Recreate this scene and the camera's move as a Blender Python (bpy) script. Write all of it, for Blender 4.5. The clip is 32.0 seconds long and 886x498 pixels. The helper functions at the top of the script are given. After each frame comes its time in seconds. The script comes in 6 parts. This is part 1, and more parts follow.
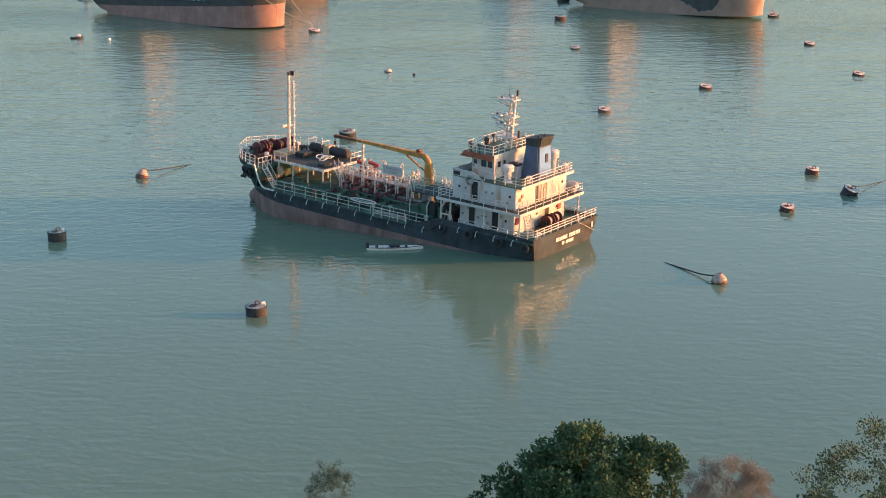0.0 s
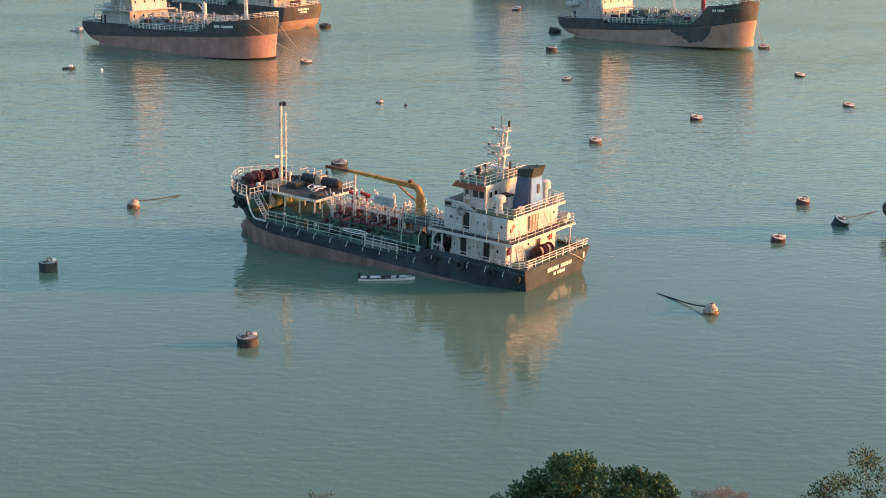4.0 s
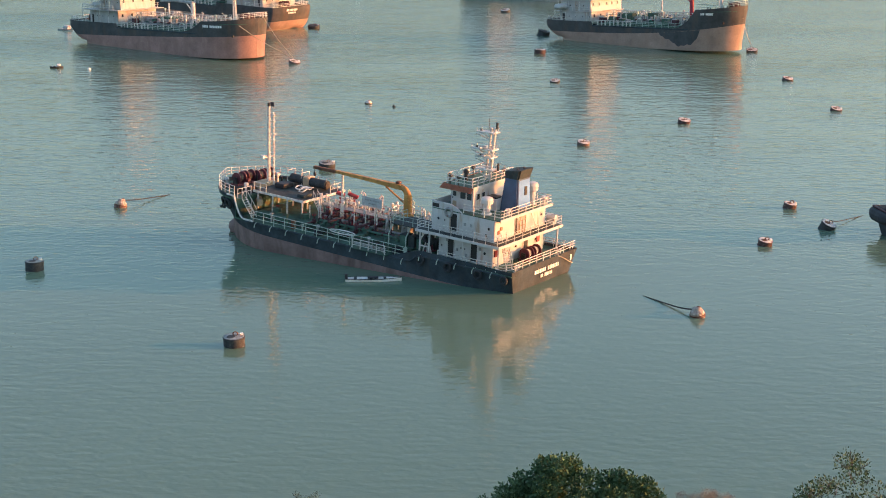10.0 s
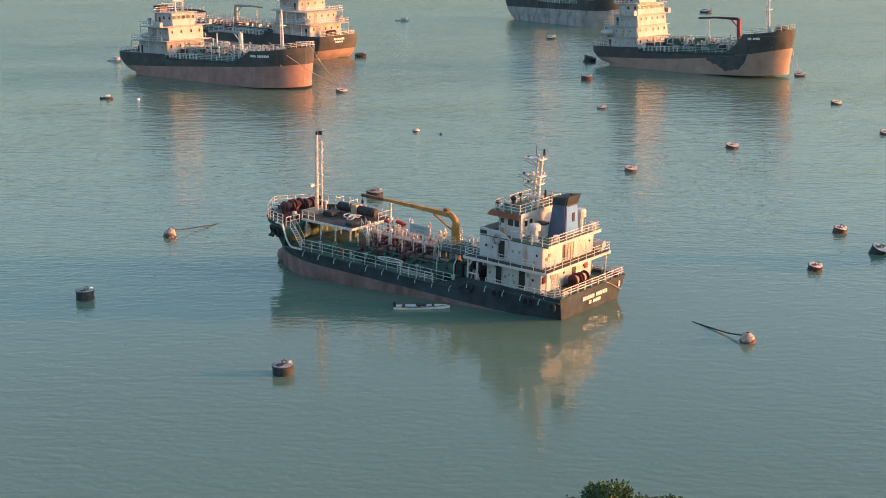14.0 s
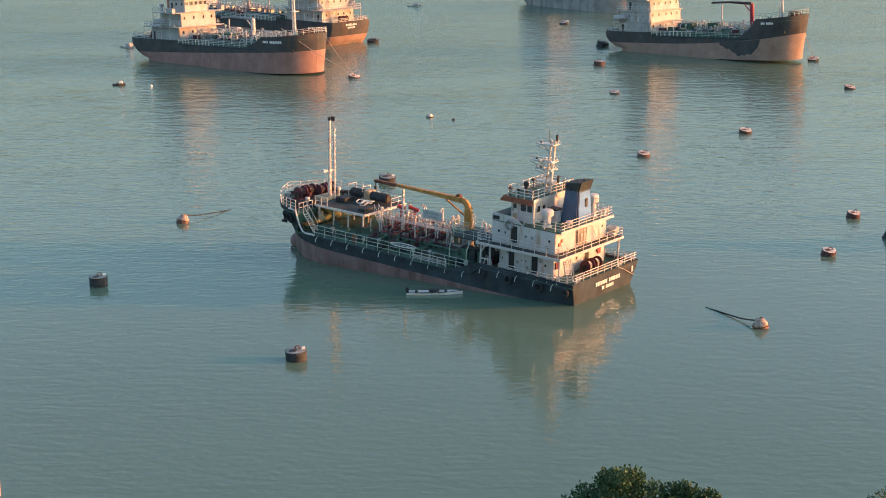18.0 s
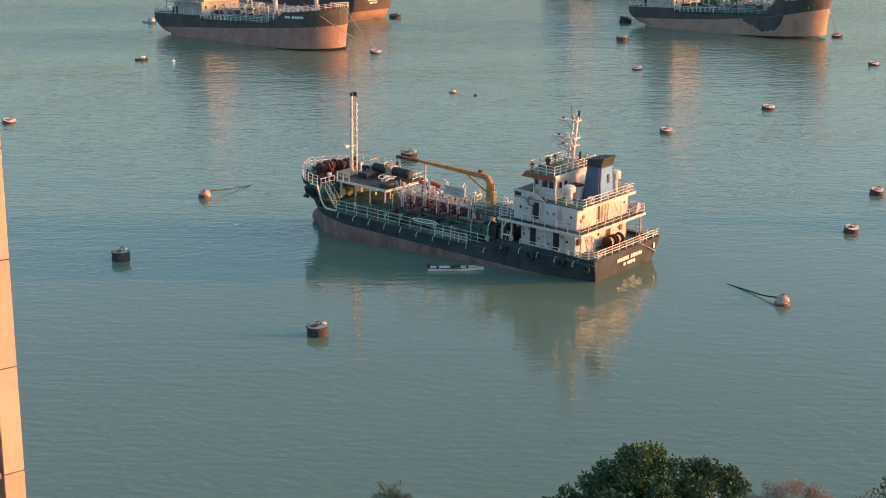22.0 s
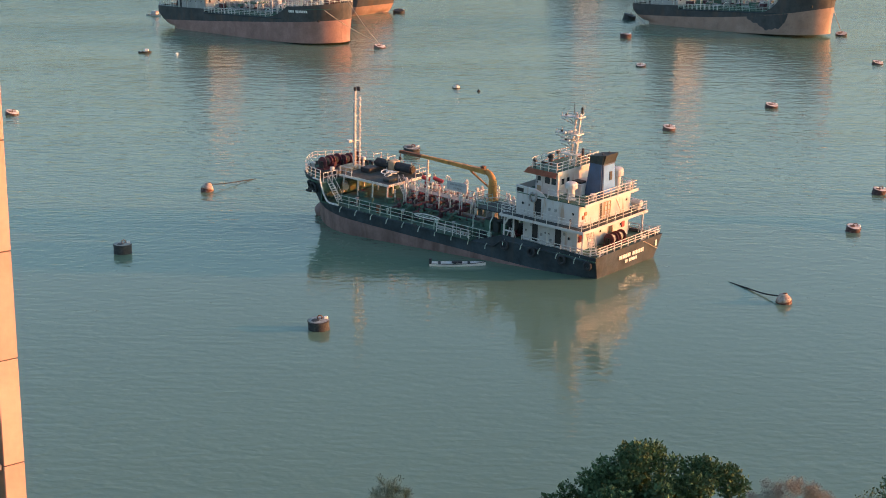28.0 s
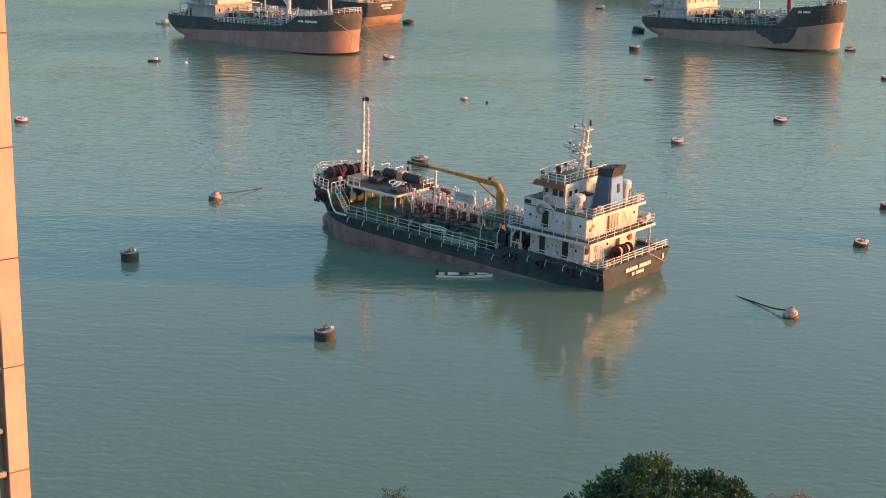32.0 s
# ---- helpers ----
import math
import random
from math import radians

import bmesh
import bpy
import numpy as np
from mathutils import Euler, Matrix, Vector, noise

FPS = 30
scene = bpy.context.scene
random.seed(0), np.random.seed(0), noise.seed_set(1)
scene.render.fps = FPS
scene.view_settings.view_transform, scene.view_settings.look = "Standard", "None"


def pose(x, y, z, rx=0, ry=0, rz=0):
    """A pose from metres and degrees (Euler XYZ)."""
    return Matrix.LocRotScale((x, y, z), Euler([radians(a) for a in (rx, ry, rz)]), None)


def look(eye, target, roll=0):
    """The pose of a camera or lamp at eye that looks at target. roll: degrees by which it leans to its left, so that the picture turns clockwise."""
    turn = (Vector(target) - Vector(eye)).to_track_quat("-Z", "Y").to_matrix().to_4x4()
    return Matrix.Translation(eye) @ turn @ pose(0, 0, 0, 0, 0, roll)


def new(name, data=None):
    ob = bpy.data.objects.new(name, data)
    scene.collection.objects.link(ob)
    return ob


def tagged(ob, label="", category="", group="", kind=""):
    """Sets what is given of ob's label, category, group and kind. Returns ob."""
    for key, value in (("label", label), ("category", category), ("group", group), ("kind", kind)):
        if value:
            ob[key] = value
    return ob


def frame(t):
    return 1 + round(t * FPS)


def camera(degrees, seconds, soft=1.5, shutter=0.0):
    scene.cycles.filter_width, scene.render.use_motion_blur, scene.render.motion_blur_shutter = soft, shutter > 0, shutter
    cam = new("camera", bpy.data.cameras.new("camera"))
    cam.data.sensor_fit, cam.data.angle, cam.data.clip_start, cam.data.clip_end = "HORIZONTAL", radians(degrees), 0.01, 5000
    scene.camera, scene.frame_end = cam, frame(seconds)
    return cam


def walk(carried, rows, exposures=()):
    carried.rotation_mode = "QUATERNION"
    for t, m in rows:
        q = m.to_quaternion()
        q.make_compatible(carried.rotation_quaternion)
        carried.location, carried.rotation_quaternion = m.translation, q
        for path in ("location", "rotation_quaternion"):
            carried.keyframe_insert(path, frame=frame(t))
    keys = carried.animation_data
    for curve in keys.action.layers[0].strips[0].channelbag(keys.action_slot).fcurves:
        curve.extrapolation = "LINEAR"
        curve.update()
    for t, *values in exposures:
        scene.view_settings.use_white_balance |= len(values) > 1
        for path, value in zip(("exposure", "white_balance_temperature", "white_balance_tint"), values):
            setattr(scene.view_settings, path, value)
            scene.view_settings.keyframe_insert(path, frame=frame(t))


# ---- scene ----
cam = camera(30.0, 32.0, soft=1.0)

# seconds, tilt, lean and turn of the hand-held camera at its window
PATH = [
    (0.0, 75.506, 0.051, 0.270), (0.5, 75.674, 0.734, 0.423), (1.0, 75.657, 1.495, 1.271), (1.5, 76.339, 1.427, 1.302),
    (2.0, 76.777, 1.821, 1.074), (2.5, 76.901, 1.302, 1.026), (3.0, 76.863, 0.531, 0.610), (3.5, 76.702, 0.234, 0.161),
    (5.5, 76.441, -0.510, 0.003), (6.0, 76.500, -0.486, 0.117), (6.5, 76.561, -0.371, 0.074), (7.0, 76.620, -0.326, 0.026),
    (7.5, 76.692, -0.326, -0.065), (8.0, 76.723, -0.280, -0.224), (8.5, 76.759, -0.273, -0.358), (9.0, 76.760, -0.312, -0.409),
    (9.5, 76.691, -0.397, -0.420), (10.0, 76.617, -0.477, -0.357), (10.5, 76.466, -0.585, -0.137), (11.0, 76.170, -0.856, 0.931),
    (11.5, 75.881, -0.122, 1.169), (12.0, 76.165, 0.453, 0.447), (12.5, 76.115, 0.694, 0.168), (13.0, 75.975, 0.749, 0.292),
    (13.5, 76.856, 0.434, 0.714), (14.0, 77.554, 0.272, 1.174), (14.5, 77.405, 0.292, 1.357), (16.5, 77.162, 0.359, 1.323),
    (17.0, 77.154, 0.402, 1.254), (17.5, 77.093, 0.452, 1.379), (18.0, 77.061, 0.452, 1.584), (18.5, 76.978, 0.410, 1.795),
    (19.0, 76.931, 0.544, 1.826), (19.5, 76.929, 0.538, 1.895), (20.0, 76.822, 0.763, 2.011), (20.5, 76.787, 0.970, 1.822),
    (21.0, 76.687, 0.760, 1.878), (21.5, 76.548, 0.648, 1.982), (22.0, 76.229, 0.448, 2.350), (22.5, 75.671, 0.369, 3.032),
    (23.0, 75.626, 0.538, 3.127), (23.5, 76.005, 0.702, 2.801), (24.0, 76.199, 0.776, 2.611), (24.5, 76.254, 0.798, 2.447),
    (25.0, 76.297, 0.863, 2.265), (25.5, 76.302, 0.857, 2.114), (27.5, 76.209, 0.064, 2.525), (28.0, 76.074, -0.036, 2.533),
    (28.5, 75.732, -0.434, 2.832), (29.0, 75.658, -0.713, 3.167), (29.5, 76.323, -0.798, 3.074), (30.0, 76.669, -0.848, 2.889),
    (30.5, 76.712, -0.764, 2.636), (31.0, 76.776, -0.805, 2.541), (31.5, 76.741, -0.875, 2.672), (32.0, 76.453, -0.506, 2.899),
]

EYE = (0.0, 0.0, 42.5)
walk(cam, [(t, pose(*EYE, rx, ry, rz)) for t, rx, ry, rz in PATH], exposures=[(0.0, 1.76), (1.5, 1.70), (3.5, 1.76), (6.0, 1.80), (11.0, 1.81), (14.0, 1.68), (19.0, 1.64), (23.0, 1.62), (32.0, 1.62)])

# ---- world and sun ----
SUN_AZ, SUN_EL = radians(88), radians(8.0)
world = bpy.data.worlds.new("world")
scene.world = world
world.use_nodes = True
wn = world.node_tree.nodes
sky = wn.new("ShaderNodeTexSky")
sky.sky_type, sky.sun_disc = "NISHITA", False
sky.sun_elevation, sky.sun_rotation = SUN_EL, SUN_AZ
sky.air_density, sky.dust_density, sky.ozone_density = 1.0, 3.0, 1.9
world.node_tree.links.new(sky.outputs[0], wn["Background"].inputs[0])
wn["Background"].inputs[1].default_value = 0.14
sun = new("sun", bpy.data.lights.new("sun", "SUN"))
sun.data.energy, sun.data.angle, sun.data.color = 2.4, radians(0.6), (1.0, 0.29, 0.055)
to_sun = Vector((math.sin(SUN_AZ) * math.cos(SUN_EL), math.cos(SUN_AZ) * math.cos(SUN_EL), math.sin(SUN_EL)))
sun.matrix_world = look(to_sun * 200, (0, 0, 0))


# ---- materials ----
def mat(name, col, rough=0.6, metal=0.0, vary=0.25, size=1.5, bump=0.0, bump_size=0.15, stain=None, stain_amt=0.0,
        streak=1.0, spread=0.0):
    """Painted or natural surface: broad patches and fine grain in the colour, optional stain with run-down streaks, fine relief."""
    m = bpy.data.materials.new(name)
    m.use_nodes = True
    nt = m.node_tree
    N, L = nt.nodes, nt.links
    b = N["Principled BSDF"]
    tc = N.new("ShaderNodeTexCoord")

    def noise_tex(scale, detail, stretch=(1, 1, 1)):
        mp = N.new("ShaderNodeMapping")
        mp.inputs["Scale"].default_value = stretch
        L.new(tc.outputs["Object"], mp.inputs[0])
        t = N.new("ShaderNodeTexNoise")
        t.inputs["Scale"].default_value, t.inputs["Detail"].default_value = scale, detail
        L.new(mp.outputs[0], t.inputs[0])
        return t.outputs[0]

    def ramp(src, lo, hi, a, c):
        r = N.new("ShaderNodeMapRange")
        r.inputs[1].default_value, r.inputs[2].default_value, r.inputs[3].default_value, r.inputs[4].default_value = lo, hi, a, c
        L.new(src, r.inputs[0])
        return r.outputs[0]

    def mixc(fac, a, c, mode="MIX"):
        x = N.new("ShaderNodeMix")
        x.data_type, x.blend_type = "RGBA", mode
        L.new(fac, x.inputs[0]) if not isinstance(fac, float) else setattr(x.inputs[0], "default_value", fac)
        for s, v in ((x.inputs[6], a), (x.inputs[7], c)):
            if isinstance(v, tuple):
                s.default_value = (*v, 1)
            else:
                L.new(v, s)
        return x.outputs[2]

    big = ramp(noise_tex(1 / size, 4), 0.3, 0.7, 1 - vary, 1 + vary * 0.6)
    fine = ramp(noise_tex(9 / size, 5), 0.3, 0.7, 1 - vary * 0.4, 1 + vary * 0.3)
    mul = N.new("ShaderNodeMath")
    mul.operation = "MULTIPLY"
    L.new(big, mul.inputs[0]), L.new(fine, mul.inputs[1])
    tone = mul.outputs[0]
    if spread:
        oi = N.new("ShaderNodeObjectInfo")
        m2 = N.new("ShaderNodeMath")
        m2.operation = "MULTIPLY"
        L.new(ramp(oi.outputs["Random"], 0, 1, 1 - spread, 1 + spread), m2.inputs[0]), L.new(tone, m2.inputs[1])
        tone = m2.outputs[0]
    grey = N.new("ShaderNodeCombineColor")
    for i in range(3):
        L.new(tone, grey.inputs[i])
    c = mixc(1.0, col, grey.outputs[0], "MULTIPLY")
    if stain:
        s1 = ramp(noise_tex(2.2 / size, 6, (1, 1, streak)), 0.62 - stain_amt * 0.3, 0.72, 0, 0.85)
        c = mixc(s1, c, stain)
    L.new(c, b.inputs["Base Color"])
    b.inputs["Roughness"].default_value, b.inputs["Metallic"].default_value = rough, metal
    L.new(ramp(noise_tex(3 / size, 3), 0.3, 0.7, max(0.05, rough - 0.12), min(1, rough + 0.12)), b.inputs["Roughness"])
    if bump:
        bp = N.new("ShaderNodeBump")
        bp.inputs["Strength"].default_value, bp.inputs["Distance"].default_value = 0.5, bump
        L.new(noise_tex(1 / bump_size, 4), bp.inputs["Height"])
        L.new(bp.outputs[0], b.inputs["Normal"])
    return m


RUST = (0.16, 0.06, 0.025)
M = {
    "hull_black": mat("hull_black", (0.034, 0.052, 0.066), 0.8, vary=0.5, size=2.5, bump=0.02, bump_size=0.6, stain=(0.046, 0.050, 0.053), stain_amt=0.3, streak=0.25),
    # black lifted to grey: haze over the far hulls, put into the paint colour
    "hull_hazed": mat("hull_hazed", (0.062, 0.064, 0.066), 0.8, vary=0.4, size=4, bump=0.02, bump_size=0.8, stain=(0.10, 0.075, 0.06), stain_amt=0.35, streak=0.25),
    "boot_red": mat("boot_red", (0.225, 0.145, 0.135), 0.75, vary=0.35, size=3, bump=0.02, bump_size=0.7, stain=(0.10, 0.06, 0.05), stain_amt=0.4, streak=0.3),
    # bottom red greyed in its colour for the same distance haze
    "boot_orange": mat("boot_orange", (0.35, 0.200, 0.172), 0.75, vary=0.3, size=3, stain=(0.28, 0.16, 0.13), stain_amt=0.45, streak=0.3),
    "boot_tan": mat("boot_tan", (0.35, 0.235, 0.185), 0.7, vary=0.3, size=3, stain=(0.33, 0.21, 0.16), stain_amt=0.5, streak=0.4),
    "deck_green": mat("deck_green", (0.055, 0.130, 0.094), 0.7, vary=0.4, size=1.5, bump=0.01, stain=(0.07, 0.05, 0.035), stain_amt=0.3),
    "deck_dark": mat("deck_dark", (0.027, 0.040, 0.041), 0.75, vary=0.4, size=1.2, stain=(0.05, 0.05, 0.045), stain_amt=0.3),
    "white": mat("white", (0.55, 0.55, 0.54), 0.75, vary=0.12, size=1.5, stain=(0.38, 0.26, 0.17), stain_amt=0.12, streak=0.2),
    "rail_white": mat("rail_white", (0.66, 0.66, 0.62), 0.5, vary=0.25, size=0.5, stain=RUST, stain_amt=0.25),
    "rail_green": mat("rail_green", (0.42, 0.53, 0.46), 0.55, vary=0.3, size=0.6, stain=RUST, stain_amt=0.25),
    "yellow": mat("yellow", (0.52, 0.26, 0.065), 0.5, vary=0.25, size=0.9, stain=RUST, stain_amt=0.35),
    "orange": mat("orange", (0.48, 0.17, 0.09), 0.55, vary=0.2, size=0.8, stain=RUST, stain_amt=0.2),
    "red": mat("red", (0.27, 0.03, 0.035), 0.55, vary=0.3, size=0.5),
    "dark_red": mat("dark_red", (0.066, 0.021, 0.029), 0.65, vary=0.35, size=0.5, stain=(0.05, 0.03, 0.03), stain_amt=0.3),
    "winch_red": mat("winch_red", (0.12, 0.028, 0.042), 0.6, vary=0.35, size=0.5, stain=(0.05, 0.03, 0.03), stain_amt=0.3),
    "rust": mat("rust", (0.20, 0.085, 0.045), 0.85, vary=0.4, size=0.6, bump=0.02, stain=(0.05, 0.03, 0.025), stain_amt=0.5),
    "blue": mat("blue", (0.05, 0.105, 0.19), 0.5, vary=0.2, size=0.9),
    "pale_blue": mat("pale_blue", (0.11, 0.30, 0.60), 0.5, vary=0.15, size=0.9),
    "black": mat("black", (0.022, 0.022, 0.024), 0.6, vary=0.3, size=0.5),
    "rubber": mat("rubber", (0.034, 0.038, 0.043), 0.85, vary=0.4, size=0.3, bump=0.01),
    "tan": mat("tan", (0.45, 0.34, 0.22), 0.7, vary=0.25, size=0.5),
    "grey": mat("grey", (0.30, 0.32, 0.32), 0.6, vary=0.25, size=0.6, stain=RUST, stain_amt=0.2),
    "glass": mat("glass", (0.02, 0.025, 0.03), 0.12, vary=0.2, size=1.0),
    "rope": mat("rope", (0.03, 0.03, 0.03), 0.9, vary=0.3, size=0.3),
    "pale_rope": mat("pale_rope", (0.42, 0.38, 0.30), 0.9, vary=0.3, size=0.3),
    "pale_board": mat("pale_board", (0.46, 0.49, 0.50), 0.7, vary=0.15, size=0.6, stain=(0.3, 0.27, 0.24), stain_amt=0.2),
    "letters": mat("letters", (0.78, 0.78, 0.75), 0.6, vary=0.1, size=0.5),
}


def water_mat():
    m = bpy.data.materials.new("sea_water")
    m.use_nodes = True
    N, L = m.node_tree.nodes, m.node_tree.links
    b = N["Principled BSDF"]
    tc = N.new("ShaderNodeTexCoord")

    def nz(scale, stretch, detail=3, dist=0.0):
        mp = N.new("ShaderNodeMapping")
        mp.inputs["Scale"].default_value, mp.inputs["Rotation"].default_value = stretch, (0, 0, radians(-2))
        L.new(tc.outputs["Object"], mp.inputs[0])
        t = N.new("ShaderNodeTexNoise")
        t.inputs["Scale"].default_value, t.inputs["Detail"].default_value = scale, detail
        t.inputs["Distortion"].default_value = dist
        L.new(mp.outputs[0], t.inputs[0])
        return t.outputs[0]

    # calm and ruffled patches set how strong the ripples are
    patch = N.new("ShaderNodeMapRange")
    patch.inputs[1].default_value, patch.inputs[2].default_value, patch.inputs[3].default_value, patch.inputs[4].default_value = 0.35, 0.65, 0.45, 1.0
    L.new(nz(0.018, (1, 1.6, 1), 3), patch.inputs[0])
    add = N.new("ShaderNodeMath")
    add.operation = "MULTIPLY_ADD"
    L.new(nz(0.38, (0.75, 1.4, 1), 3, 0.25), add.inputs[0])
    add.inputs[1].default_value = 1.25
    fine = N.new("ShaderNodeMath")
    fine.operation = "MULTIPLY_ADD"
    L.new(nz(0.74, (0.85, 1.6, 1), 2, 0.3), fine.inputs[0])
    fine.inputs[1].default_value = 0.24
    sw = N.new("ShaderNodeMath")
    sw.operation = "MULTIPLY"
    L.new(nz(0.13, (0.5, 1.2, 1), 2), sw.inputs[0])
    sw.inputs[1].default_value = 1.2
    L.new(sw.outputs[0], add.inputs[2])
    # sheltered by the shore, rougher further out
    sep = N.new("ShaderNodeSeparateXYZ")
    L.new(tc.outputs["Object"], sep.inputs[0])
    fetch = N.new("ShaderNodeMapRange")
    fetch.inputs[1].default_value, fetch.inputs[2].default_value, fetch.inputs[3].default_value, fetch.inputs[4].default_value = -450, -180, 0.16, 1.15
    L.new(sep.outputs[1], fetch.inputs[0])
    grow = N.new("ShaderNodeMath")
    grow.operation = "MULTIPLY"
    L.new(patch.outputs[0], grow.inputs[0]), L.new(fetch.outputs[0], grow.inputs[1])
    ruf = N.new("ShaderNodeMapRange")
    ruf.inputs[1].default_value, ruf.inputs[2].default_value, ruf.inputs[3].default_value, ruf.inputs[4].default_value = -450, -180, 0.03, 0.16
    L.new(sep.outputs[1], ruf.inputs[0]), L.new(ruf.outputs[0], b.inputs["Roughness"])
    h = N.new("ShaderNodeMath")
    h.operation = "MULTIPLY"
    L.new(add.outputs[0], h.inputs[0]), L.new(grow.outputs[0], h.inputs[1])
    # small ripples everywhere, on top of the waves that grow with the fetch
    L.new(h.outputs[0], fine.inputs[2])
    # smoother water in the lee of the moored tanker
    away = N.new("ShaderNodeVectorMath")
    away.operation = "DISTANCE"
    L.new(tc.outputs["Object"], away.inputs[0])
    away.inputs[1].default_value = (8.0, -452.0, 0.0)
    lee = N.new("ShaderNodeMapRange")
    lee.inputs[1].default_value, lee.inputs[2].default_value, lee.inputs[3].default_value, lee.inputs[4].default_value = 14.0, 60.0, 0.55, 1.0
    L.new(away.outputs["Value"], lee.inputs[0])
    calm = N.new("ShaderNodeMath")
    calm.operation = "MULTIPLY"
    L.new(fine.outputs[0], calm.inputs[0]), L.new(lee.outputs[0], calm.inputs[1])
    bp = N.new("ShaderNodeBump")
    bp.inputs["Strength"].default_value, bp.inputs["Distance"].default_value = 1.0, WAVE
    L.new(calm.outputs[0], bp.inputs["Height"]), L.new(bp.outputs[0], b.inputs["Normal"])
    tint = N.new("ShaderNodeMix")
    tint.data_type = "RGBA"
    tint.inputs[6].default_value, tint.inputs[7].default_value = (0.104, 0.173, 0.123, 1), (0.119, 0.194, 0.139, 1)
    L.new(nz(0.03, (1, 1, 1), 4), tint.inputs[0])
    L.new(tint.outputs[2], b.inputs["Base Color"])
    b.inputs["Roughness"].default_value, b.inputs["IOR"].default_value = 0.11, 1.33
    return m


WAVE = 0.27
M["water"] = water_mat()


# ---- mesh helpers ----
def bm_new():
    return bmesh.new()


def finish(name, bm, material, smooth=False):
    me = bpy.data.meshes.new(name)
    bmesh.ops.recalc_face_normals(bm, faces=bm.faces)
    bm.to_mesh(me)
    bm.free()
    me.materials.append(material)
    if smooth:
        me.shade_smooth()
    return me


def part(name, bm, material, parent=None, label="", smooth=False, m=None):
    ob = new(name, finish(name, bm, material, smooth))
    if parent is not None:
        ob.parent = parent
    if m is not None:
        ob.matrix_basis = m
    return tagged(ob, label)


def piece(name, mesh, parent, m):
    ob = new(name, mesh)
    ob.parent = parent
    ob.matrix_basis = m
    return ob


def thing(name, m, label, category, group="", kind=""):
    return tagged_at(new(name), m, label, category, group, kind)


def tagged_at(ob, m, label, category, group="", kind=""):
    ob.matrix_basis = m
    return tagged(ob, label, category, group, kind)


def box(bm, x0, x1, y0, y1, z0, z1, bev=0.0):
    r = bmesh.ops.create_cube(bm, size=1)
    bmesh.ops.scale(bm, vec=(x1 - x0, y1 - y0, z1 - z0), verts=r["verts"])
    bmesh.ops.translate(bm, vec=((x0 + x1) / 2, (y0 + y1) / 2, (z0 + z1) / 2), verts=r["verts"])
    if bev:
        es = list({e for v in r["verts"] for e in v.link_edges})
        bmesh.ops.bevel(bm, geom=es, offset=bev, segments=1, affect="EDGES")
    return bm


def rod(bm, a, b, r, seg=6, r2=None):
    a, b = Vector(a), Vector(b)
    d = b - a
    m = Matrix.Translation((a + b) / 2) @ d.to_track_quat("Z", "Y").to_matrix().to_4x4()
    bmesh.ops.create_cone(bm, cap_ends=True, segments=seg, radius1=r, radius2=r if r2 is None else r2, depth=d.length, matrix=m)
    return bm


def tube(bm, pts, r, seg=6):
    """One continuous pipe swept along a line of points."""
    P = [Vector(p) for p in pts]
    P = [p for k, p in enumerate(P) if k == 0 or (p - P[k - 1]).length > 1e-4]
    rings = []
    side = None
    for k, p in enumerate(P):
        t = (P[min(k + 1, len(P) - 1)] - P[max(k - 1, 0)]).normalized()
        if side is None:
            side = t.orthogonal().normalized()
        side = (side - t * side.dot(t)).normalized()
        up = t.cross(side)
        rings.append([bm.verts.new(p + (side * math.cos(a) + up * math.sin(a)) * r) for a in (2 * math.pi * q / seg for q in range(seg))])
    for a, c in zip(rings, rings[1:]):
        for q in range(seg):
            bm.faces.new((a[q], a[(q + 1) % seg], c[(q + 1) % seg], c[q]))
    bm.faces.new(rings[0][::-1]), bm.faces.new(rings[-1])
    return bm


def torus(bm, c, axis, R, r, n=20, k=8):
    m = Matrix.Translation(c) @ Vector(axis).to_track_quat("Z", "Y").to_matrix().to_4x4()
    ring = []
    for i in range(n):
        a = 2 * math.pi * i / n
        ring.append([bm.verts.new(m @ Vector(((R + r * math.cos(q)) * math.cos(a), (R + r * math.cos(q)) * math.sin(a), r * math.sin(q))))
                     for q in (2 * math.pi * j / k for j in range(k))])
    for i in range(n):
        for j in range(k):
            bm.faces.new((ring[i][j], ring[(i + 1) % n][j], ring[(i + 1) % n][(j + 1) % k], ring[i][(j + 1) % k]))
    return bm


def lathe(bm, prof, seg=24, c=(0, 0, 0)):
    """Turned shape from (radius, height) pairs."""
    rings = []
    for r, z in prof:
        rings.append([bm.verts.new((c[0] + r * math.cos(2 * math.pi * i / seg), c[1] + r * math.sin(2 * math.pi * i / seg), c[2] + z)) for i in range(seg)])
    for a, b in zip(rings, rings[1:]):
        for i in range(seg):
            bm.faces.new((a[i], a[(i + 1) % seg], b[(i + 1) % seg], b[i]))
    bm.faces.new(rings[0][::-1]), bm.faces.new(rings[-1])
    return bm


def prism(bm, outline, z0, z1):
    """Upright slab from a plan outline."""
    lo = [bm.verts.new((x, y, z0)) for x, y in outline]
    hi = [bm.verts.new((x, y, z1)) for x, y in outline]
    n = len(outline)
    for i in range(n):
        bm.faces.new((lo[i], lo[(i + 1) % n], hi[(i + 1) % n], hi[i]))
    bm.faces.new(lo[::-1]), bm.faces.new(hi)
    return bm


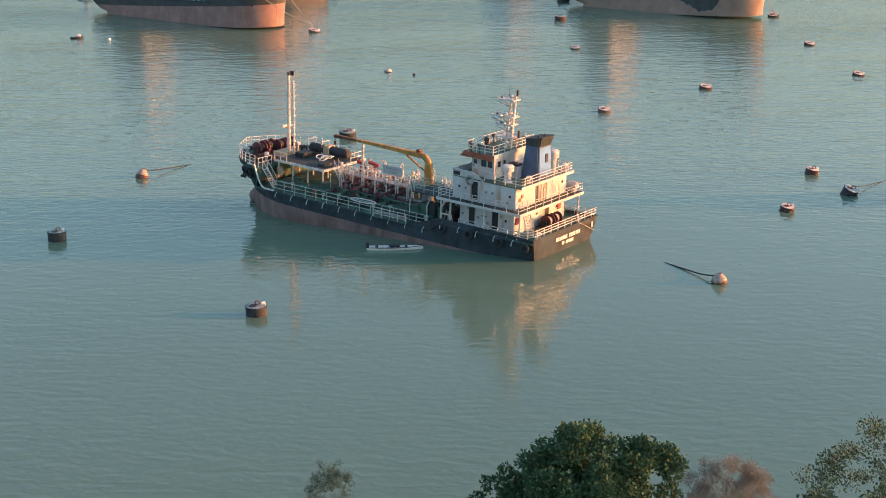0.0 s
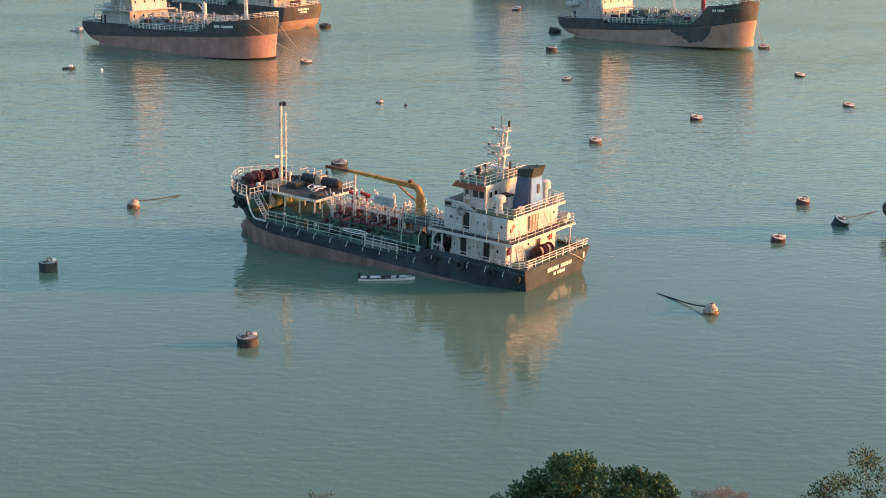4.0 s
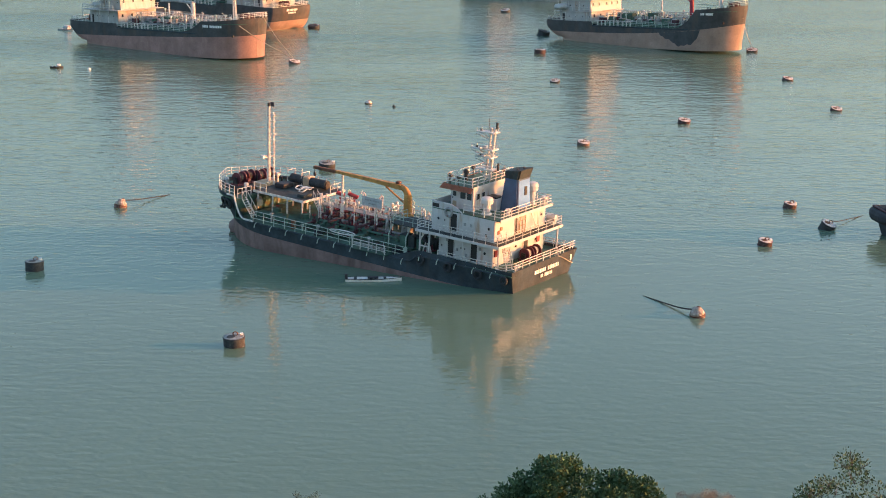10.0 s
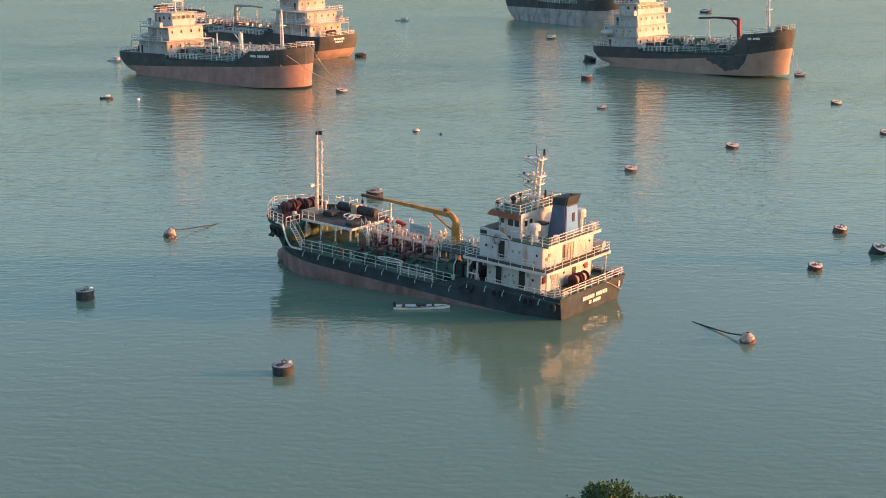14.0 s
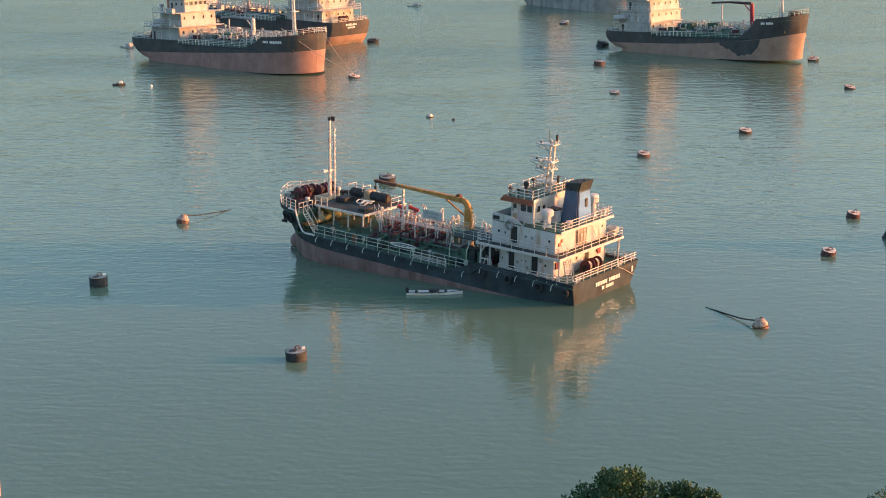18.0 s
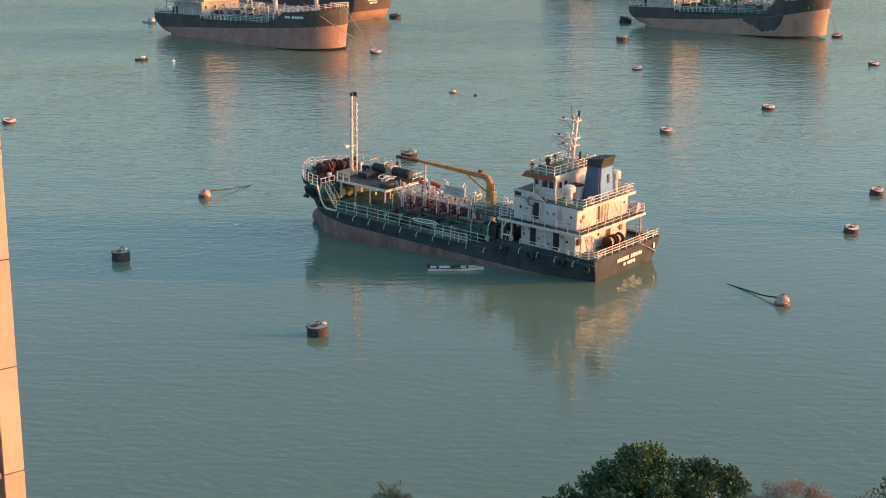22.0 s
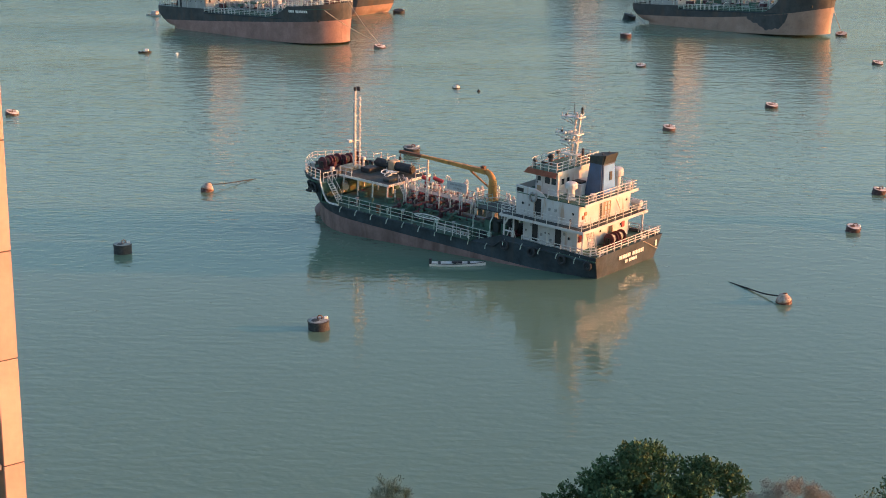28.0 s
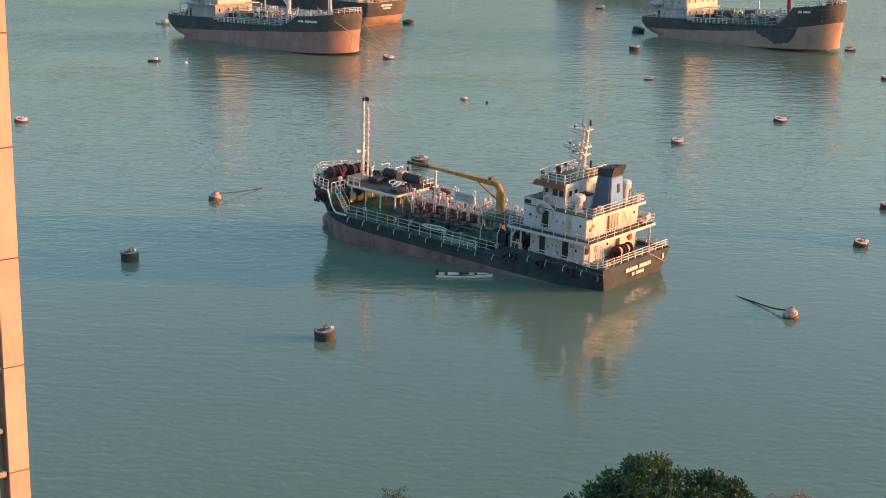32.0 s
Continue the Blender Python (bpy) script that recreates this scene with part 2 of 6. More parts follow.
def plate(bm, pts, thick):
    """Slab under a flat outline of 3D points (thickness along -normal)."""
    vs = [bm.verts.new(p) for p in pts]
    f = bm.faces.new(vs)
    f.normal_update()
    r = bmesh.ops.extrude_face_region(bm, geom=[f])
    bmesh.ops.translate(bm, vec=-f.normal * thick, verts=[g for g in r["geom"] if isinstance(g, bmesh.types.BMVert)])
    return bm


def railing(parent, pts, h=1.0, rails=(0.5, 1.0), step=1.5, r=0.035, material=None, name="railing", closed=False):
    """Rails along a line of deck points, each post a piece of its own."""
    material = material or M["rail_white"]
    bm = bm_new()
    P = [Vector(p) for p in pts] + ([Vector(pts[0])] if closed else [])
    for k in rails:
        tube(bm, [p + Vector((0, 0, h * k)) for p in P], r, 5)
    ob = part(name, bm, material, parent)
    key = (round(h, 2), round(r, 3), material.name)
    if key not in POSTS:
        b2 = rod(bm_new(), (0, 0, 0), (0, 0, h), r * 1.25, 5)
        POSTS[key] = finish("post", b2, material)
    total = 0.0
    nxt = 0.0
    for a, b in zip(P, P[1:]):
        d = (b - a).length
        while nxt <= total + d + 1e-6:
            q = a + (b - a) * ((nxt - total) / d if d else 0)
            piece("post", POSTS[key], ob, Matrix.Translation(q))
            nxt += step
        total += d
    return ob


POSTS = {}


# ---- large structure: sea and shore ----
def build_sea():
    bm = bm_new()
    bmesh.ops.create_grid(bm, x_segments=8, y_segments=8, size=4500)
    ob = part("water", bm, M["water"], None, "calm teal harbour water with small wind ripples")
    ob.location = (0, 600, 0)
    tagged(ob, category="water", kind="structure")
    return ob


sea = build_sea()


# ---- the ships ----
def hull_shape(L, half, fc_x, poop_x, decks, keel, rake, stern_half, flare=0.25, full=0.78, full_deck=5.0):
    """Stations of a small tanker: for each x, rows (half-breadth, z) from the keel up to the deck edge."""
    main_z, fc_z, poop_z = decks
    xs = [0, 0.6, 1.5, 3, 5, 8, 12, L * 0.35, L * 0.5, L * 0.65, L * full * 0.96, L * full, L * 0.81, L * 0.84, L * 0.865, L * 0.885, L * 0.905, L * 0.92, L * 0.935, L * 0.95, L * 0.963, L * 0.975, L * 0.985, L * 0.992, L]
    out = []
    for x in sorted(set(xs)):
        if x >= fc_x:
            top = fc_z
        elif x >= fc_x - 1.6:
            q = (x - fc_x + 1.6) / 1.6
            top = main_z + (fc_z - main_z) * q * q
        elif x <= poop_x:
            top = poop_z
        else:
            top = main_z
        u = max(0.0, (x - L * 0.72) / (L * 0.28))
        v = max(0.0, (x - L * 0.72) / (L * 0.28))
        deck_b = half * (1 - u ** full_deck) if u > 0 else half
        low_b = half * max(0.0, 1 - v ** 1.95) if v > 0 else half
        s = max(0.0, 1 - x / (L * 0.22))
        deck_b *= 1 - (1 - stern_half / half) * s ** 1.5
        low_b *= 1 - (1 - stern_half * 0.83 / half) * s ** 1.3
        rise = keel * (1 - 0.72 * s ** 1.2)
        rows = [(low_b * 0.55, rise), (low_b * 0.93, rise + 0.35), (low_b, rise * 0.45)]
        for k in (0.0, 0.5, 1.0):
            rows.append((low_b + (deck_b - low_b) * (0.12 + 0.88 * k ** 0.9), top * k + (1 - k) * -0.1))
        out.append((x, rows))
    return out


def hull_part(parent, L, half, fc_x, poop_x, decks, keel, rake, stern_half, paint, full=0.78, stem=2.2):
    """Hull sheet with a raked stem; paint = (upper material, lower material, z of the paint line aft, z forward)."""
    st = hull_shape(L, half, fc_x, poop_x, decks, keel, rake, stern_half, full=full)
    upper, lower, zl0, zl1 = paint
    obs = {}
    for which in (0, 1):
        bm = bm_new()
        rings = []
        for x, rows in st:
            zl = zl0 + (zl1 - zl0) * x / L
            rr = []
            pts = [(b, z) for b, z in rows]
            # split the section at the paint line
            k = next((i for i in range(1, len(pts)) if pts[i][1] > zl), len(pts) - 1)
            (b0, z0), (b1, z1) = pts[k - 1], pts[k]
            q = min(1.0, max(0.0, (zl - z0) / (z1 - z0)))
            cut = (b0 + (b1 - b0) * q, zl)
            if which == 0:
                hi = pts[-1]
                sect = [(cut[0] + (hi[0] - cut[0]) * j / 4, cut[1] + (hi[1] - cut[1]) * j / 4) for j in range(5)]
            else:
                lowp = pts[:k] + [cut]
                sect = []
                for j in range(6):
                    f = j / 5 * (len(lowp) - 1)
                    i = min(int(f), len(lowp) - 2)
                    sect.append((lowp[i][0] + (lowp[i + 1][0] - lowp[i][0]) * (f - i), lowp[i][1] + (lowp[i + 1][1] - lowp[i][1]) * (f - i)))
            ring = []
            for b, z in sect:
                fwd = max(0.0, (x - L * 0.72) / (L * 0.28))
                dx = -stem * fwd ** 2 * max(0.0, min(1.0, (decks[1] - z) / decks[1])) ** 0.8
                aft = max(0.0, 1 - x / 3) * rake * (z / decks[2] - 1 if z < decks[2] else 0)
                ring.append((x + dx - aft, max(b, 0.02), z))
            rings.append(ring)
        n = len(rings[0])
        for side in (1, -1):
            V = [[bm.verts.new((x, b * side, z)) for x, b, z in ring] for ring in rings]
            for i in range(len(V) - 1):
                for j in range(n - 1):
                    bm.faces.new((V[i][j], V[i + 1][j], V[i + 1][j + 1], V[i][j + 1]))
        a = [bm.verts.new((x, b, z)) for x, b, z in rings[0]]
        c = [bm.verts.new((x, -b, z)) for x, b, z in rings[0]]
        for j in range(n - 1):
            bm.faces.new((a[j], a[j + 1], c[j + 1], c[j]))
        bmesh.ops.remove_doubles(bm, verts=bm.verts, dist=0.05)
        obs[which] = part(("hull_topside", "hull_bottom")[which], bm, (upper, lower)[which], parent, smooth=False)
    return st, obs


def edge_at(st, x):
    """Deck half-breadth at x."""
    for (x0, r0), (x1, r1) in zip(st, st[1:]):
        if x0 <= x <= x1:
            q = (x - x0) / (x1 - x0)
            return r0[-1][0] + (r1[-1][0] - r0[-1][0]) * q
    return st[-1][1][-1][0]


def deck_part(parent, name, st, x0, x1, z, material, inset=0.06, label=""):
    xs = sorted({x0, x1, *[x for x, _ in st if x0 < x < x1]})
    outline = [(x, max(0.05, edge_at(st, x) - inset)) for x in xs]
    outline += [(x, -b) for x, b in reversed(outline)]
    return part(name, prism(bm_new(), outline, z - 0.12, z), material, parent, label)



def wall_opening(parent, name, x, z, w, h, y, side, material, label="", depth=0.03, along="x"):
    """A door leaf, hatch or window on a house wall: a thin framed panel standing proud of it."""
    bm = bm_new()
    d = depth * side
    if along == "x":
        box(bm, x - w / 2, x + w / 2, min(y, y + d), max(y, y + d), z, z + h, 0.01)
    else:
        box(bm, min(y, y + d), max(y, y + d), x - w / 2, x + w / 2, z, z + h, 0.01)
    return part(name, bm, material, parent, label)


def frame_bars(bm, x, z, w, h, y, side, t=0.05, along="x"):
    y0, y1 = sorted((y, y + 0.06 * side))
    for a, b, c, d in ((x - w / 2 - t, x + w / 2 + t, z - t, z), (x - w / 2 - t, x + w / 2 + t, z + h, z + h + t),
                       (x - w / 2 - t, x - w / 2, z, z + h), (x + w / 2, x + w / 2 + t, z, z + h)):
        if along == "x":
            box(bm, a, b, y0, y1, c, d)
        else:
            box(bm, y0, y1, a, b, c, d)
    return bm


def window(parent, x, z, w, h, y, side, along="x"):
    p = wall_opening(parent, "window", x, z, w, h, y, side, M["glass"], "dark glass window", 0.025, along)
    part("window_frame", frame_bars(bm_new(), x, z, w, h, y, side, 0.06, along), M["white"], p)


def door(parent, x, z, y, side, open_=False, w=0.75, h=1.85, along="x"):
    p = wall_opening(parent, "door", x, z, w, h, y, side, M["black"] if open_ else M["white"], "open dark doorway" if open_ else "white steel door", 0.03, along)
    part("door_frame", frame_bars(bm_new(), x, z, w, h, y, side, 0.07, along), M["white"], p)
    if not open_:
        bm = bm_new()
        hx = x + w * 0.32
        box(bm, *((hx - 0.04, hx + 0.04, *sorted((y + 0.03 * side, y + 0.1 * side))) if along == "x" else (*sorted((y + 0.03 * side, y + 0.1 * side)), hx - 0.04, hx + 0.04)), z + 0.9, z + 1.1)
        part("door_handle", bm, M["black"], p)


def porthole(parent, x, z, y, side, r=0.17, along="x"):
    ax = (0, side, 0) if along == "x" else (side, 0, 0)
    c = (x, y, z) if along == "x" else (y, x, z)
    bm = bm_new()
    a = Vector(c)
    rod(bm, a - Vector(ax) * 0.01, a + Vector(ax) * 0.03, r, 14)
    p = part("porthole", bm, M["glass"], parent)
    part("porthole_rim", torus(bm_new(), a + Vector(ax) * 0.03, ax, r, 0.04, 16, 5), M["white"], p)


def mushroom(parent, x, y, z, h, r, name="ventilator"):
    v = part(name, lathe(bm_new(), [(r * 1.15, 0), (r * 1.15, 0.08), (r * 0.8, 0.1), (r * 0.8, h * 0.66)], 16, (x, y, z)), M["white"], parent, "white mushroom ventilator")
    part("cowl", lathe(bm_new(), [(r * 0.9, h * 0.62), (r * 1.35, h * 0.66), (r * 1.35, h * 0.9), (r * 1.1, h), (r * 0.3, h * 1.03)], 16, (x, y, z)), M["white"], v)


def ladder(parent, a, b, width=0.6, name="stair", material=None, step=0.28, across=(0, 1, 0)):
    """Inclined stair from a to b: two stringers, each tread a piece of its own."""
    material = material or M["rail_white"]
    a, b, w = Vector(a), Vector(b), Vector(across) * width / 2
    bm = bm_new()
    for s in (-1, 1):
        rod(bm, a + w * s, b + w * s, 0.06, 4)
        rod(bm, a + w * s + Vector((0, 0, 0.9)), b + w * s + Vector((0, 0, 0.9)), 0.035, 4)
        for q in (0.05, 0.5, 0.95):
            p = a.lerp(b, q) + w * s
            rod(bm, p, p + Vector((0, 0, 0.9)), 0.03, 4)
    ob = part(name, bm, material, parent)
    n = max(3, int((b - a).length / step))
    tread = finish("tread", box(bm_new(), -0.1, 0.1, -width / 2, width / 2, -0.02, 0.02), material)
    turn = Matrix.Rotation(math.atan2(across[1], across[0]) - math.pi / 2, 4, "Z")
    for i in range(1, n):
        piece("tread", tread, ob, Matrix.Translation(a.lerp(b, i / n)) @ turn)


def bollard(parent, x, y, z, turn=0, s=1.0, material=None):
    bm = bm_new()
    c, sn = math.cos(turn), math.sin(turn)
    box(bm, x - 0.5 * s, x + 0.5 * s, y - 0.22 * s, y + 0.22 * s, z, z + 0.08)
    for k in (-0.3, 0.3):
        lathe(bm, [(0.13 * s, 0.05), (0.13 * s, 0.5 * s), (0.18 * s, 0.52 * s), (0.18 * s, 0.6 * s)], 10, (x + k * s, y, z))
    if turn:
        bmesh.ops.rotate(bm, cent=(x, y, z), matrix=Matrix.Rotation(turn, 3, "Z"), verts=bm.verts)
    return part("bollard", bm, material or M["black"], parent)


def winch(parent, x, y, z, s=1.0, name="winch", coil="rope"):
    """Deck winch: bed, two drums with pale rims across the ship, and a motor."""
    bed = part(name, box(bm_new(), x - 0.6 * s, x + 0.6 * s, y - 1.6 * s, y + 1.6 * s, z, z + 0.18), M["winch_red"], parent, "dark red mooring winch")
    for k in (-0.75, 0.75):
        bm = bm_new()
        rod(bm, (x, y + (k - 0.45) * s, z + 0.8 * s), (x, y + (k + 0.45) * s, z + 0.8 * s), 0.42 * s, 16)
        part("drum", bm, M["winch_red"], bed)
        bm = bm_new()
        for e in (-0.5, 0.5):
            rod(bm, (x, y + (k + e - 0.05) * s, z + 0.8 * s), (x, y + (k + e + 0.05) * s, z + 0.8 * s), 0.72 * s, 18)
        part("drum_flange", bm, M["winch_red"], bed)
        bm = bm_new()
        rod(bm, (x, y + (k - 0.17) * s, z + 0.8 * s), (x, y + (k + 0.17) * s, z + 0.8 * s), 0.5 * s, 16)
        part("rope_coil", bm, M[coil], bed)
    bm = box(bm_new(), x - 0.35 * s, x + 0.35 * s, y - 0.25 * s, y + 0.25 * s, z + 0.15, z + 1.15 * s, 0.06)
    rod(bm, (x - 0.9 * s, y, z + 0.5 * s), (x, y, z + 0.5 * s), 0.25 * s, 10)
    part("motor", bm, M["winch_red"], bed)
    bm = bm_new()
    rod(bm, (x, y - 1.7 * s, z + 0.8 * s), (x, y + 1.7 * s, z + 0.8 * s), 0.09 * s, 8)
    for e in (-1.5, 1.5):
        box(bm, x - 0.3 * s, x + 0.3 * s, y + (e - 0.06) * s, y + (e + 0.06) * s, z + 0.1, z + 1.0 * s)
    part("shaft", bm, M["black"], bed)


def name_bars(parent, pts, n, h, material, gap=0.3, name="painted_letter", words=()):
    """A row of short bars that stands in for painted lettering, between two points of a plate."""
    a, b = Vector(pts[0]), Vector(pts[1])
    d = (b - a) / n
    up = Vector(pts[2]).normalized() * h
    out = d.cross(up).normalized() * 0.012
    for i in range(n):
        if words and i in words:
            continue
        g = gap * (0.7 + 0.6 * ((i * 7) % 5) / 4)
        p = a + d * (i + g / 2)
        q = a + d * (i + 1 - g / 2)
        bm = bm_new()
        vs = [bm.verts.new(v + o) for o in (out, -out) for v in (p, q, q + up, p + up)]
        for f in ((0, 1, 2, 3), (7, 6, 5, 4), (0, 4, 5, 1), (1, 5, 6, 2), (2, 6, 7, 3), (3, 7, 4, 0)):
            bm.faces.new([vs[k] for k in f])
        part(name, bm, material, parent)


def tyre(parent, c, axis, R=0.42):
    part("tyre_fender", torus(bm_new(), c, axis, R, 0.15, 16, 7), M["rubber"], parent, smooth=True)


def rake_forward(ship, k, z0):
    """Built upright on a sloping deck: what stands above z0 is set forward by k of its height."""
    done = set()
    for ob in ship.children_recursive:
        m = ob.matrix_basis
        t = m.translation
        if t.length < 1e-6:
            if ob.data.name not in done:
                done.add(ob.data.name)
                for v in ob.data.vertices:
                    v.co.x += k * max(0.0, v.co.z - z0)
        elif t.z > z0:
            ob.matrix_basis = Matrix.Translation((k * (t.z - z0), 0, 0)) @ m


def main_tanker():
    ship = thing("tanker_ship", SHIP_POSE, "small black-hulled bunker tanker with white aft house and yellow crane", "ship")
    rnd = random.Random(5)
    L, half = 44.9, 5.75
    MAIN, FC, POOP = 1.15, 3.45, 2.0
    st, hulls = hull_part(ship, L, half, 38.2, 13.2, (MAIN, FC, 2.42), -3.4, 0.3, 6.0,
                          (M["hull_black"], M["boot_red"], -0.36, -0.02), stem=1.3)
    E = lambda x: edge_at(st, x)
    deck_part(ship, "main_deck", st, 13.0, 38.2, MAIN - 0.03, M["deck_green"], label="worn green steel deck")
    deck_part(ship, "poop_deck", st, 0.12, 13.2, POOP, M["deck_green"])
    deck_part(ship, "forecastle_deck", st, 38.0, L - 0.5, FC - 0.3, M["deck_green"], 0.1)
    e = E(38.1) - 0.12
    part("forecastle_bulkhead", box(bm_new(), 38.0, 38.12, -e, e, MAIN - 0.05, FC - 0.42), M["deck_green"], ship)
    part("poop_bulkhead", box(bm_new(), 13.1, 13.22, -half + 0.1, half - 0.1, MAIN - 0.05, POOP - 0.12), M["deck_green"], ship)
    # raised trunk along the tanks
    part("trunk", box(bm_new(), 14.2, 36.6, -3.9, 3.9, MAIN - 0.05, 1.75, 0.06), M["deck_green"], ship)
    for x in (17.0, 21.5, 26.0, 30.5, 34.5):
        for y in (-2.6, 2.6):
            h = part("tank_hatch", lathe(bm_new(), [(0.5, 0), (0.5, 0.5), (0.58, 0.52), (0.58, 0.6), (0.1, 0.66)], 16, (x, y, 1.72)), M["deck_green"], ship)
            part("hatch_wheel", torus(bm_new(), (x, y, 2.45), (0, 0, 1), 0.2, 0.025, 12, 5), M["red"], h)
    # knees between trunk side and deck edge
    for i in range(10):
        x = 15.5 + i * 2.15
        for s in (1, -1):
            part("deck_knee", box(bm_new(), x - 0.05, x + 0.05, min(3.9 * s, 4.35 * s), max(3.9 * s, 4.35 * s), MAIN, 1.6), M["deck_green"], ship)
    # rubbing strake along the deck edge
    for s in (1, -1):
        bm = bm_new()
        tube(bm, [(x, (E(x) + 0.05) * s, (POOP if x < 13.1 else MAIN) - 0.12) for x in (1, 4, 8, 12, 13.1, 13.3, 18, 24, 30, 36.4)], 0.09, 6)
        part("rubbing_strake", bm, M["hull_black"], ship)
        # white sheer edge that sweeps up to the forecastle
        bm = bm_new()
        tube(bm, [(x, (E(x) + 0.02) * s, MAIN + (FC - MAIN) * max(0.0, (x - 36.6) / 1.6) ** 2 + 0.06) for x in (35.2, 35.9, 36.6, 37.0, 37.4, 37.7, 38.0, 38.2)]
             + [(39.5, (E(39.5) + 0.02) * s, FC + 0.05)], 0.1, 6)
        part("sheer_rail", bm, M["rail_white"], ship, "white painted sweep of the bulwark edge")
    # outward stanchions with hooks below the deck edge
    hook = finish("fender_bracket", tube(bm_new(), [(0, 0, 0), (0, 0.28, -0.2), (0, 0.34, -0.55)], 0.05, 5), M["rail_green"])
    for i in range(15):
        x = 2.5 + i * 2.3
        z = POOP if x < 13 else MAIN
        for s in (1, -1):
            piece("fender_bracket", hook, hulls[0], Matrix.Translation((x, E(x) * s, z)) @ (Matrix.Identity(4) if s > 0 else Matrix.Rotation(math.pi, 4, "Z")))
    tyre(ship, (0.9, E(0.9) + 0.14, 1.5), (0, 1, 0), 0.36)
    for x in (4.2, 8.1, 11.6):
        tyre(ship, (x, E(x) + 0.14, 1.42 + 0.05 * (x % 1)), (0.1 * (x % 1.7) - 0.1, 1, 0), 0.42)
    tyre(ship, (39.6, E(39.6) - 0.22, 2.35), (0.3, 1, -0.35), 0.55)
    tyre(ship, (40.7, E(40.7) - 0.38, 2.3), (0.4, 1, -0.35), 0.5)
    part("bulbous_bow", lathe(bm_new(), [(0.05, -1.7), (0.6, -1.5), (1.0, -0.95), (1.18, -0.2), (1.15, 0.8), (0.9, 3.0)], 20), M["boot_red"], ship, "rounded red bulb at the stem", True,
         Matrix.Translation((42.45, 0, -2.0)) @ pose(0, 0, 0, 0, -90, 0))
    # anchors housed in their hawse pipes
    for s in (1, -1):
        bm = bm_new()
        y = (E(41.6) - 0.25) * s
        rod(bm, (41.2, y, 2.5), (41.3, y + 0.05 * s, 1.6), 0.1, 6)
        box(bm, 40.9, 41.7, y - 0.1, y + 0.12, 1.35, 1.62, 0.05)
        part("anchor", bm, M["black"], ship)

    # main deck rails
    for s in (1, -1):
        railing(ship, [(x, (E(x) - 0.1) * s, MAIN) for x in (13.6, 18, 24, 30, 35.6)], 1.2, (0.32, 0.66, 1.0), 1.55, 0.036, M["rail_green"])
    # oval hose rest and its fenced walkway on the port rail
    ring = [(22.6 + 1.7 * math.cos(a), half - 0.35 + 0.55 * math.sin(a), MAIN + 1.12) for a in [i * math.pi / 12 for i in range(25)]]
    part("hose_rest", tube(bm_new(), ring, 0.06, 6), M["rail_white"], ship, "oval white hose rest on the rail")
    railing(ship, [(20.6, half + 0.35, MAIN), (16.0, half + 0.35, MAIN)], 1.0, (0.35, 0.7, 1.0), 1.1, 0.035, M["rail_white"])
    part("side_step", box(bm_new(), 15.9, 20.7, half - 0.1, half + 0.45, MAIN - 0.06, MAIN, 0.01), M["deck_green"], ship)
    for i in range(4):
        part("rail_board", box(bm_new(), 16.3 + i * 1.1, 17.1 + i * 1.1, half + 0.34, half + 0.37, MAIN + 0.45, MAIN + 0.75), M["grey"], ship)

    # forecastle: rail round the bow, windlass, mast house, bollards
    bow = [(x, (E(x) - 0.08), FC) for x in (38.3, 39.7, 41.0, 42.2, 43.2, 44.0, 44.6)]
    bow = bow + [(L - 0.15, 0.25, FC + 0.05), (L - 0.15, -0.25, FC + 0.05)] + [(x, -y, z) for x, y, z in reversed(bow)]
    railing(ship, bow, 1.15, (0.36, 0.68, 1.0), 0.95, 0.036)
    part("bow_bulwark", tube(bm_new(), [(x, y, z - 0.02) for x, y, z in bow], 0.1, 6), M["hull_black"], ship)
    part("windlass_bed", box(bm_new(), 40.2, 42.6, -3.4, 2.6, FC - 0.32, FC + 0.05, 0.03), M["deck_dark"], ship)
    winch(ship, 41.5, 0.7, FC + 0.05, 0.95, "windlass")
    winch(ship, 40.9, -1.9, FC + 0.05, 0.9, "windlass")
    for y in (3.6, -3.9):
        bollard(ship, 39.6, y, FC - 0.3, 0.4)
    part("mast_house", box(bm_new(), 38.4, 39.9, -1.3, 1.0, FC - 0.35, FC + 0.55, 0.05), M["tan"], ship)
    bm = bm_new()
    rod(bm, (38.55, -0.2, FC + 0.4), (38.55, -0.2, 12.7), 0.22, 12, 0.16)
    mast = part("foremast", bm, M["rail_white"], ship, "tall white foremast with a side ladder post")
    bm = bm_new()
    rod(bm, (37.75, -0.2, FC + 0.4), (37.85, -0.2, 12.1), 0.11, 6)
    part("ladder_post", bm, M["rail_white"], mast)
    rung = finish("rung", rod(bm_new(), (-0.72, 0, 0), (0, 0, 0), 0.03, 5), M["rail_white"])
    for i in range(11):
        piece("rung", rung, mast, Matrix.Translation((38.53, -0.2, 4.6 + i * 0.72)))
    knob = finish("step_lug", lathe(bm_new(), [(0.06, -0.12), (0.17, -0.08), (0.17, 0.08), (0.06, 0.12)], 8), M["rail_white"])
    for i in range(11):
        piece("step_lug", knob, mast, Matrix.Translation((37.79, -0.2, 4.6 + i * 0.72)))
    bm = bm_new()
    rod(bm, (38.55, -1.1, 6.9), (38.55, 0.7, 6.9), 0.07, 6)
    box(bm, 38.35, 38.8, 0.3, 0.9, 6.95, 7.2)
    part("light_bracket", bm, M["rail_white"], mast)
    part("mast_light", lathe(bm_new(), [(0.12, 0), (0.16, 0.05), (0.16, 0.35), (0.08, 0.42)], 10, (38.55, -0.2, 12.7)), M["black"], mast)
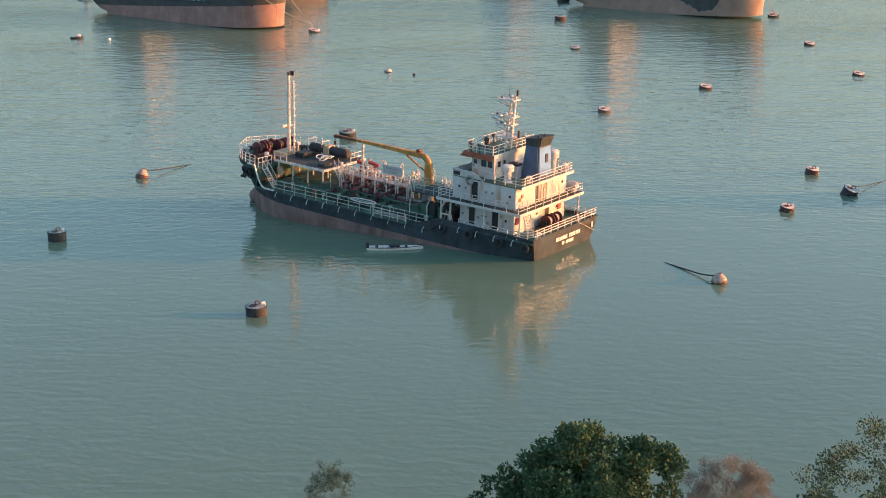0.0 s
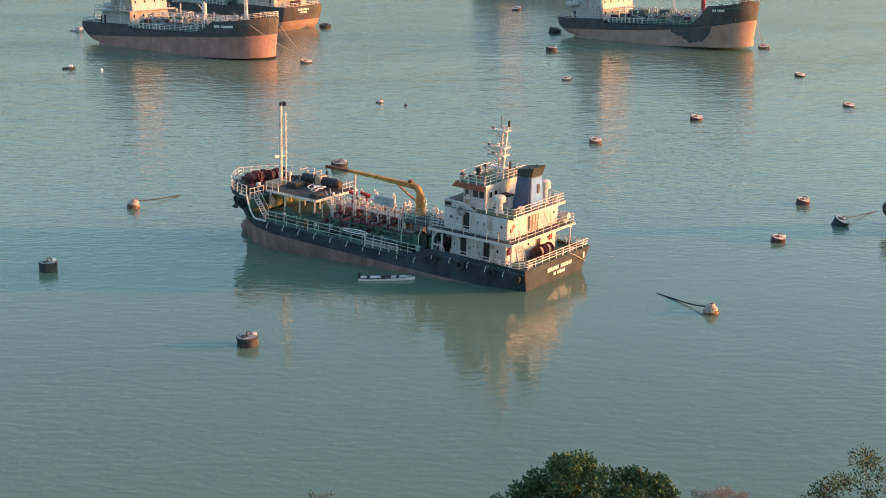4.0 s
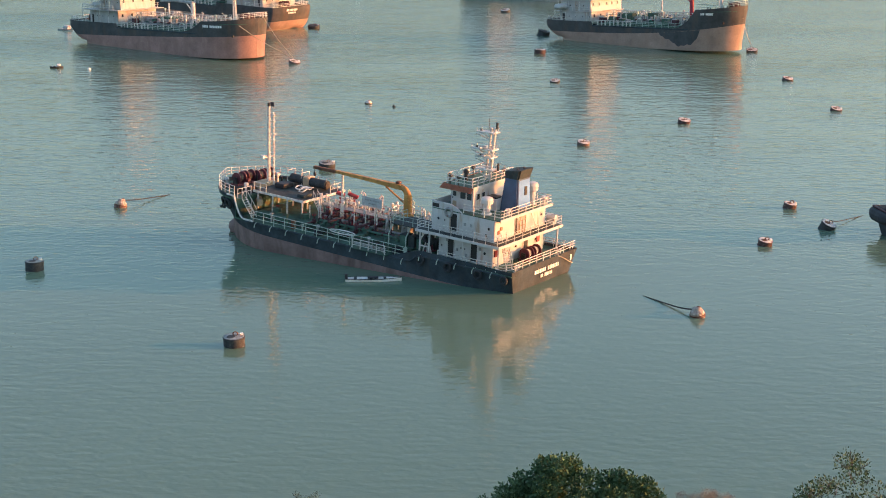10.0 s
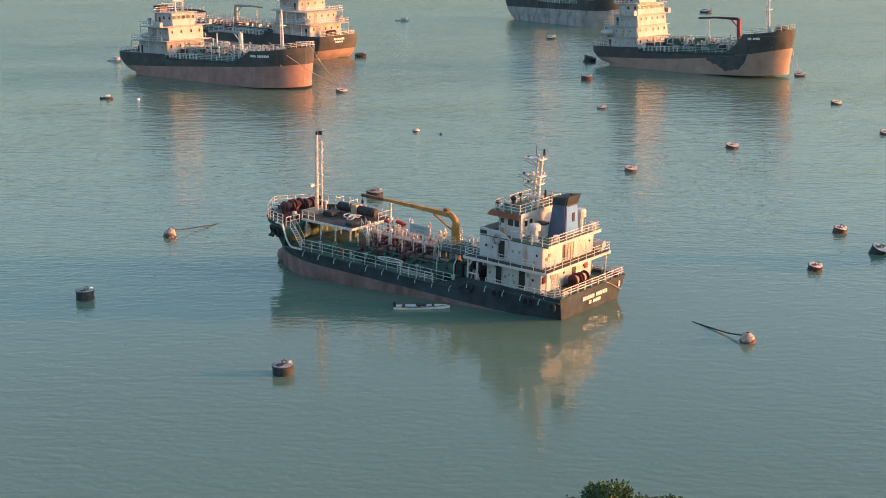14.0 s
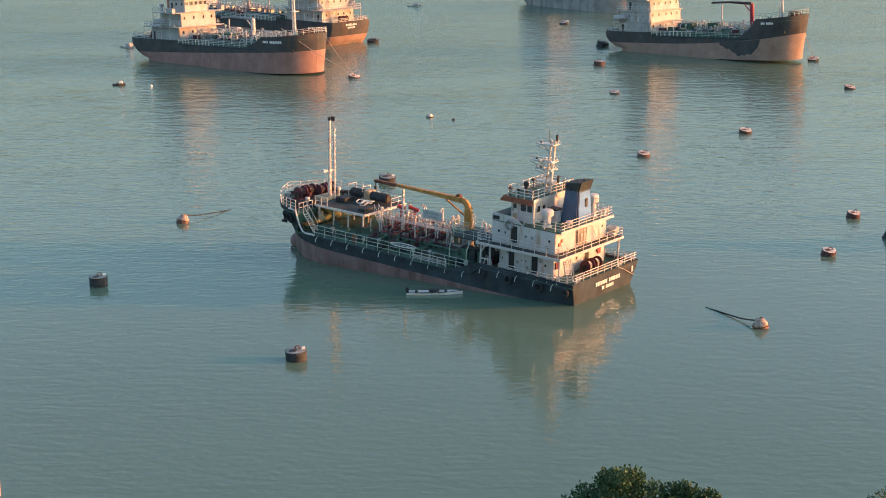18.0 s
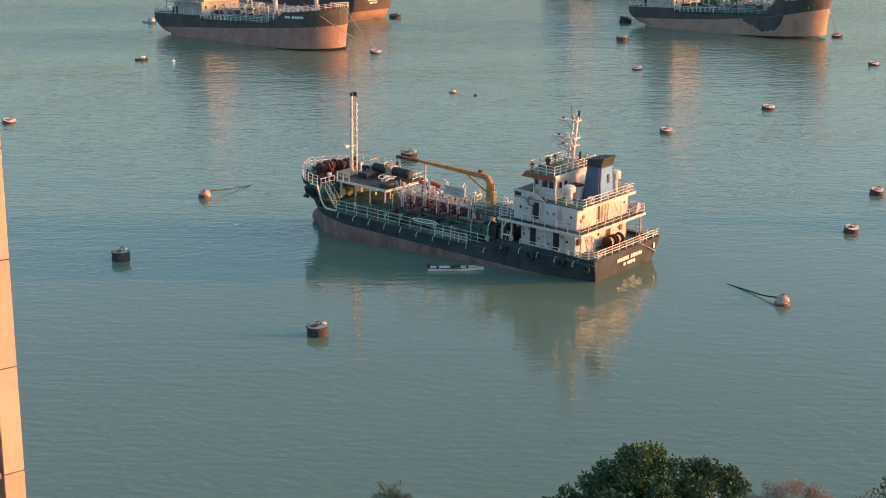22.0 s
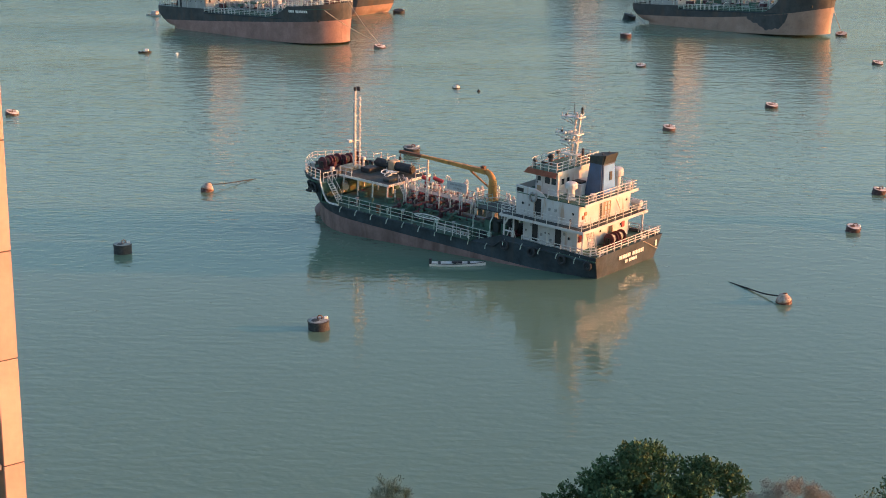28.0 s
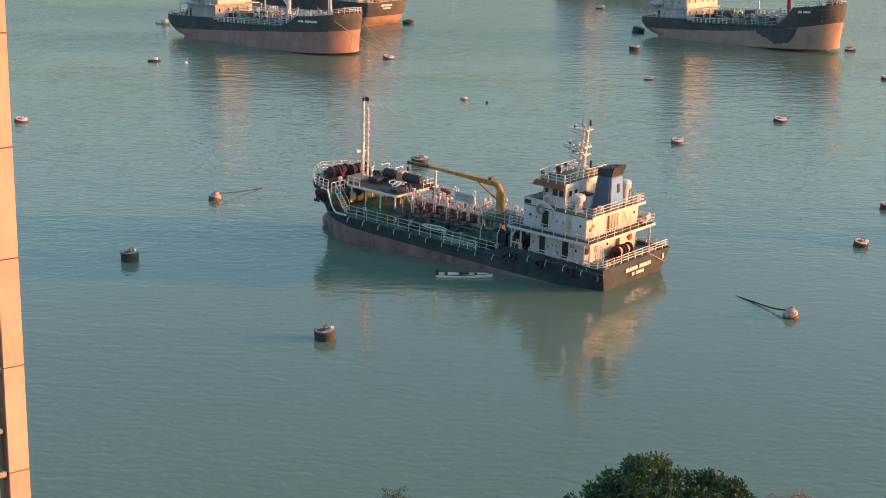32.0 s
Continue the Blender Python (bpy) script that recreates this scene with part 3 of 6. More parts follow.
    part("mast_flag", box(bm_new(), 37.75, 38.3, -0.22, -0.18, 12.75, 13.25, 0.01), M["dark_red"], mast, "small dark red flag")
    for x, y, h in ((39.6, 2.3, 1.0), (40.2, -3.4, 1.1), (43.7, 1.2, 0.7)):
        mushroom(ship, x, y, FC - 0.3, h, 0.2)
    part("deck_locker", box(bm_new(), 38.5, 39.4, 1.6, 2.6, FC - 0.3, FC + 0.45, 0.05), M["black"], ship)

    # forward platform on pillars, level with the forecastle
    PX0, PX1, PY0, PY1, PZ = 30.4, 37.9, -3.9, 2.9, 3.75
    pf = part("platform", box(bm_new(), PX0, PX1, PY0, PY1, PZ - 0.1, PZ, 0.01), M["deck_dark"], ship, "dark raised platform with a white edge")
    bm = bm_new()
    for a in ((PX0 - 0.07, PX1, PY1, PY1 + 0.07), (PX0 - 0.07, PX1, PY0 - 0.07, PY0), (PX0 - 0.07, PX0, PY0, PY1)):
        box(bm, *a, PZ - 0.2, PZ + 0.06)
    part("edge_beam", bm, M["rail_white"], pf)
    leg = finish("pillar", rod(bm_new(), (0, 0, 0), (0, 0, PZ - 1.8), 0.1, 8), M["rail_white"])
    for x in (30.7, 32.9, 35.1, 37.3):
        for y in (PY1 - 0.1, -0.5, PY0 + 0.1):
            piece("pillar", leg, pf, Matrix.Translation((x, y, 1.74)))
    railing(ship, [(PX1, PY0 + 0.1, PZ), (PX0 + 0.1, PY0 + 0.1, PZ), (PX0 + 0.1, -1.6, PZ)], 0.95, (0.5, 1.0), 1.2, 0.035)
    railing(ship, [(37.9, PY1 - 0.1, PZ), (36.0, PY1 - 0.1, PZ)], 0.95, (0.5, 1.0), 0.9, 0.035)
    railing(ship, [(38.3, 5.0, FC - 0.3), (38.3, 2.9, FC - 0.3)], 1.0, (0.5, 1.0), 0.7, 0.04)
    ladder(ship, (36.3, 4.4, 1.75 - 0.6), (37.9, 4.4, FC - 0.3), 0.7)
    ladder(ship, (29.2, 0.9, 1.75), (30.5, 0.9, PZ), 0.7, across=(0, 1, 0))
    # long black hose roller with its cream saddle and end hoops
    bm = bm_new()
    rod(bm, (31.7, -2.4, PZ + 0.62), (34.0, -2.4, PZ + 0.62), 0.52, 18)
    rod(bm, (34.9, -2.4, PZ + 0.62), (37.0, -2.4, PZ + 0.62), 0.52, 18)
    rl = part("hose_roller", bm, M["rubber"], ship, "long black rubber hose roller", smooth=False)
    part("saddle", box(bm_new(), 34.0, 34.9, -3.0, -1.8, PZ, PZ + 1.2, 0.1), M["tan"], rl)
    part("end_disc", rod(bm_new(), (31.55, -2.4, PZ + 0.62), (31.7, -2.4, PZ + 0.62), 0.4, 16), M["black"], rl)
    for x in (35.2, 37.3):
        part("hoop", tube(bm_new(), [(x, -3.3, PZ), (x, -3.3, PZ + 1.5), (x, -2.0, PZ + 1.5), (x, -2.0, PZ)], 0.06, 6), M["rail_white"], rl)
    bm = bm_new()
    for i in range(7):
        torus(bm, (33.4 + rnd.uniform(-0.5, 0.5), -0.6 + rnd.uniform(-0.5, 0.5), PZ + 0.1 + i * 0.05), (rnd.uniform(-0.3, 0.3), rnd.uniform(-0.3, 0.3), 1), rnd.uniform(0.3, 0.5), 0.06, 14, 5)
    part("rope_coil", bm, M["letters"], ship, "heap of white mooring rope")
    part("tank_box", box(bm_new(), 35.6, 37.0, -1.2, 0.5, PZ, PZ + 0.55, 0.08), M["black"], ship)
    part("tank_box", box(bm_new(), 31.2, 32.2, 0.6, 2.0, PZ, PZ + 0.35, 0.06), M["deck_dark"], ship)
    part("tan_drum", rod(bm_new(), (36.4, 3.4, 2.6), (37.7, 2.2, 2.6), 0.35, 12), M["tan"], ship)

    # pipework and manifold amidships
    for k, y in enumerate((-3.1, -2.4, -1.7, 1.5, 2.2, 3.0)):
        bm = bm_new()
        z = 2.05 + 0.12 * (k % 2)
        tube(bm, [(14.8, y, z), (29.8 - 0.4 * k, y, z), (30.2 - 0.4 * k, y, 1.75)], 0.13, 8)
        p = part("cargo_pipe", bm, M[("grey", "dark_red", "deck_green")[k % 3]], ship)
        bm = bm_new()
        for x in range(16, 29, 3):
            rod(bm, (x - 0.05, y, z), (x + 0.05, y, z), 0.2, 10)
        part("pipe_flange", bm, M["dark_red"], p)
    for i in range(7):
        x = 20.4 + i * 1.25
        mf = part("manifold", tube(bm_new(), [(x, -4.6, 2.7), (x, 4.4, 2.7)] if i % 3 == 1 else [(x, -2.6, 2.7), (x, 2.6, 2.7)], 0.14, 8), M["dark_red"], ship, "dark red cross pipe with valves")
        for y in (-1.6, 1.7):
            bm = box(bm_new(), x - 0.22, x + 0.22, y - 0.2, y + 0.2, 2.45, 3.0, 0.06)
            rod(bm, (x, y, 2.9), (x, y, 3.35), 0.05, 6)
            part("valve", bm, M["dark_red"], mf)
            part("handwheel", torus(bm_new(), (x, y, 3.35), (0, 0, 1), 0.24, 0.035, 12, 5), M["red"], mf)
        part("riser", rod(bm_new(), (x, 2.55, 1.7), (x, 2.55, 2.75), 0.12, 8), M["dark_red"], mf)
    for i in range(28):
        x = 19.4 + i * 0.4
        y = (-0.9, 1.5, 0.7, 2.1)[i % 4]
        h = rnd.uniform(1.5, 2.5)
        p = part("vent_pipe", rod(bm_new(), (x, y, 1.72), (x, y, 1.72 + h), 0.075, 8), M["rail_white"], ship)
        if i % 2 == 0:
            part("vent_head", lathe(bm_new(), [(0.1, 0), (0.18, 0.06), (0.18, 0.28), (0.06, 0.34)], 10, (x, y, 1.7 + h)), M["rail_white"], p)
    # white stanchions and small pipes on the starboard side of the tanks
    for i in range(26):
        x = 15.6 + i * 0.56
        y = (-3.3, -4.3, -2.2, -4.9)[i % 4]
        h = rnd.uniform(1.2, 2.4)
        p = part("air_pipe", tube(bm_new(), [(x, y, 1.2), (x, y, 1.7 + h), (x + 0.15, y, 1.85 + h), (x + 0.3, y, 1.7 + h), (x + 0.3, y, 1.5 + h)], 0.075, 6), M["rail_white" if i % 3 else "rail_green"], ship)
    part("derrick_post", rod(bm_new(), (27.5, -0.2, 1.7), (27.5, -0.2, 6.6), 0.14, 10), M["rail_white"], ship)
    bm = bm_new()
    rod(bm, (26.4, -0.9, 1.7), (26.4, -0.9, 4.1), 0.16, 10)
    rod(bm, (26.0, -1.1, 4.2), (27.0, -0.6, 4.6), 0.22, 10)
    part("foam_monitor", bm, M["red"], ship, "bright red fire monitor")
    bm = bm_new()
    rod(bm, (28.6, -1.2, 1.7), (28.6, -1.2, 3.9), 0.16, 10)
    rod(bm, (28.2, -1.4, 4.0), (29.0, -1.0, 4.3), 0.22, 10)
    part("foam_monitor", bm, M["red"], ship)
    # catwalk
    cw = part("catwalk", box(bm_new(), 14.4, 30.5, -0.75, 0.35, 2.95, 3.02, 0.01), M["grey"], ship, "narrow raised catwalk along the tanks")
    cleg = finish("catwalk_leg", rod(bm_new(), (0, 0, 0), (0, 0, 1.25), 0.07, 6), M["rail_white"])
    for i in range(10):
        for y in (-0.7, 0.3):
            piece("catwalk_leg", cleg, cw, Matrix.Translation((14.8 + i * 1.7, y, 1.72)))
    for y in (-0.72, 0.32):
        railing(ship, [(14.4, y, 3.02), (17.0, y, 3.02)], 0.95, (0.5, 1), 1.2, 0.035)
        railing(ship, [(19.9, y, 3.02), (30.3, y, 3.02)], 0.95, (0.5, 1), 1.3, 0.035)
    board = part("sign_board", box(bm_new(), 21.3, 24.1, 0.42, 0.48, 4.05, 5.05, 0.01), M["pale_board"], ship, "pale board with grey lettering")
    name_bars(board, ((23.7, 0.49, 4.65), (21.7, 0.49, 4.65), (0, 0, 1)), 9, 0.16, M["grey"])
    name_bars(board, ((23.2, 0.49, 4.3), (22.0, 0.49, 4.3), (0, 0, 1)), 5, 0.13, M["grey"])
    for x in (21.5, 23.9):
        part("board_post", rod(bm_new(), (x, 0.39, 3.0), (x, 0.39, 5.0), 0.05, 6), M["rail_white"], board)

    # working deck along the rails: fittings, drain pipes, hoses and drums
    for s in (1, -1):
        for i in range(9):
            x = 14.6 + i * 2.35
            y = (4.75 + 0.25 * ((i * 3) % 4) / 3) * s
            h = 0.5 + 0.35 * ((i * 5) % 3)
            v = part("air_vent", lathe(bm_new(), [(0.1, 0), (0.1, h), (0.2, h + 0.04), (0.2, h + 0.26), (0.06, h + 0.32)], 10, (x, y, MAIN - 0.02)), M[("rail_green", "deck_green", "grey")[i % 3]], ship)
            part("vent_flange", lathe(bm_new(), [(0.17, 0), (0.17, 0.06), (0.1, 0.07)], 10, (x, y, MAIN - 0.02)), M["deck_green"], v)
        part("deck_main", tube(bm_new(), [(14.2, 4.25 * s, MAIN + 0.3), (24.0, 4.25 * s, MAIN + 0.3), (24.4, 4.4 * s, MAIN + 0.3), (35.0, 4.4 * s, MAIN + 0.28)], 0.1, 8), M["dark_red"], ship, "dark red pipe along the deck edge")
    for x, y, r, n in ((15.4, 4.9, 0.5, 4), (26.4, 4.9, 0.42, 3), (28.3, -4.9, 0.45, 3)):
        bm = bm_new()
        for k in range(n):
            torus(bm, (x + 0.04 * k, y, MAIN + 0.1 + 0.17 * k), (0.05 * k, 0.03, 1), r - 0.03 * k, 0.085, 16, 6)
        part("hose_coil", bm, M["rubber"], ship, "coil of black hose on the deck", True)
    for i, (x, y) in enumerate(((16.6, 4.9), (17.3, 4.7), (17.0, -4.8), (30.1, 4.8))):
        dr = part("drum", lathe(bm_new(), [(0.28, 0), (0.28, 0.28), (0.3, 0.3), (0.28, 0.32), (0.28, 0.58), (0.3, 0.6), (0.28, 0.62), (0.28, 0.88), (0.26, 0.9)], 14, (x, y, MAIN - 0.02)), M[("deck_green", "dark_red", "grey", "rust")[i]], ship)
        part("drum_bung", rod(bm_new(), (x + 0.12, y, MAIN + 0.86), (x + 0.12, y, MAIN + 0.91), 0.04, 6), M["black"], dr)
    for i in range(6):
        x = 20.9 + i * 1.5
        bm = box(bm_new(), x - 0.16, x + 0.16, 3.2, 3.6, 1.74, 2.25, 0.05)
        rod(bm, (x, 3.4, 2.2), (x, 3.4, 2.7), 0.045, 6)
        rod(bm, (x, 3.1, 1.98), (x, 4.5, 1.98), 0.11, 8)
        gv = part("gate_valve", bm, M["dark_red" if i % 2 else "deck_green"], ship)
        part("handwheel", torus(bm_new(), (x, 3.4, 2.7), (0, 0.3, 1), 0.22, 0.03, 12, 5), M["red"], gv)
    # red hydrants against the white posts
    for x, y in ((21.0, 1.6), (24.3, 1.8), (27.2, 1.5), (29.4, 1.2)):
        hy = part("hydrant", lathe(bm_new(), [(0.12, 0), (0.12, 0.8), (0.2, 0.84), (0.2, 1.05), (0.1, 1.15)], 10, (x, y, 1.72)), M["red"], ship)
        part("hydrant_valve", torus(bm_new(), (x, y + 0.26, 2.55), (0, 1, 0), 0.13, 0.03, 10, 5), M["red"], hy)

    # crane on its pedestal
    cr = part("crane", lathe(bm_new(), [(0.66, 3.7), (0.66, 3.95), (0.48, 3.98), (0.46, 5.6), (0.42, 6.1)], 20, (18.1, 0, 0)), M["yellow"], ship, "yellow deck crane with its boom stowed forward")
    part("pedestal", lathe(bm_new(), [(0.75, 1.72), (0.75, 1.85), (0.64, 1.9), (0.64, 3.7)], 20, (18.1, 0, 0)), M["grey"], cr)
    bm = bm_new()
    arc = [(18.1 + 1.0 - 1.0 * math.cos(a), 0, 5.75 + 1.02 * math.sin(a)) for a in [i * math.pi / 16 for i in range(9)]]
    prev = None
    for i, (x, y, z) in enumerate(arc):
        r = 0.46 - 0.018 * i
        a = math.pi / 2 * i / 8
        ringv = [bm.verts.new((x + r * math.cos(q) * math.cos(a) * 0.95, r * 0.8 * math.sin(q), z - r * math.cos(q) * math.sin(a) * 0.95)) for q in [j * math.pi / 6 for j in range(12)]]
        if prev:
            for j in range(12):
                bm.faces.new((prev[j], prev[(j + 1) % 12], ringv[(j + 1) % 12], ringv[j]))
        prev = ringv
    bm.faces.new(prev)
    part("elbow", bm, M["yellow"], cr, smooth=True)
    bm = bm_new()
    vs = []
    for x, hw, z0, z1 in ((19.0, 0.27, 6.5, 7.04), (23.0, 0.22, 6.68, 7.08), (28.2, 0.19, 6.82, 7.11)):
        vs.append([bm.verts.new(p) for p in ((x, -hw, z0), (x, hw, z0), (x, hw, z1), (x, -hw, z1))])
    for a, b in zip(vs, vs[1:]):
        for j in range(4):
            bm.faces.new((a[j], a[(j + 1) % 4], b[(j + 1) % 4], b[j]))
    bm.faces.new(vs[0]), bm.faces.new(vs[-1])
    part("boom", bm, M["yellow"], cr)
    part("boom_extension", box(bm_new(), 28.2, 31.5, -0.2, 0.2, 6.78, 7.1, 0.04), M["rust"], cr, "brown rusty outer boom")
    bm = bm_new()
    rod(bm, (31.4, 0, 6.8), (31.4, 0, 6.3), 0.05, 6)
    box(bm, 31.25, 31.55, -0.1, 0.1, 5.95, 6.35, 0.04)
    part("hook_block", bm, M["black"], cr)
    part("luffing_cylinder", rod(bm_new(), (18.55, 0, 5.1), (21.2, 0, 6.5), 0.11, 8), M["yellow"], cr)
    bm = box(bm_new(), 19.2, 19.7, -0.25, 0.25, 7.1, 7.35, 0.05)
    part("valve_box", bm, M["rust"], cr)
    base = part("crane_platform", prism(bm_new(), [(18.1 + 1.9 * math.cos(a), 1.9 * math.sin(a)) for a in [i * math.pi / 4 + math.pi / 8 for i in range(8)]], 3.5, 3.58), M["deck_green"], ship, "green working platform round the crane")
    railing(ship, [(18.1 + 1.8 * math.cos(a), 1.8 * math.sin(a), 3.58) for a in [i * math.pi / 4 + math.pi / 8 for i in range(8)]], 0.95, (0.5, 1), 1.4, 0.035, closed=True)
    pleg = finish("platform_leg", rod(bm_new(), (0, 0, 0), (0, 0, 1.8), 0.08, 6), M["rail_white"])
    for x, y in ((16.9, 1.4), (19.3, 1.4), (16.9, -1.4), (19.3, -1.4)):
        piece("platform_leg", pleg, base, Matrix.Translation((x, y, 1.72)))
    # dark side gallery between the crane and the house, on bent legs
    gl = part("gallery", box(bm_new(), 12.6, 16.7, 1.2, 4.5, 4.15, 4.24, 0.01), M["deck_dark"], ship, "dark side gallery by the crane")
    for x in (14.2, 16.5):
        part("gallery_leg", tube(bm_new(), [(x, 5.1, MAIN), (x, 5.1, 3.2), (x, 4.4, 4.15)], 0.065, 6), M["rail_green"], gl)
        part("gallery_leg", rod(bm_new(), (x, 1.6, 1.72), (x, 1.6, 4.16), 0.065, 6), M["rail_green"], gl)
    railing(ship, [(16.6, 1.9, 4.24), (16.6, 4.4, 4.24), (12.9, 4.4, 4.24)], 0.9, (0.5, 1), 1.3, 0.028, M["rail_green"])
    for x in (13.5, 14.6, 15.7):
        lk = part("locker", box(bm_new(), x - 0.42, x + 0.42, 2.6, 3.7, 1.74, 2.75 + 0.15 * (x % 1), 0.05), M["deck_green" if x != 14.6 else "deck_dark"], ship)
        part("locker_lid", box(bm_new(), x - 0.45, x + 0.45, 2.56, 3.74, 2.76 + 0.15 * (x % 1), 2.84 + 0.15 * (x % 1), 0.02), M["deck_dark"], lk)

    # aft house, lower storey
    HY = 4.6
    lo = part("lower_house", box(bm_new(), 3.4, 10.3, -HY, HY, POOP - 0.02, 4.5, 0.04), M["white"], ship, "white lower deckhouse with doors and portholes")
    for s in (1, -1):
        y = HY * s
        door(lo, 9.6, POOP + 0.15, y, s)
        door(lo, 8.7, POOP + 0.15, y, s, True)
        door(lo, 5.75, POOP + 0.15, y, s, True, 0.8, 1.95)
        for x in (4.4, 6.9, 7.4):
            porthole(lo, x, 3.3, y, s, 0.19 if x < 5 else 0.12)
        for x, z in ((7.9, 2.9), (6.7, 2.5), (5.0, 3.5), (9.2, 3.7)):
            part("wall_box", box(bm_new(), x - 0.12, x + 0.12, min(y, y + 0.1 * s), max(y, y + 0.1 * s), z, z + 0.3, 0.01), M["grey"], lo)
    door(lo, -1.2, POOP + 0.15, 3.4, -1, True, 0.8, 1.85, "y")
    door(lo, 2.2, POOP + 0.15, 3.4, -1, False, 0.8, 1.85, "y")
    for y in (4.15, -3.4):
        p = wall_opening(lo, "fire_box", y, 3.05, 0.5, 0.65, 3.4, -1, M["red"], "red fire hose box", 0.15, "y")
    for y in (0.6, -3.0):
        porthole(lo, y, 3.4, 3.4, -1, 0.17, "y")
    # boat deck with overhang
    bd = part("boat_deck", box(bm_new(), 1.9, 12.4, -half, half, 4.5, 4.66, 0.02), M["deck_dark"], ship)
    bm = bm_new()
    for a in ((1.82, 12.48, half, half + 0.06), (1.82, 12.48, -half - 0.06, -half), (1.82, 1.9, -half, half), (12.4, 12.48, -half, half)):
        box(bm, *a, 4.4, 4.68)
    part("edge_beam", bm, M["white"], bd)
    dpost = finish("deck_post", rod(bm_new(), (0, 0, 0), (0, 0, 4.5 - POOP), 0.1, 8), M["white"])
    for x, y in ((12.1, half - 0.3), (12.1, -half + 0.3), (10.9, half - 0.3), (10.9, -half + 0.3), (2.2, half - 0.4), (2.2, -half + 0.4), (6.5, half - 0.2)):
        piece("deck_post", dpost, bd, Matrix.Translation((x, y, POOP)))
    for s in (1, -1):
        part("deck_brace", tube(bm_new(), [(12.1, (half - 0.3) * s, 3.4), (11.6, (half - 0.3) * s, 4.2), (10.9, (half - 0.3) * s, 4.45)], 0.09, 6), M["white"], bd)
        part("deck_rail", tube(bm_new(), [(12.1, (half - 0.3) * s, 2.9), (10.9, (half - 0.3) * s, 2.9)], 0.08, 6), M["white"], bd)
    railing(ship, [(12.3, half - 0.06, 4.66), (1.95, half - 0.06, 4.66), (1.95, -half + 0.06, 4.66), (12.3, -half + 0.06, 4.66), (12.3, half - 0.06, 4.66)], 0.95, (0.36, 0.68, 1.0), 1.45, 0.028)
    # rolled hoses and their white cradle under the front of the boat deck
    hs = part("hose_coil", torus(bm_new(), (11.5, half - 1.0, 3.5), (0.1, 1, 0), 0.55, 0.2, 18, 7), M["rubber"], ship, "coiled black hose in a white cradle", True)
    bm = bm_new()
    for x in (10.9, 11.5, 12.1):
        rod(bm, (x, half - 0.8, POOP), (11.5 + (x - 11.5) * 0.4, half - 0.8, 3.1), 0.06, 5)
    part("cradle", bm, M["rail_white"], hs)
    part("hose_drum", rod(bm_new(), (11.0, half - 2.2, 2.7), (11.9, half - 2.2, 2.7), 0.6, 14), M["rubber"], ship)
    # upper storey
    up = part("upper_house", box(bm_new(), 3.3, 11.3, -HY, HY, 4.64, 6.85, 0.04), M["white"], ship, "white upper deckhouse storey")
    for s in (1, -1):
        y = HY * s
        door(up, 8.45, 4.85, y, s, True, 0.85)
        door(up, 9.3, 4.85, y, s, False, 0.8)
        for x, z in ((10.4, 5.9), (4.0, 5.9), (4.3, 5.2)):
            porthole(up, x, z, y, s, 0.18)
        for x in (7.0, 6.2):
            part("wall_box", box(bm_new(), x - 0.13, x + 0.13, min(y, y + 0.1 * s), max(y, y + 0.1 * s), 5.7, 6.0, 0.01), M["grey"], up)
        # bulwark of the bridge wing, notched down towards the stern
        bm = bm_new()
        prof = [(11.3, 6.84), (11.3, 7.62), (8.9, 7.58), (8.1, 7.35), (7.35, 6.84)]
        a = [bm.verts.new((x, y - 0.06 * s, z)) for x, z in prof]
        b = [bm.verts.new((x, y + 0.004 * s, z)) for x, z in prof]
        bm.faces.new(a), bm.faces.new(b)
        for i in range(5):
            bm.faces.new((a[i], a[(i + 1) % 5], b[(i + 1) % 5], b[i]))
        bw = part("wing_bulwark", bm, M["white"], up)
        part("bulwark_cap", tube(bm_new(), [(x, y, z) for x, z in prof[1:]], 0.07, 6), M["white"], bw)
        wall_opening(up, "wing_port", 10.8, 7.02, 0.85, 0.4, y, s, M["black"], "dark opening in the bulwark")
        lb = part("lifebuoy", torus(bm_new(), (9.05, y + 0.14 * s, 6.75), (0, s, 0), 0.42, 0.13, 20, 8), M["grey"], up, "grey-white lifebuoy on the wall", smooth=True)
    part("wing_front", box(bm_new(), 11.24, 11.3, -HY, HY, 6.84, 7.62), M["white"], up)
    for y in (3.9, 3.5):
        wall_opening(up, "fire_box", y, 5.35 + (3.9 - y) * 0.8, 0.36, 0.36, 3.3, -1, M["orange"], "orange box", 0.1, "y")
    door(up, 0.85, 4.8, 3.3, -1, True, 0.42, 1.75, "y")
    bm = bm_new()
    for y in (0.3, -0.2, -0.7):
        rod(bm, (3.2, y, 4.7), (3.2, y - 0.1, 6.6), 0.05, 6)
    for z in (5.0, 5.5, 6.0, 6.4):
        rod(bm, (3.2, 0.4, z), (3.2, -0.8, z), 0.04, 5)
    part("hose_rack", bm, M["tan"], up)
    part("wall_stay", tube(bm_new(), [(3.1, -1.5, 6.7), (3.0, -2.6, 4.75)], 0.06, 6), M["rail_white"], up)
    porthole(up, -3.8, 5.9, 3.3, -1, 0.16, "y")
    # bridge deck
    dk = part("bridge_deck", box(bm_new(), 2.6, 11.24, -HY - 0.1, HY + 0.02, 6.85, 6.95, 0.01), M["deck_green"], ship)
    bm = bm_new()
    for a in ((2.5, 2.6, -HY - 0.2, HY + 0.06),):
        box(bm, *a, 6.78, 7.08)
    part("edge_beam", bm, M["white"], dk)
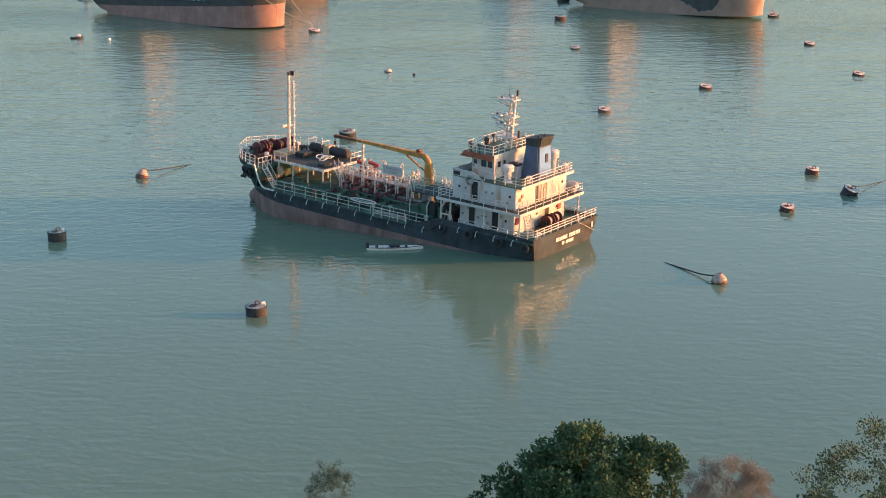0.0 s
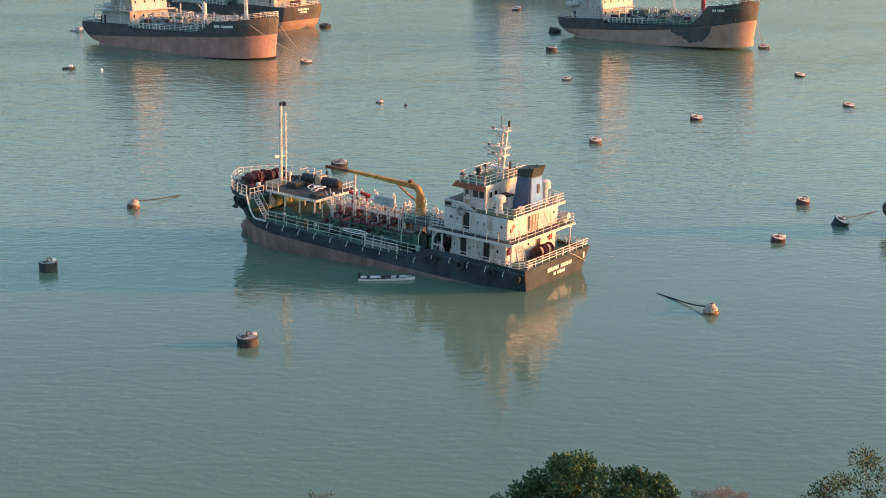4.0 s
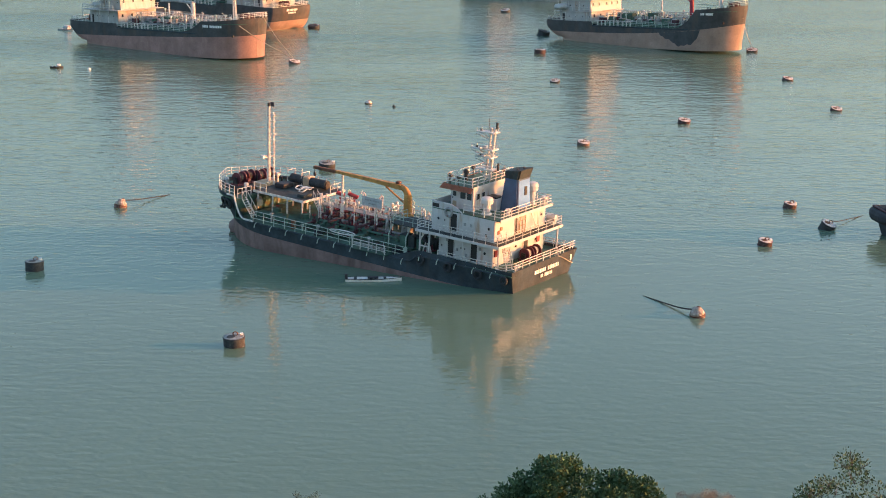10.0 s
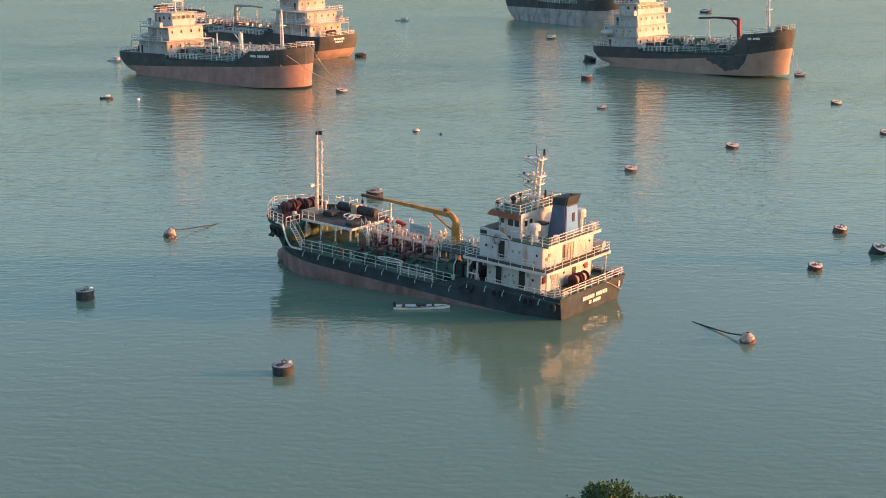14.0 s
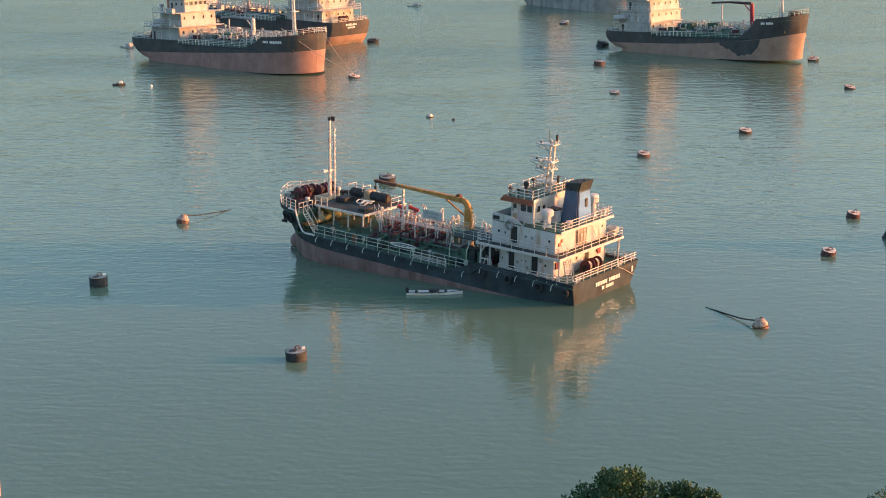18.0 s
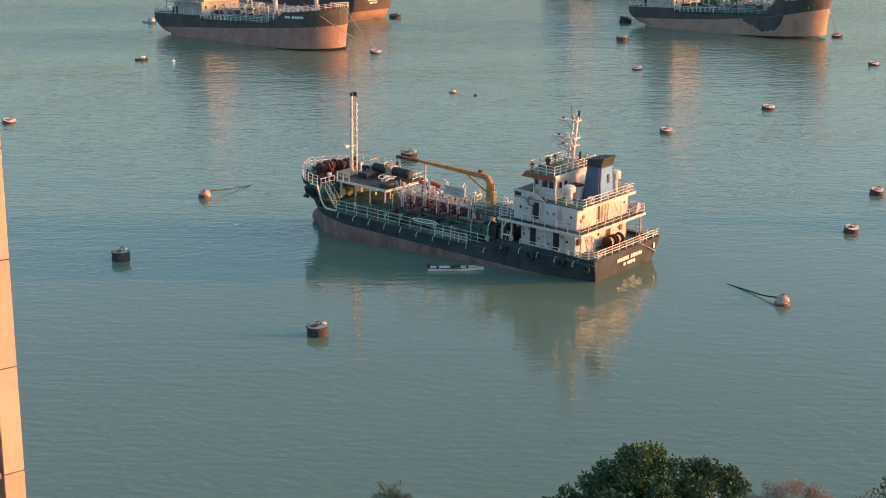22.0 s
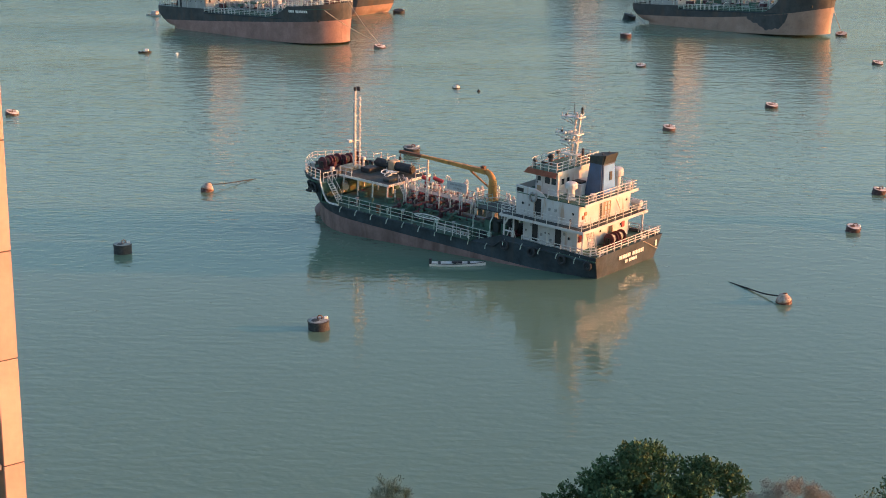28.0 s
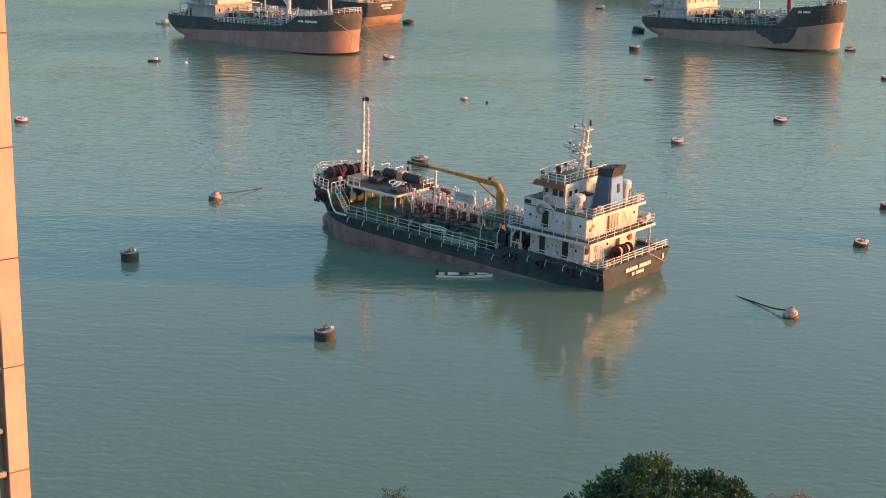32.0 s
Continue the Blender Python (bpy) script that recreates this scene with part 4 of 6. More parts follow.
    railing(ship, [(7.3, HY - 0.05, 6.95), (2.65, HY - 0.05, 6.95), (2.65, -HY + 0.0, 6.95), (7.3, -HY, 6.95)], 0.95, (0.36, 0.68, 1.0), 1.3, 0.04)
    # wheelhouse
    WX0, WX1, WY = 6.95, 10.3, 3.4
    wh = part("wheelhouse", prism(bm_new(), [(WX0, -WY), (WX1 - 0.5, -WY), (WX1, -WY + 0.9), (WX1, WY - 0.9), (WX1 - 0.5, WY), (WX0, WY)], 6.94, 9.25), M["white"], ship, "white wheelhouse with dark windows")
    for s in (1, -1):
        for x, w in ((7.45, 0.62), (8.25, 0.7)):
            window(wh, x, 8.05, w, 0.7, WY * s, s)
        door(wh, 9.3, 7.05, WY * s, s, False, 0.7, 1.75)
        wall_opening(wh, "tan_panel", 9.3, 7.1, 0.5, 0.6, WY * s + 0.035 * s, s, M["tan"])
        window(wh, 9.3, 8.2, 0.45, 0.5, WY * s + 0.032 * s, s)
    for i in range(5):
        window(wh, -2.0 + i, 8.05, 0.8, 0.75, WX1, 1, "y")
    for y in (2.6, 1.7):
        window(wh, y, 8.05, 0.5, 0.6, WX0, -1, "y")
    rf = part("wheelhouse_roof", box(bm_new(), WX0 - 0.15, 10.55, -3.7, 3.7, 9.25, 9.36, 0.01), M["deck_green"], ship)
    # orange eyebrow round the front and sides
    bm = bm_new()
    top = [(WX0 - 0.1, 3.74, 9.42), (10.6, 3.74, 9.42), (10.6, -3.74, 9.42), (WX0 - 0.1, -3.74, 9.42)]
    bot = [(WX0 - 0.1, 3.98, 8.9), (10.95, 3.95, 8.9), (10.95, -3.95, 8.9), (WX0 - 0.1, -3.98, 8.9)]
    for i in range(3):
        vs = [bm.verts.new(p) for p in (top[i], top[i + 1], bot[i + 1], bot[i])]
        f = bm.faces.new(vs)
    bmesh.ops.solidify(bm, geom=bm.faces[:], thickness=0.05)
    part("eyebrow", bm, M["orange"], rf, "faded orange fascia")
    part("aft_fascia", box(bm_new(), WX0 - 0.2, WX0 - 0.15, -3.7, 3.7, 9.1, 9.5), M["white"], rf)
    railing(ship, [(7.0, 3.6, 9.36), (10.2, 3.6, 9.36), (10.5, 2.8, 9.36), (10.5, -2.8, 9.36), (10.2, -3.6, 9.36), (7.0, -3.6, 9.36), (7.0, 3.6, 9.36)], 1.0, (0.36, 0.68, 1.0), 1.05, 0.04)
    cp = part("compass_stand", lathe(bm_new(), [(0.22, 0), (0.18, 0.7), (0.28, 0.75), (0.3, 1.0), (0.12, 1.2)], 12, (9.6, 1.2, 9.36)), M["black"], ship)
    for x, y in ((10.3, 3.1), (9.9, 3.4), (8.9, 3.4), (10.3, -1.0), (7.6, -1.4), (7.3, -2.2)):
        lamp = part("searchlight", rod(bm_new(), (x, y, 9.36), (x, y, 10.1), 0.05, 6), M["black"], ship)
        part("lamp_head", rod(bm_new(), (x - 0.15, y, 10.2), (x + 0.15, y, 10.2), 0.17, 10), M["black"], lamp)
    # radar mast
    ms = part("mast", rod(bm_new(), (7.75, -0.4, 9.3), (7.2, -0.4, 15.0), 0.2, 8, 0.15), M["rail_white"], ship, "white radar mast with three yards")
    part("mast_leg", rod(bm_new(), (8.35, -0.4, 9.3), (7.7, -0.4, 14.9), 0.13, 8), M["rail_white"], ms)
    mr = finish("rung", rod(bm_new(), (0, 0, 0), (0.62, 0, 0), 0.04, 5), M["rail_white"])
    for i in range(11):
        piece("rung", mr, ms, Matrix.Translation((7.72 - 0.048 * i, -0.4, 9.7 + i * 0.5)))
    for z, x0, x1, t in ((14.4, 7.0, 9.4, 0.1), (12.6, 7.1, 10.0, 0.1), (11.8, 7.2, 9.4, 0.08), (10.5, 7.0, 9.4, 0.08)):
        bm = bm_new()
        plate(bm, [(x0, -1.0, z), (x1, -0.85, z - 0.1), (x1, 0.05, z - 0.1), (x0, 0.2, z)], 0.12)
        for yy in (-0.95, 0.1):
            rod(bm, (x1 - 0.1, yy, z - 0.2), (7.7, -0.4, z - 0.8), 0.06, 5)
            rod(bm, (x0 + 0.1, yy, z + 0.45), (x1 - 0.1, yy * 0.9, z + 0.35), 0.035, 5)
            for xx in (x0 + 0.2, x1 - 0.2):
                rod(bm, (xx, yy * 0.95, z - 0.05), (xx, yy * 0.95, z + 0.42), 0.035, 5)
        part("yard", bm, M["rail_white"], ms)
    for x, z, h in ((9.0, 14.2, 0.35), (7.0, 14.9, 0.6), (9.5, 12.45, 0.35), (8.95, 11.7, 0.3), (6.7, 10.6, 0.7)):
        part("navigation_light", lathe(bm_new(), [(0.13, 0), (0.13, h), (0.06, h + 0.06)], 10, (x, -0.4, z)), M["black"], ms)
    rdr = part("radar", box(bm_new(), 8.3, 8.5, -1.5, 0.7, 12.75, 12.95, 0.03), M["white"], ms)
    part("radar_scanner", box(bm_new(), 8.0, 8.15, -1.2, 0.4, 11.95, 12.1, 0.03), M["white"], ms)
    part("whip_aerial", rod(bm_new(), (8.0, -0.4, 14.7), (8.0, -0.4, 15.9), 0.035, 5), M["black"], ms)

    # funnel: dark blue sides, paler aft plate, black cap
    bm = bm_new()
    lo_ = [(3.2, 1.0), (5.35, 1.0), (5.35, -1.7), (3.2, -1.7)]
    hi_ = [(3.35, 0.75), (5.0, 0.75), (5.0, -1.5), (3.35, -1.5)]
    a = [bm.verts.new((x, y, 6.94)) for x, y in lo_]
    b = [bm.verts.new((x, y, 10.5)) for x, y in hi_]
    for i in range(4):
        bm.faces.new((a[i], a[(i + 1) % 4], b[(i + 1) % 4], b[i]))
    bm.faces.new(b)
    bmesh.ops.bevel(bm, geom=[e for e in bm.edges if abs(e.verts[0].co.z - e.verts[1].co.z) > 1], offset=0.12, segments=2, affect="EDGES")
    fn = part("funnel", bm, M["blue"], ship, "dark blue funnel with a black cap")
    bm = bm_new()
    plate(bm, [(3.19, 0.72, 7.3), (3.19, -1.45, 7.3), (3.31, -1.3, 10.2), (3.31, 0.55, 10.2)], 0.03)
    part("aft_plate", bm, M["pale_blue"], fn, "pale blue aft plate")
    part("louvre", box(bm_new(), 3.16, 3.24, -0.75, -0.35, 8.6, 9.5), M["black"], fn)
    bm = bm_new()
    a = [bm.verts.new((x, y, 10.35)) for x, y in ((3.3, 0.78), (5.04, 0.78), (5.04, -1.52), (3.3, -1.52))]
    b = [bm.verts.new((x, y, 11.05 + (0.3 if x < 4 else 0.0))) for x, y in ((3.0, 0.85), (5.0, 0.85), (5.0, -1.62), (3.0, -1.62))]
    for i in range(4):
        bm.faces.new((a[i], a[(i + 1) % 4], b[(i + 1) % 4], b[i]))
    bm.faces.new(a[::-1]), bm.faces.new(b)
    bmesh.ops.bevel(bm, geom=[e for e in bm.edges if abs(e.verts[0].co.z - e.verts[1].co.z) > 0.5], offset=0.14, segments=2, affect="EDGES")
    part("cap", bm, M["deck_dark"], fn, "soot-black funnel cap")
    for y in (-0.9, 0.2):
        part("exhaust_pipe", rod(bm_new(), (4.0, y, 10.9), (3.7, y, 11.35), 0.14, 8), M["black"], fn)
    part("casing", box(bm_new(), 5.3, 6.95, -2.2, 1.6, 6.94, 8.1, 0.05), M["white"], ship)
    part("casing_hatch", box(bm_new(), 5.5, 6.7, 0.4, 1.4, 8.1, 8.3, 0.05), M["black"], ship)
    mushroom(ship, 5.3, 3.3, 6.95, 1.75, 0.48)
    mushroom(ship, 4.2, -3.2, 6.95, 2.3, 0.5)
    mushroom(ship, 3.2, -4.0, 6.95, 0.9, 0.25)
    mushroom(ship, 3.4, 2.2, 6.95, 0.7, 0.22)
    raft = part("raft_canister", rod(bm_new(), (2.3, -5.2, 5.35), (3.4, -5.2, 5.35), 0.36, 14), M["white"], ship, "white life raft canister")
    part("raft_cradle", box(bm_new(), 2.5, 3.2, -5.45, -4.95, 4.66, 5.05), M["rail_white"], raft)

    # poop: rail, winch, stair, bollards, transom marks
    railing(ship, [(9.6, E(9.6) - 0.1, POOP), (5, E(5) - 0.1, POOP), (1.2, E(1.2) - 0.1, POOP + 0.1), (0.1, E(0.3) - 0.3, 2.42), (0.1, 0, 2.42), (0.1, -E(0.3) + 0.3, 2.42), (1.2, -E(1.2) + 0.1, POOP + 0.1), (5, -E(5) + 0.1, POOP), (9.6, -E(9.6) + 0.1, POOP)],
            0.85, (0.36, 0.68, 1.0), 1.25, 0.042)
    part("taffrail_plate", box(bm_new(), 0.03, 0.1, -5.2, 5.2, POOP - 0.1, 2.44), M["hull_black"], ship)
    winch(ship, 2.3, -0.6, POOP, 0.88, coil="pale_rope")
    winch(ship, 11.75, 3.4, POOP, 0.72)
    part("hose_pile", torus(torus(torus(bm_new(), (11.3, -3.4, POOP + 0.15), (0, 0, 1), 0.7, 0.14), (11.3, -3.4, POOP + 0.4), (0.1, 0, 1), 0.66, 0.14), (11.2, -3.3, POOP + 0.64), (0, 0.1, 1), 0.62, 0.14), M["rubber"], ship, smooth=True)
    ladder(ship, (1.5, 4.2, POOP), (3.1, 3.3, 4.55), 0.6, across=(0.45, 0.9, 0))
    for y in (4.0, -3.6):
        bollard(ship, 0.75, y, POOP, math.pi / 2, 0.9, M["rail_white"])
    name_bars(ship, ((-0.02, 1.9, 1.3), (-0.02, -2.6, 1.3), (0, 0, 1)), 15, 0.40, M["letters"], words=(7,))
    name_bars(ship, ((-0.02, 0.75, 0.75), (-0.02, -1.4, 0.75), (0, 0, 1)), 9, 0.34, M["letters"], words=(2,))
    bm = bm_new()
    tube(bm, [(0.05, -2.2, 2.45), (-0.06, -3.4, 1.9), (-0.1, -4.6, 1.25), (0.0, -5.3, 0.95)], 0.04, 5)
    part("mooring_line", bm, M["pale_rope"], ship)
    part("draft_mark", box(bm_new(), -0.03, 0.02, -5.0, -4.75, 1.35, 1.95), M["letters"], ship)
    rake_forward(ship, 0.028, 2.5)
    return ship, st


def swung(d):
    """The tanker on its moorings, light and trimmed by the stern, turned by d degrees."""
    return Matrix.Translation((11.703, 163.918, 0.0)) @ pose(0, 0, 0, 0, 0, 145.5 + d) @ pose(0, 0, 0, 0, -3.5, 0) @ pose(0, 0, 0, -0.6, 0, 0)


# short and beamy: the plan's lengths and breadths
SHIP_POSE = swung(0.0) @ Matrix.Diagonal((0.957, 1.08, 1.0, 1.0))
tanker, ST = main_tanker()


def far_hull(parent, L, half, fc_x, poop_x, decks, paint, look_):
    """Hull with a rounded counter stern and a bluff, nearly round bow; half_at(x, z) gives its half-breadth."""
    main_z, fc_z, poop_z = decks
    ramp = look_.get("ramp", 2.5)
    upper, lower, zl0, zl1 = paint
    over, rake, ent, sq = look_.get("counter", 5.0), look_.get("stem", 1.2), look_.get("entrance", 8.5), look_.get("transom", 0.7)

    def ends(z):
        q = min(1.0, max(0.0, (poop_z - 1.3 - z) / (poop_z - 1.6)))
        return over * (1 - math.sqrt(max(0.0, 1 - q * q))) * 0.6 + over * 0.4 * q, L - rake * min(1.0, max(0.0, 1 - z / fc_z))

    def half_at(x, z):
        xa, xf = ends(z)
        t = min(1.0, max(0.0, (x - xa) / look_.get("run", 6.0)))
        b = half * (sq + (1 - sq) * math.sqrt(max(0.0, 1 - (1 - t) ** 2)))
        u = min(1.0, max(0.0, (xf - x) / (ent + 0.3 * (fc_z - z))))
        return max(0.02, b * (1 - (1 - u) ** 2.3) ** 0.55)

    def top_at(x):
        if x <= poop_x:
            return poop_z
        q = min(1.0, max(0.0, (x - fc_x + ramp) / ramp))
        return main_z + (fc_z - main_z) * q * q + 0.7 * max(0.0, (x - fc_x) / (L - fc_x)) ** 1.5

    S = sorted({0.0, 0.004, 0.012, 0.025, 0.045, 0.07, *[0.1 + 0.05 * i for i in range(15)], poop_x / L, poop_x / L + 0.004, *[(fc_x - ramp + ramp / 6 * i) / L for i in range(7)],
                *[1 - 0.2 * (1 - i / 14) ** 1.8 for i in range(15)]})
    for name, material, lo in (("hull_topside", upper, False), ("hull_bottom", lower, True)):
        bm = bm_new()
        for side in (1, -1):
            V = []
            for q in S:
                zl = zl0 + (zl1 - zl0) * q ** look_.get("sweep", 1.0)
                za, zb = (-1.2, zl) if lo else (zl, top_at(q * L))
                row = []
                for j in range(9):
                    z = za + (zb - za) * j / 8
                    xa, xf = ends(z)
                    x = xa + (xf - xa) * q
                    row.append(bm.verts.new((x, half_at(x, z) * side, z)))
                V.append(row)
            for i in range(len(V) - 1):
                for j in range(8):
                    bm.faces.new((V[i][j], V[i + 1][j], V[i + 1][j + 1], V[i][j + 1]))
            if side == 1:
                first = V[0]
            else:
                for j in range(8):
                    bm.faces.new((first[j], first[j + 1], V[0][j + 1], V[0][j]))
        bmesh.ops.remove_doubles(bm, verts=bm.verts, dist=0.02)
        part(name, bm, material, parent, smooth=True)
    return [(q * L, [(half_at(q * L, top_at(q * L)), top_at(q * L))]) for q in S], half_at


def far_tanker(m, L, half, paint, look_, label, seed=0):
    """A tanker seen from afar: hull, tiered aft house with windows, deck pipes, catwalk, crane, masts and rails."""
    ship = thing("tanker_ship", m, label, "ship", "tankers at moorings")
    rnd = random.Random(seed)
    dk, fc = look_["deck"], look_["fc"]
    fcx, px = L - look_.get("fc_len", 8.5), look_.get("house_x", 14.0)
    st, half_at = far_hull(ship, L, half, fcx, px, (dk, fc, dk + 0.8), paint, look_)
    E = lambda x: edge_at(st, x)
    deck_part(ship, "main_deck", st, px - 0.2, fcx, dk - 0.05, M["deck_green"])
    deck_part(ship, "poop_deck", st, 0.2, px, dk + 0.45, M["deck_green"])
    deck_part(ship, "forecastle_deck", st, fcx - 0.2, L - 0.6, fc - 0.4, M["deck_green"])
    e = E(fcx) - 0.1
    part("forecastle_bulkhead", box(bm_new(), fcx - 0.25, fcx - 0.1, -e, e, dk - 0.1, fc - 0.5), M["white_old"], ship)
    part("trunk", box(bm_new(), px + 1, fcx - 1.5, -half * 0.7, half * 0.7, dk - 0.1, dk + 0.6), M["deck_green"], ship)
    rail = M[look_.get("rail", "rail_green")]
    for s in (1, -1):
        railing(ship, [(x, (E(x) - 0.1) * s, dk) for x in (px, L * 0.45, fcx - look_.get("ramp", 2.5) * 0.7)], 1.1, (0.36, 0.68, 1.0), 1.8, 0.05, rail)
        bm = bm_new()
        tube(bm, [(x, (E(x) + 0.04) * s, dk - 0.15) for x in (px, L * 0.45, fcx - 2)], 0.12, 5)
        part("rubbing_strake", bm, M["hull_black"], ship)
        # open bulwark frames by the house
        bm = bm_new()
        for k in range(9):
            x = px + 1.5 + k * 1.2
            box(bm, x - 0.09, x + 0.09, *sorted(((E(x) - 0.14) * s, (E(x) - 0.02) * s)), dk, dk + 1.05)
        box(bm, px + 1, px + 11.6, *sorted(((E(px + 5) - 0.16) * s, (E(px + 5) - 0.02) * s)), dk + 1.05, dk + 1.2)
        part("bulwark_frame", bm, M["rail_white"], ship)
    up = lambda x: fc + 0.7 * max(0.0, (x - fcx) / (L - fcx)) ** 1.5
    bow = [(x, E(x) - 0.1, up(x)) for x in (fcx + 0.2, fcx + 2.5, fcx + 4.5, L - 4, L - 2.4, L - 1.2)]
    bow = bow + [(L - 0.3, 0.3, up(L)), (L - 0.3, -0.3, up(L))] + [(x, -y, z) for x, y, z in reversed(bow)]
    railing(ship, bow, 1.1, (0.36, 0.68, 1.0), 1.3, 0.05, rail)
    pts = [(9, E(9) - 0.1, dk + 0.5), (3, E(3) - 0.1, dk + 0.5), (0.4, E(0.6) - 0.5, dk + 0.5)]
    railing(ship, pts + [(x, -y, z) for x, y, z in reversed(pts)], 1.1, (0.36, 0.68, 1.0), 1.5, 0.05)
    # tiered house
    z = dk + 0.4
    tiers = look_["tiers"]
    for i, (x0, x1, hw, h) in enumerate(tiers):
        last = i == look_.get("bridge", len(tiers) - 1)
        nm = "wheelhouse" if last else ("lower_house", "middle_house", "upper_house", "top_house")[min(i, 3)]
        # front leans back a little on the upper tiers
        lean = 0.0 if i == 0 else 0.25
        bm = bm_new()
        box(bm, x0, x1, -hw, hw, z, z + h, 0.06)
        for v in bm.verts:
            if v.co.x > x1 - 0.3 and v.co.z > z + h - 0.3:
                v.co.x -= lean
        t = part(nm, bm, M["white_old"], ship)
        n = int(hw * 2 / (1.25 if last else 2.2))
        for k in range(n):
            y = -hw + (k + 0.5) * 2 * hw / n + (0 if last else rnd.uniform(-0.3, 0.3))
            if last:
                window(t, y, z + h * 0.52, 0.8, 0.75, x1 - lean * 0.5 + 0.02, 1, "y")
                window(t, y, z + h * 0.52, 0.8, 0.75, x0, -1, "y")
            else:
                window(t, y, z + h * 0.5, 0.5, 0.7, x1 - lean * 0.5 + 0.02, 1, "y")
                window(t, y, z + h * 0.5, 0.5, 0.7, x0, -1, "y")
        for s in (1, -1):
            door(t, x0 + 1.2, z + 0.2, hw * s, s, i % 2 == 0)
            for x in np.arange(x0 + 2.8, x1 - 0.6, 2.0):
                (window(t, float(x), z + h * 0.5, 0.7, 0.7, hw * s, s) if last else porthole(t, float(x), z + h * 0.55, hw * s, s, 0.2))
        z += h
        nx = tiers[i + 1] if i + 1 < len(tiers) else None
        aft = 1.6 if i == 0 else 0.9
        fwd = look_.get("visor", 0.5) if i == 0 else 0.35
        wide = half - 0.2 if i < 2 else hw + 0.5
        part("house_deck", box(bm_new(), x0 - aft, x1 + fwd, -wide, wide, z - 0.06, z + 0.12, 0.03), M["white_old"], ship)
        # pillars carry the overhang of the boat deck
        if i < 2:
            for s in (1, -1):
                for x in np.arange(x0 - aft + 0.2, x1, 3.2):
                    part("deck_pillar", rod(bm_new(), (float(x), (wide - 0.15) * s, z - h), (float(x), (wide - 0.15) * s, z - 0.05), 0.07, 5), M["rail_white"], ship)
        o = 0.1
        railing(ship, [(x1 - 0.3, -wide + o, z + 0.12), (x0 - aft + o, -wide + o, z + 0.12), (x0 - aft + o, wide - o, z + 0.12), (x1 - 0.3, wide - o, z + 0.12)], 1.0, (0.5, 1.0), 1.7, 0.05)
        if i == look_.get("bridge", len(tiers) - 1) - 1:
            for s in (1, -1):
                wg = part("bridge_wing", box(bm_new(), x1 - 2.4, x1 + 0.2, *sorted((wide * s, (half + 0.7) * s)), z - 0.06, z + 0.1, 0.03), M["white_old"], ship)
                part("wing_bulwark", box(bm_new(), x1 - 2.3, x1 + 0.1, *sorted(((half + 0.6) * s, (half + 0.7) * s)), z + 0.1, z + 1.15, 0.02), M["white_old"], wg)
                part("wing_bulwark", box(bm_new(), x1 + 0.1, x1 + 0.2, *sorted((wide * s, (half + 0.7) * s)), z + 0.1, z + 1.15, 0.02), M["white_old"], wg)
        # stairs between the decks
        if nx:
            ladder(ship, (x0 - aft + 0.5, hw * 0.5, z - h), (x0 - 0.1, hw * 0.5, z + 0.1), 0.7, material=M["rail_white"])
        z += 0.1
    x0, x1, hw, _ = tiers[-1]
    mx = (x0 + x1) / 2
    ms = part("mast", rod(bm_new(), (mx, 0, z), (mx - 0.3, 0, z + 5.5), 0.22, 8, 0.12), M["rail_white"], ship)
    for k, zz in enumerate((2.2, 3.6, 4.8)):
        part("yard", box(bm_new(), mx - 0.3, mx + 1.0, -1.2 + 0.2 * k, 1.2 - 0.2 * k, z + zz, z + zz + 0.14), M["rail_white"], ms)
    part("radar_scanner", box(bm_new(), mx + 0.5, mx + 0.75, -1.2, 1.2, z + 2.5, z + 2.75), M["white"], ms)
    # funnel behind the wheelhouse
    fz = z - tiers[-1][3] - 0.1
    fx = tiers[-1][0] - 2.6
    fn = part("funnel", box(bm_new(), fx - 1.1, fx + 1.1, -1.2, 1.2, fz, fz + 4.0, 0.25), M[look_.get("funnel", "white")], ship)
    part("cap", box(bm_new(), fx - 1.2, fx + 1.2, -1.3, 1.3, fz + 3.6, fz + 4.4, 0.15), M["black"], fn)
    for k in range(3):
        mushroom(ship, fx - 1.6 + rnd.uniform(-0.3, 0.3), (-1) ** k * rnd.uniform(2, 3), fz, 1.6, 0.4)
    for s in (1, -1):
        boat = part("lifeboat", lathe(bm_new(), [(0.1, -2.0), (0.6, -1.5), (0.75, 0), (0.6, 1.5), (0.1, 2.0)], 12), M["white_old"], ship, m=Matrix.Translation((tiers[1][0] + 0.4, (tiers[1][2] + 0.6) * s, dk + 0.4 + tiers[0][3] + 1.1)) @ pose(0, 0, 0, 0, 90, 0))
        part("davit", tube(bm_new(), [(0.4, 0.9, 1.8), (0, 0.9, -1.8)], 0.08, 5), M["rail_white"], boat)
    # deck: pipes, catwalk, manifold, hatches, vent posts
    for k in range(7):
        y = half * (-0.6 + 0.2 * k)
        p = part("cargo_pipe", tube(bm_new(), [(px + 1.2, y, dk + 1.0), (fcx - 3 - (k % 3), y, dk + 1.0 + 0.1 * (k % 2))], 0.16, 6), M[("grey", "rail_green", "dark_red")[k % 3]], ship)
    cw = part("catwalk", box(bm_new(), px, fcx, -0.6, 0.6, dk + 2.0, dk + 2.1), M["grey"], ship)
    cl = finish("catwalk_leg", box(bm_new(), -0.1, 0.1, -0.6, 0.6, 0, 1.5), M["rail_white"])
    for x in np.arange(px + 1, fcx, 2.4):
        piece("catwalk_leg", cl, cw, Matrix.Translation((float(x), 0, dk + 0.5)))
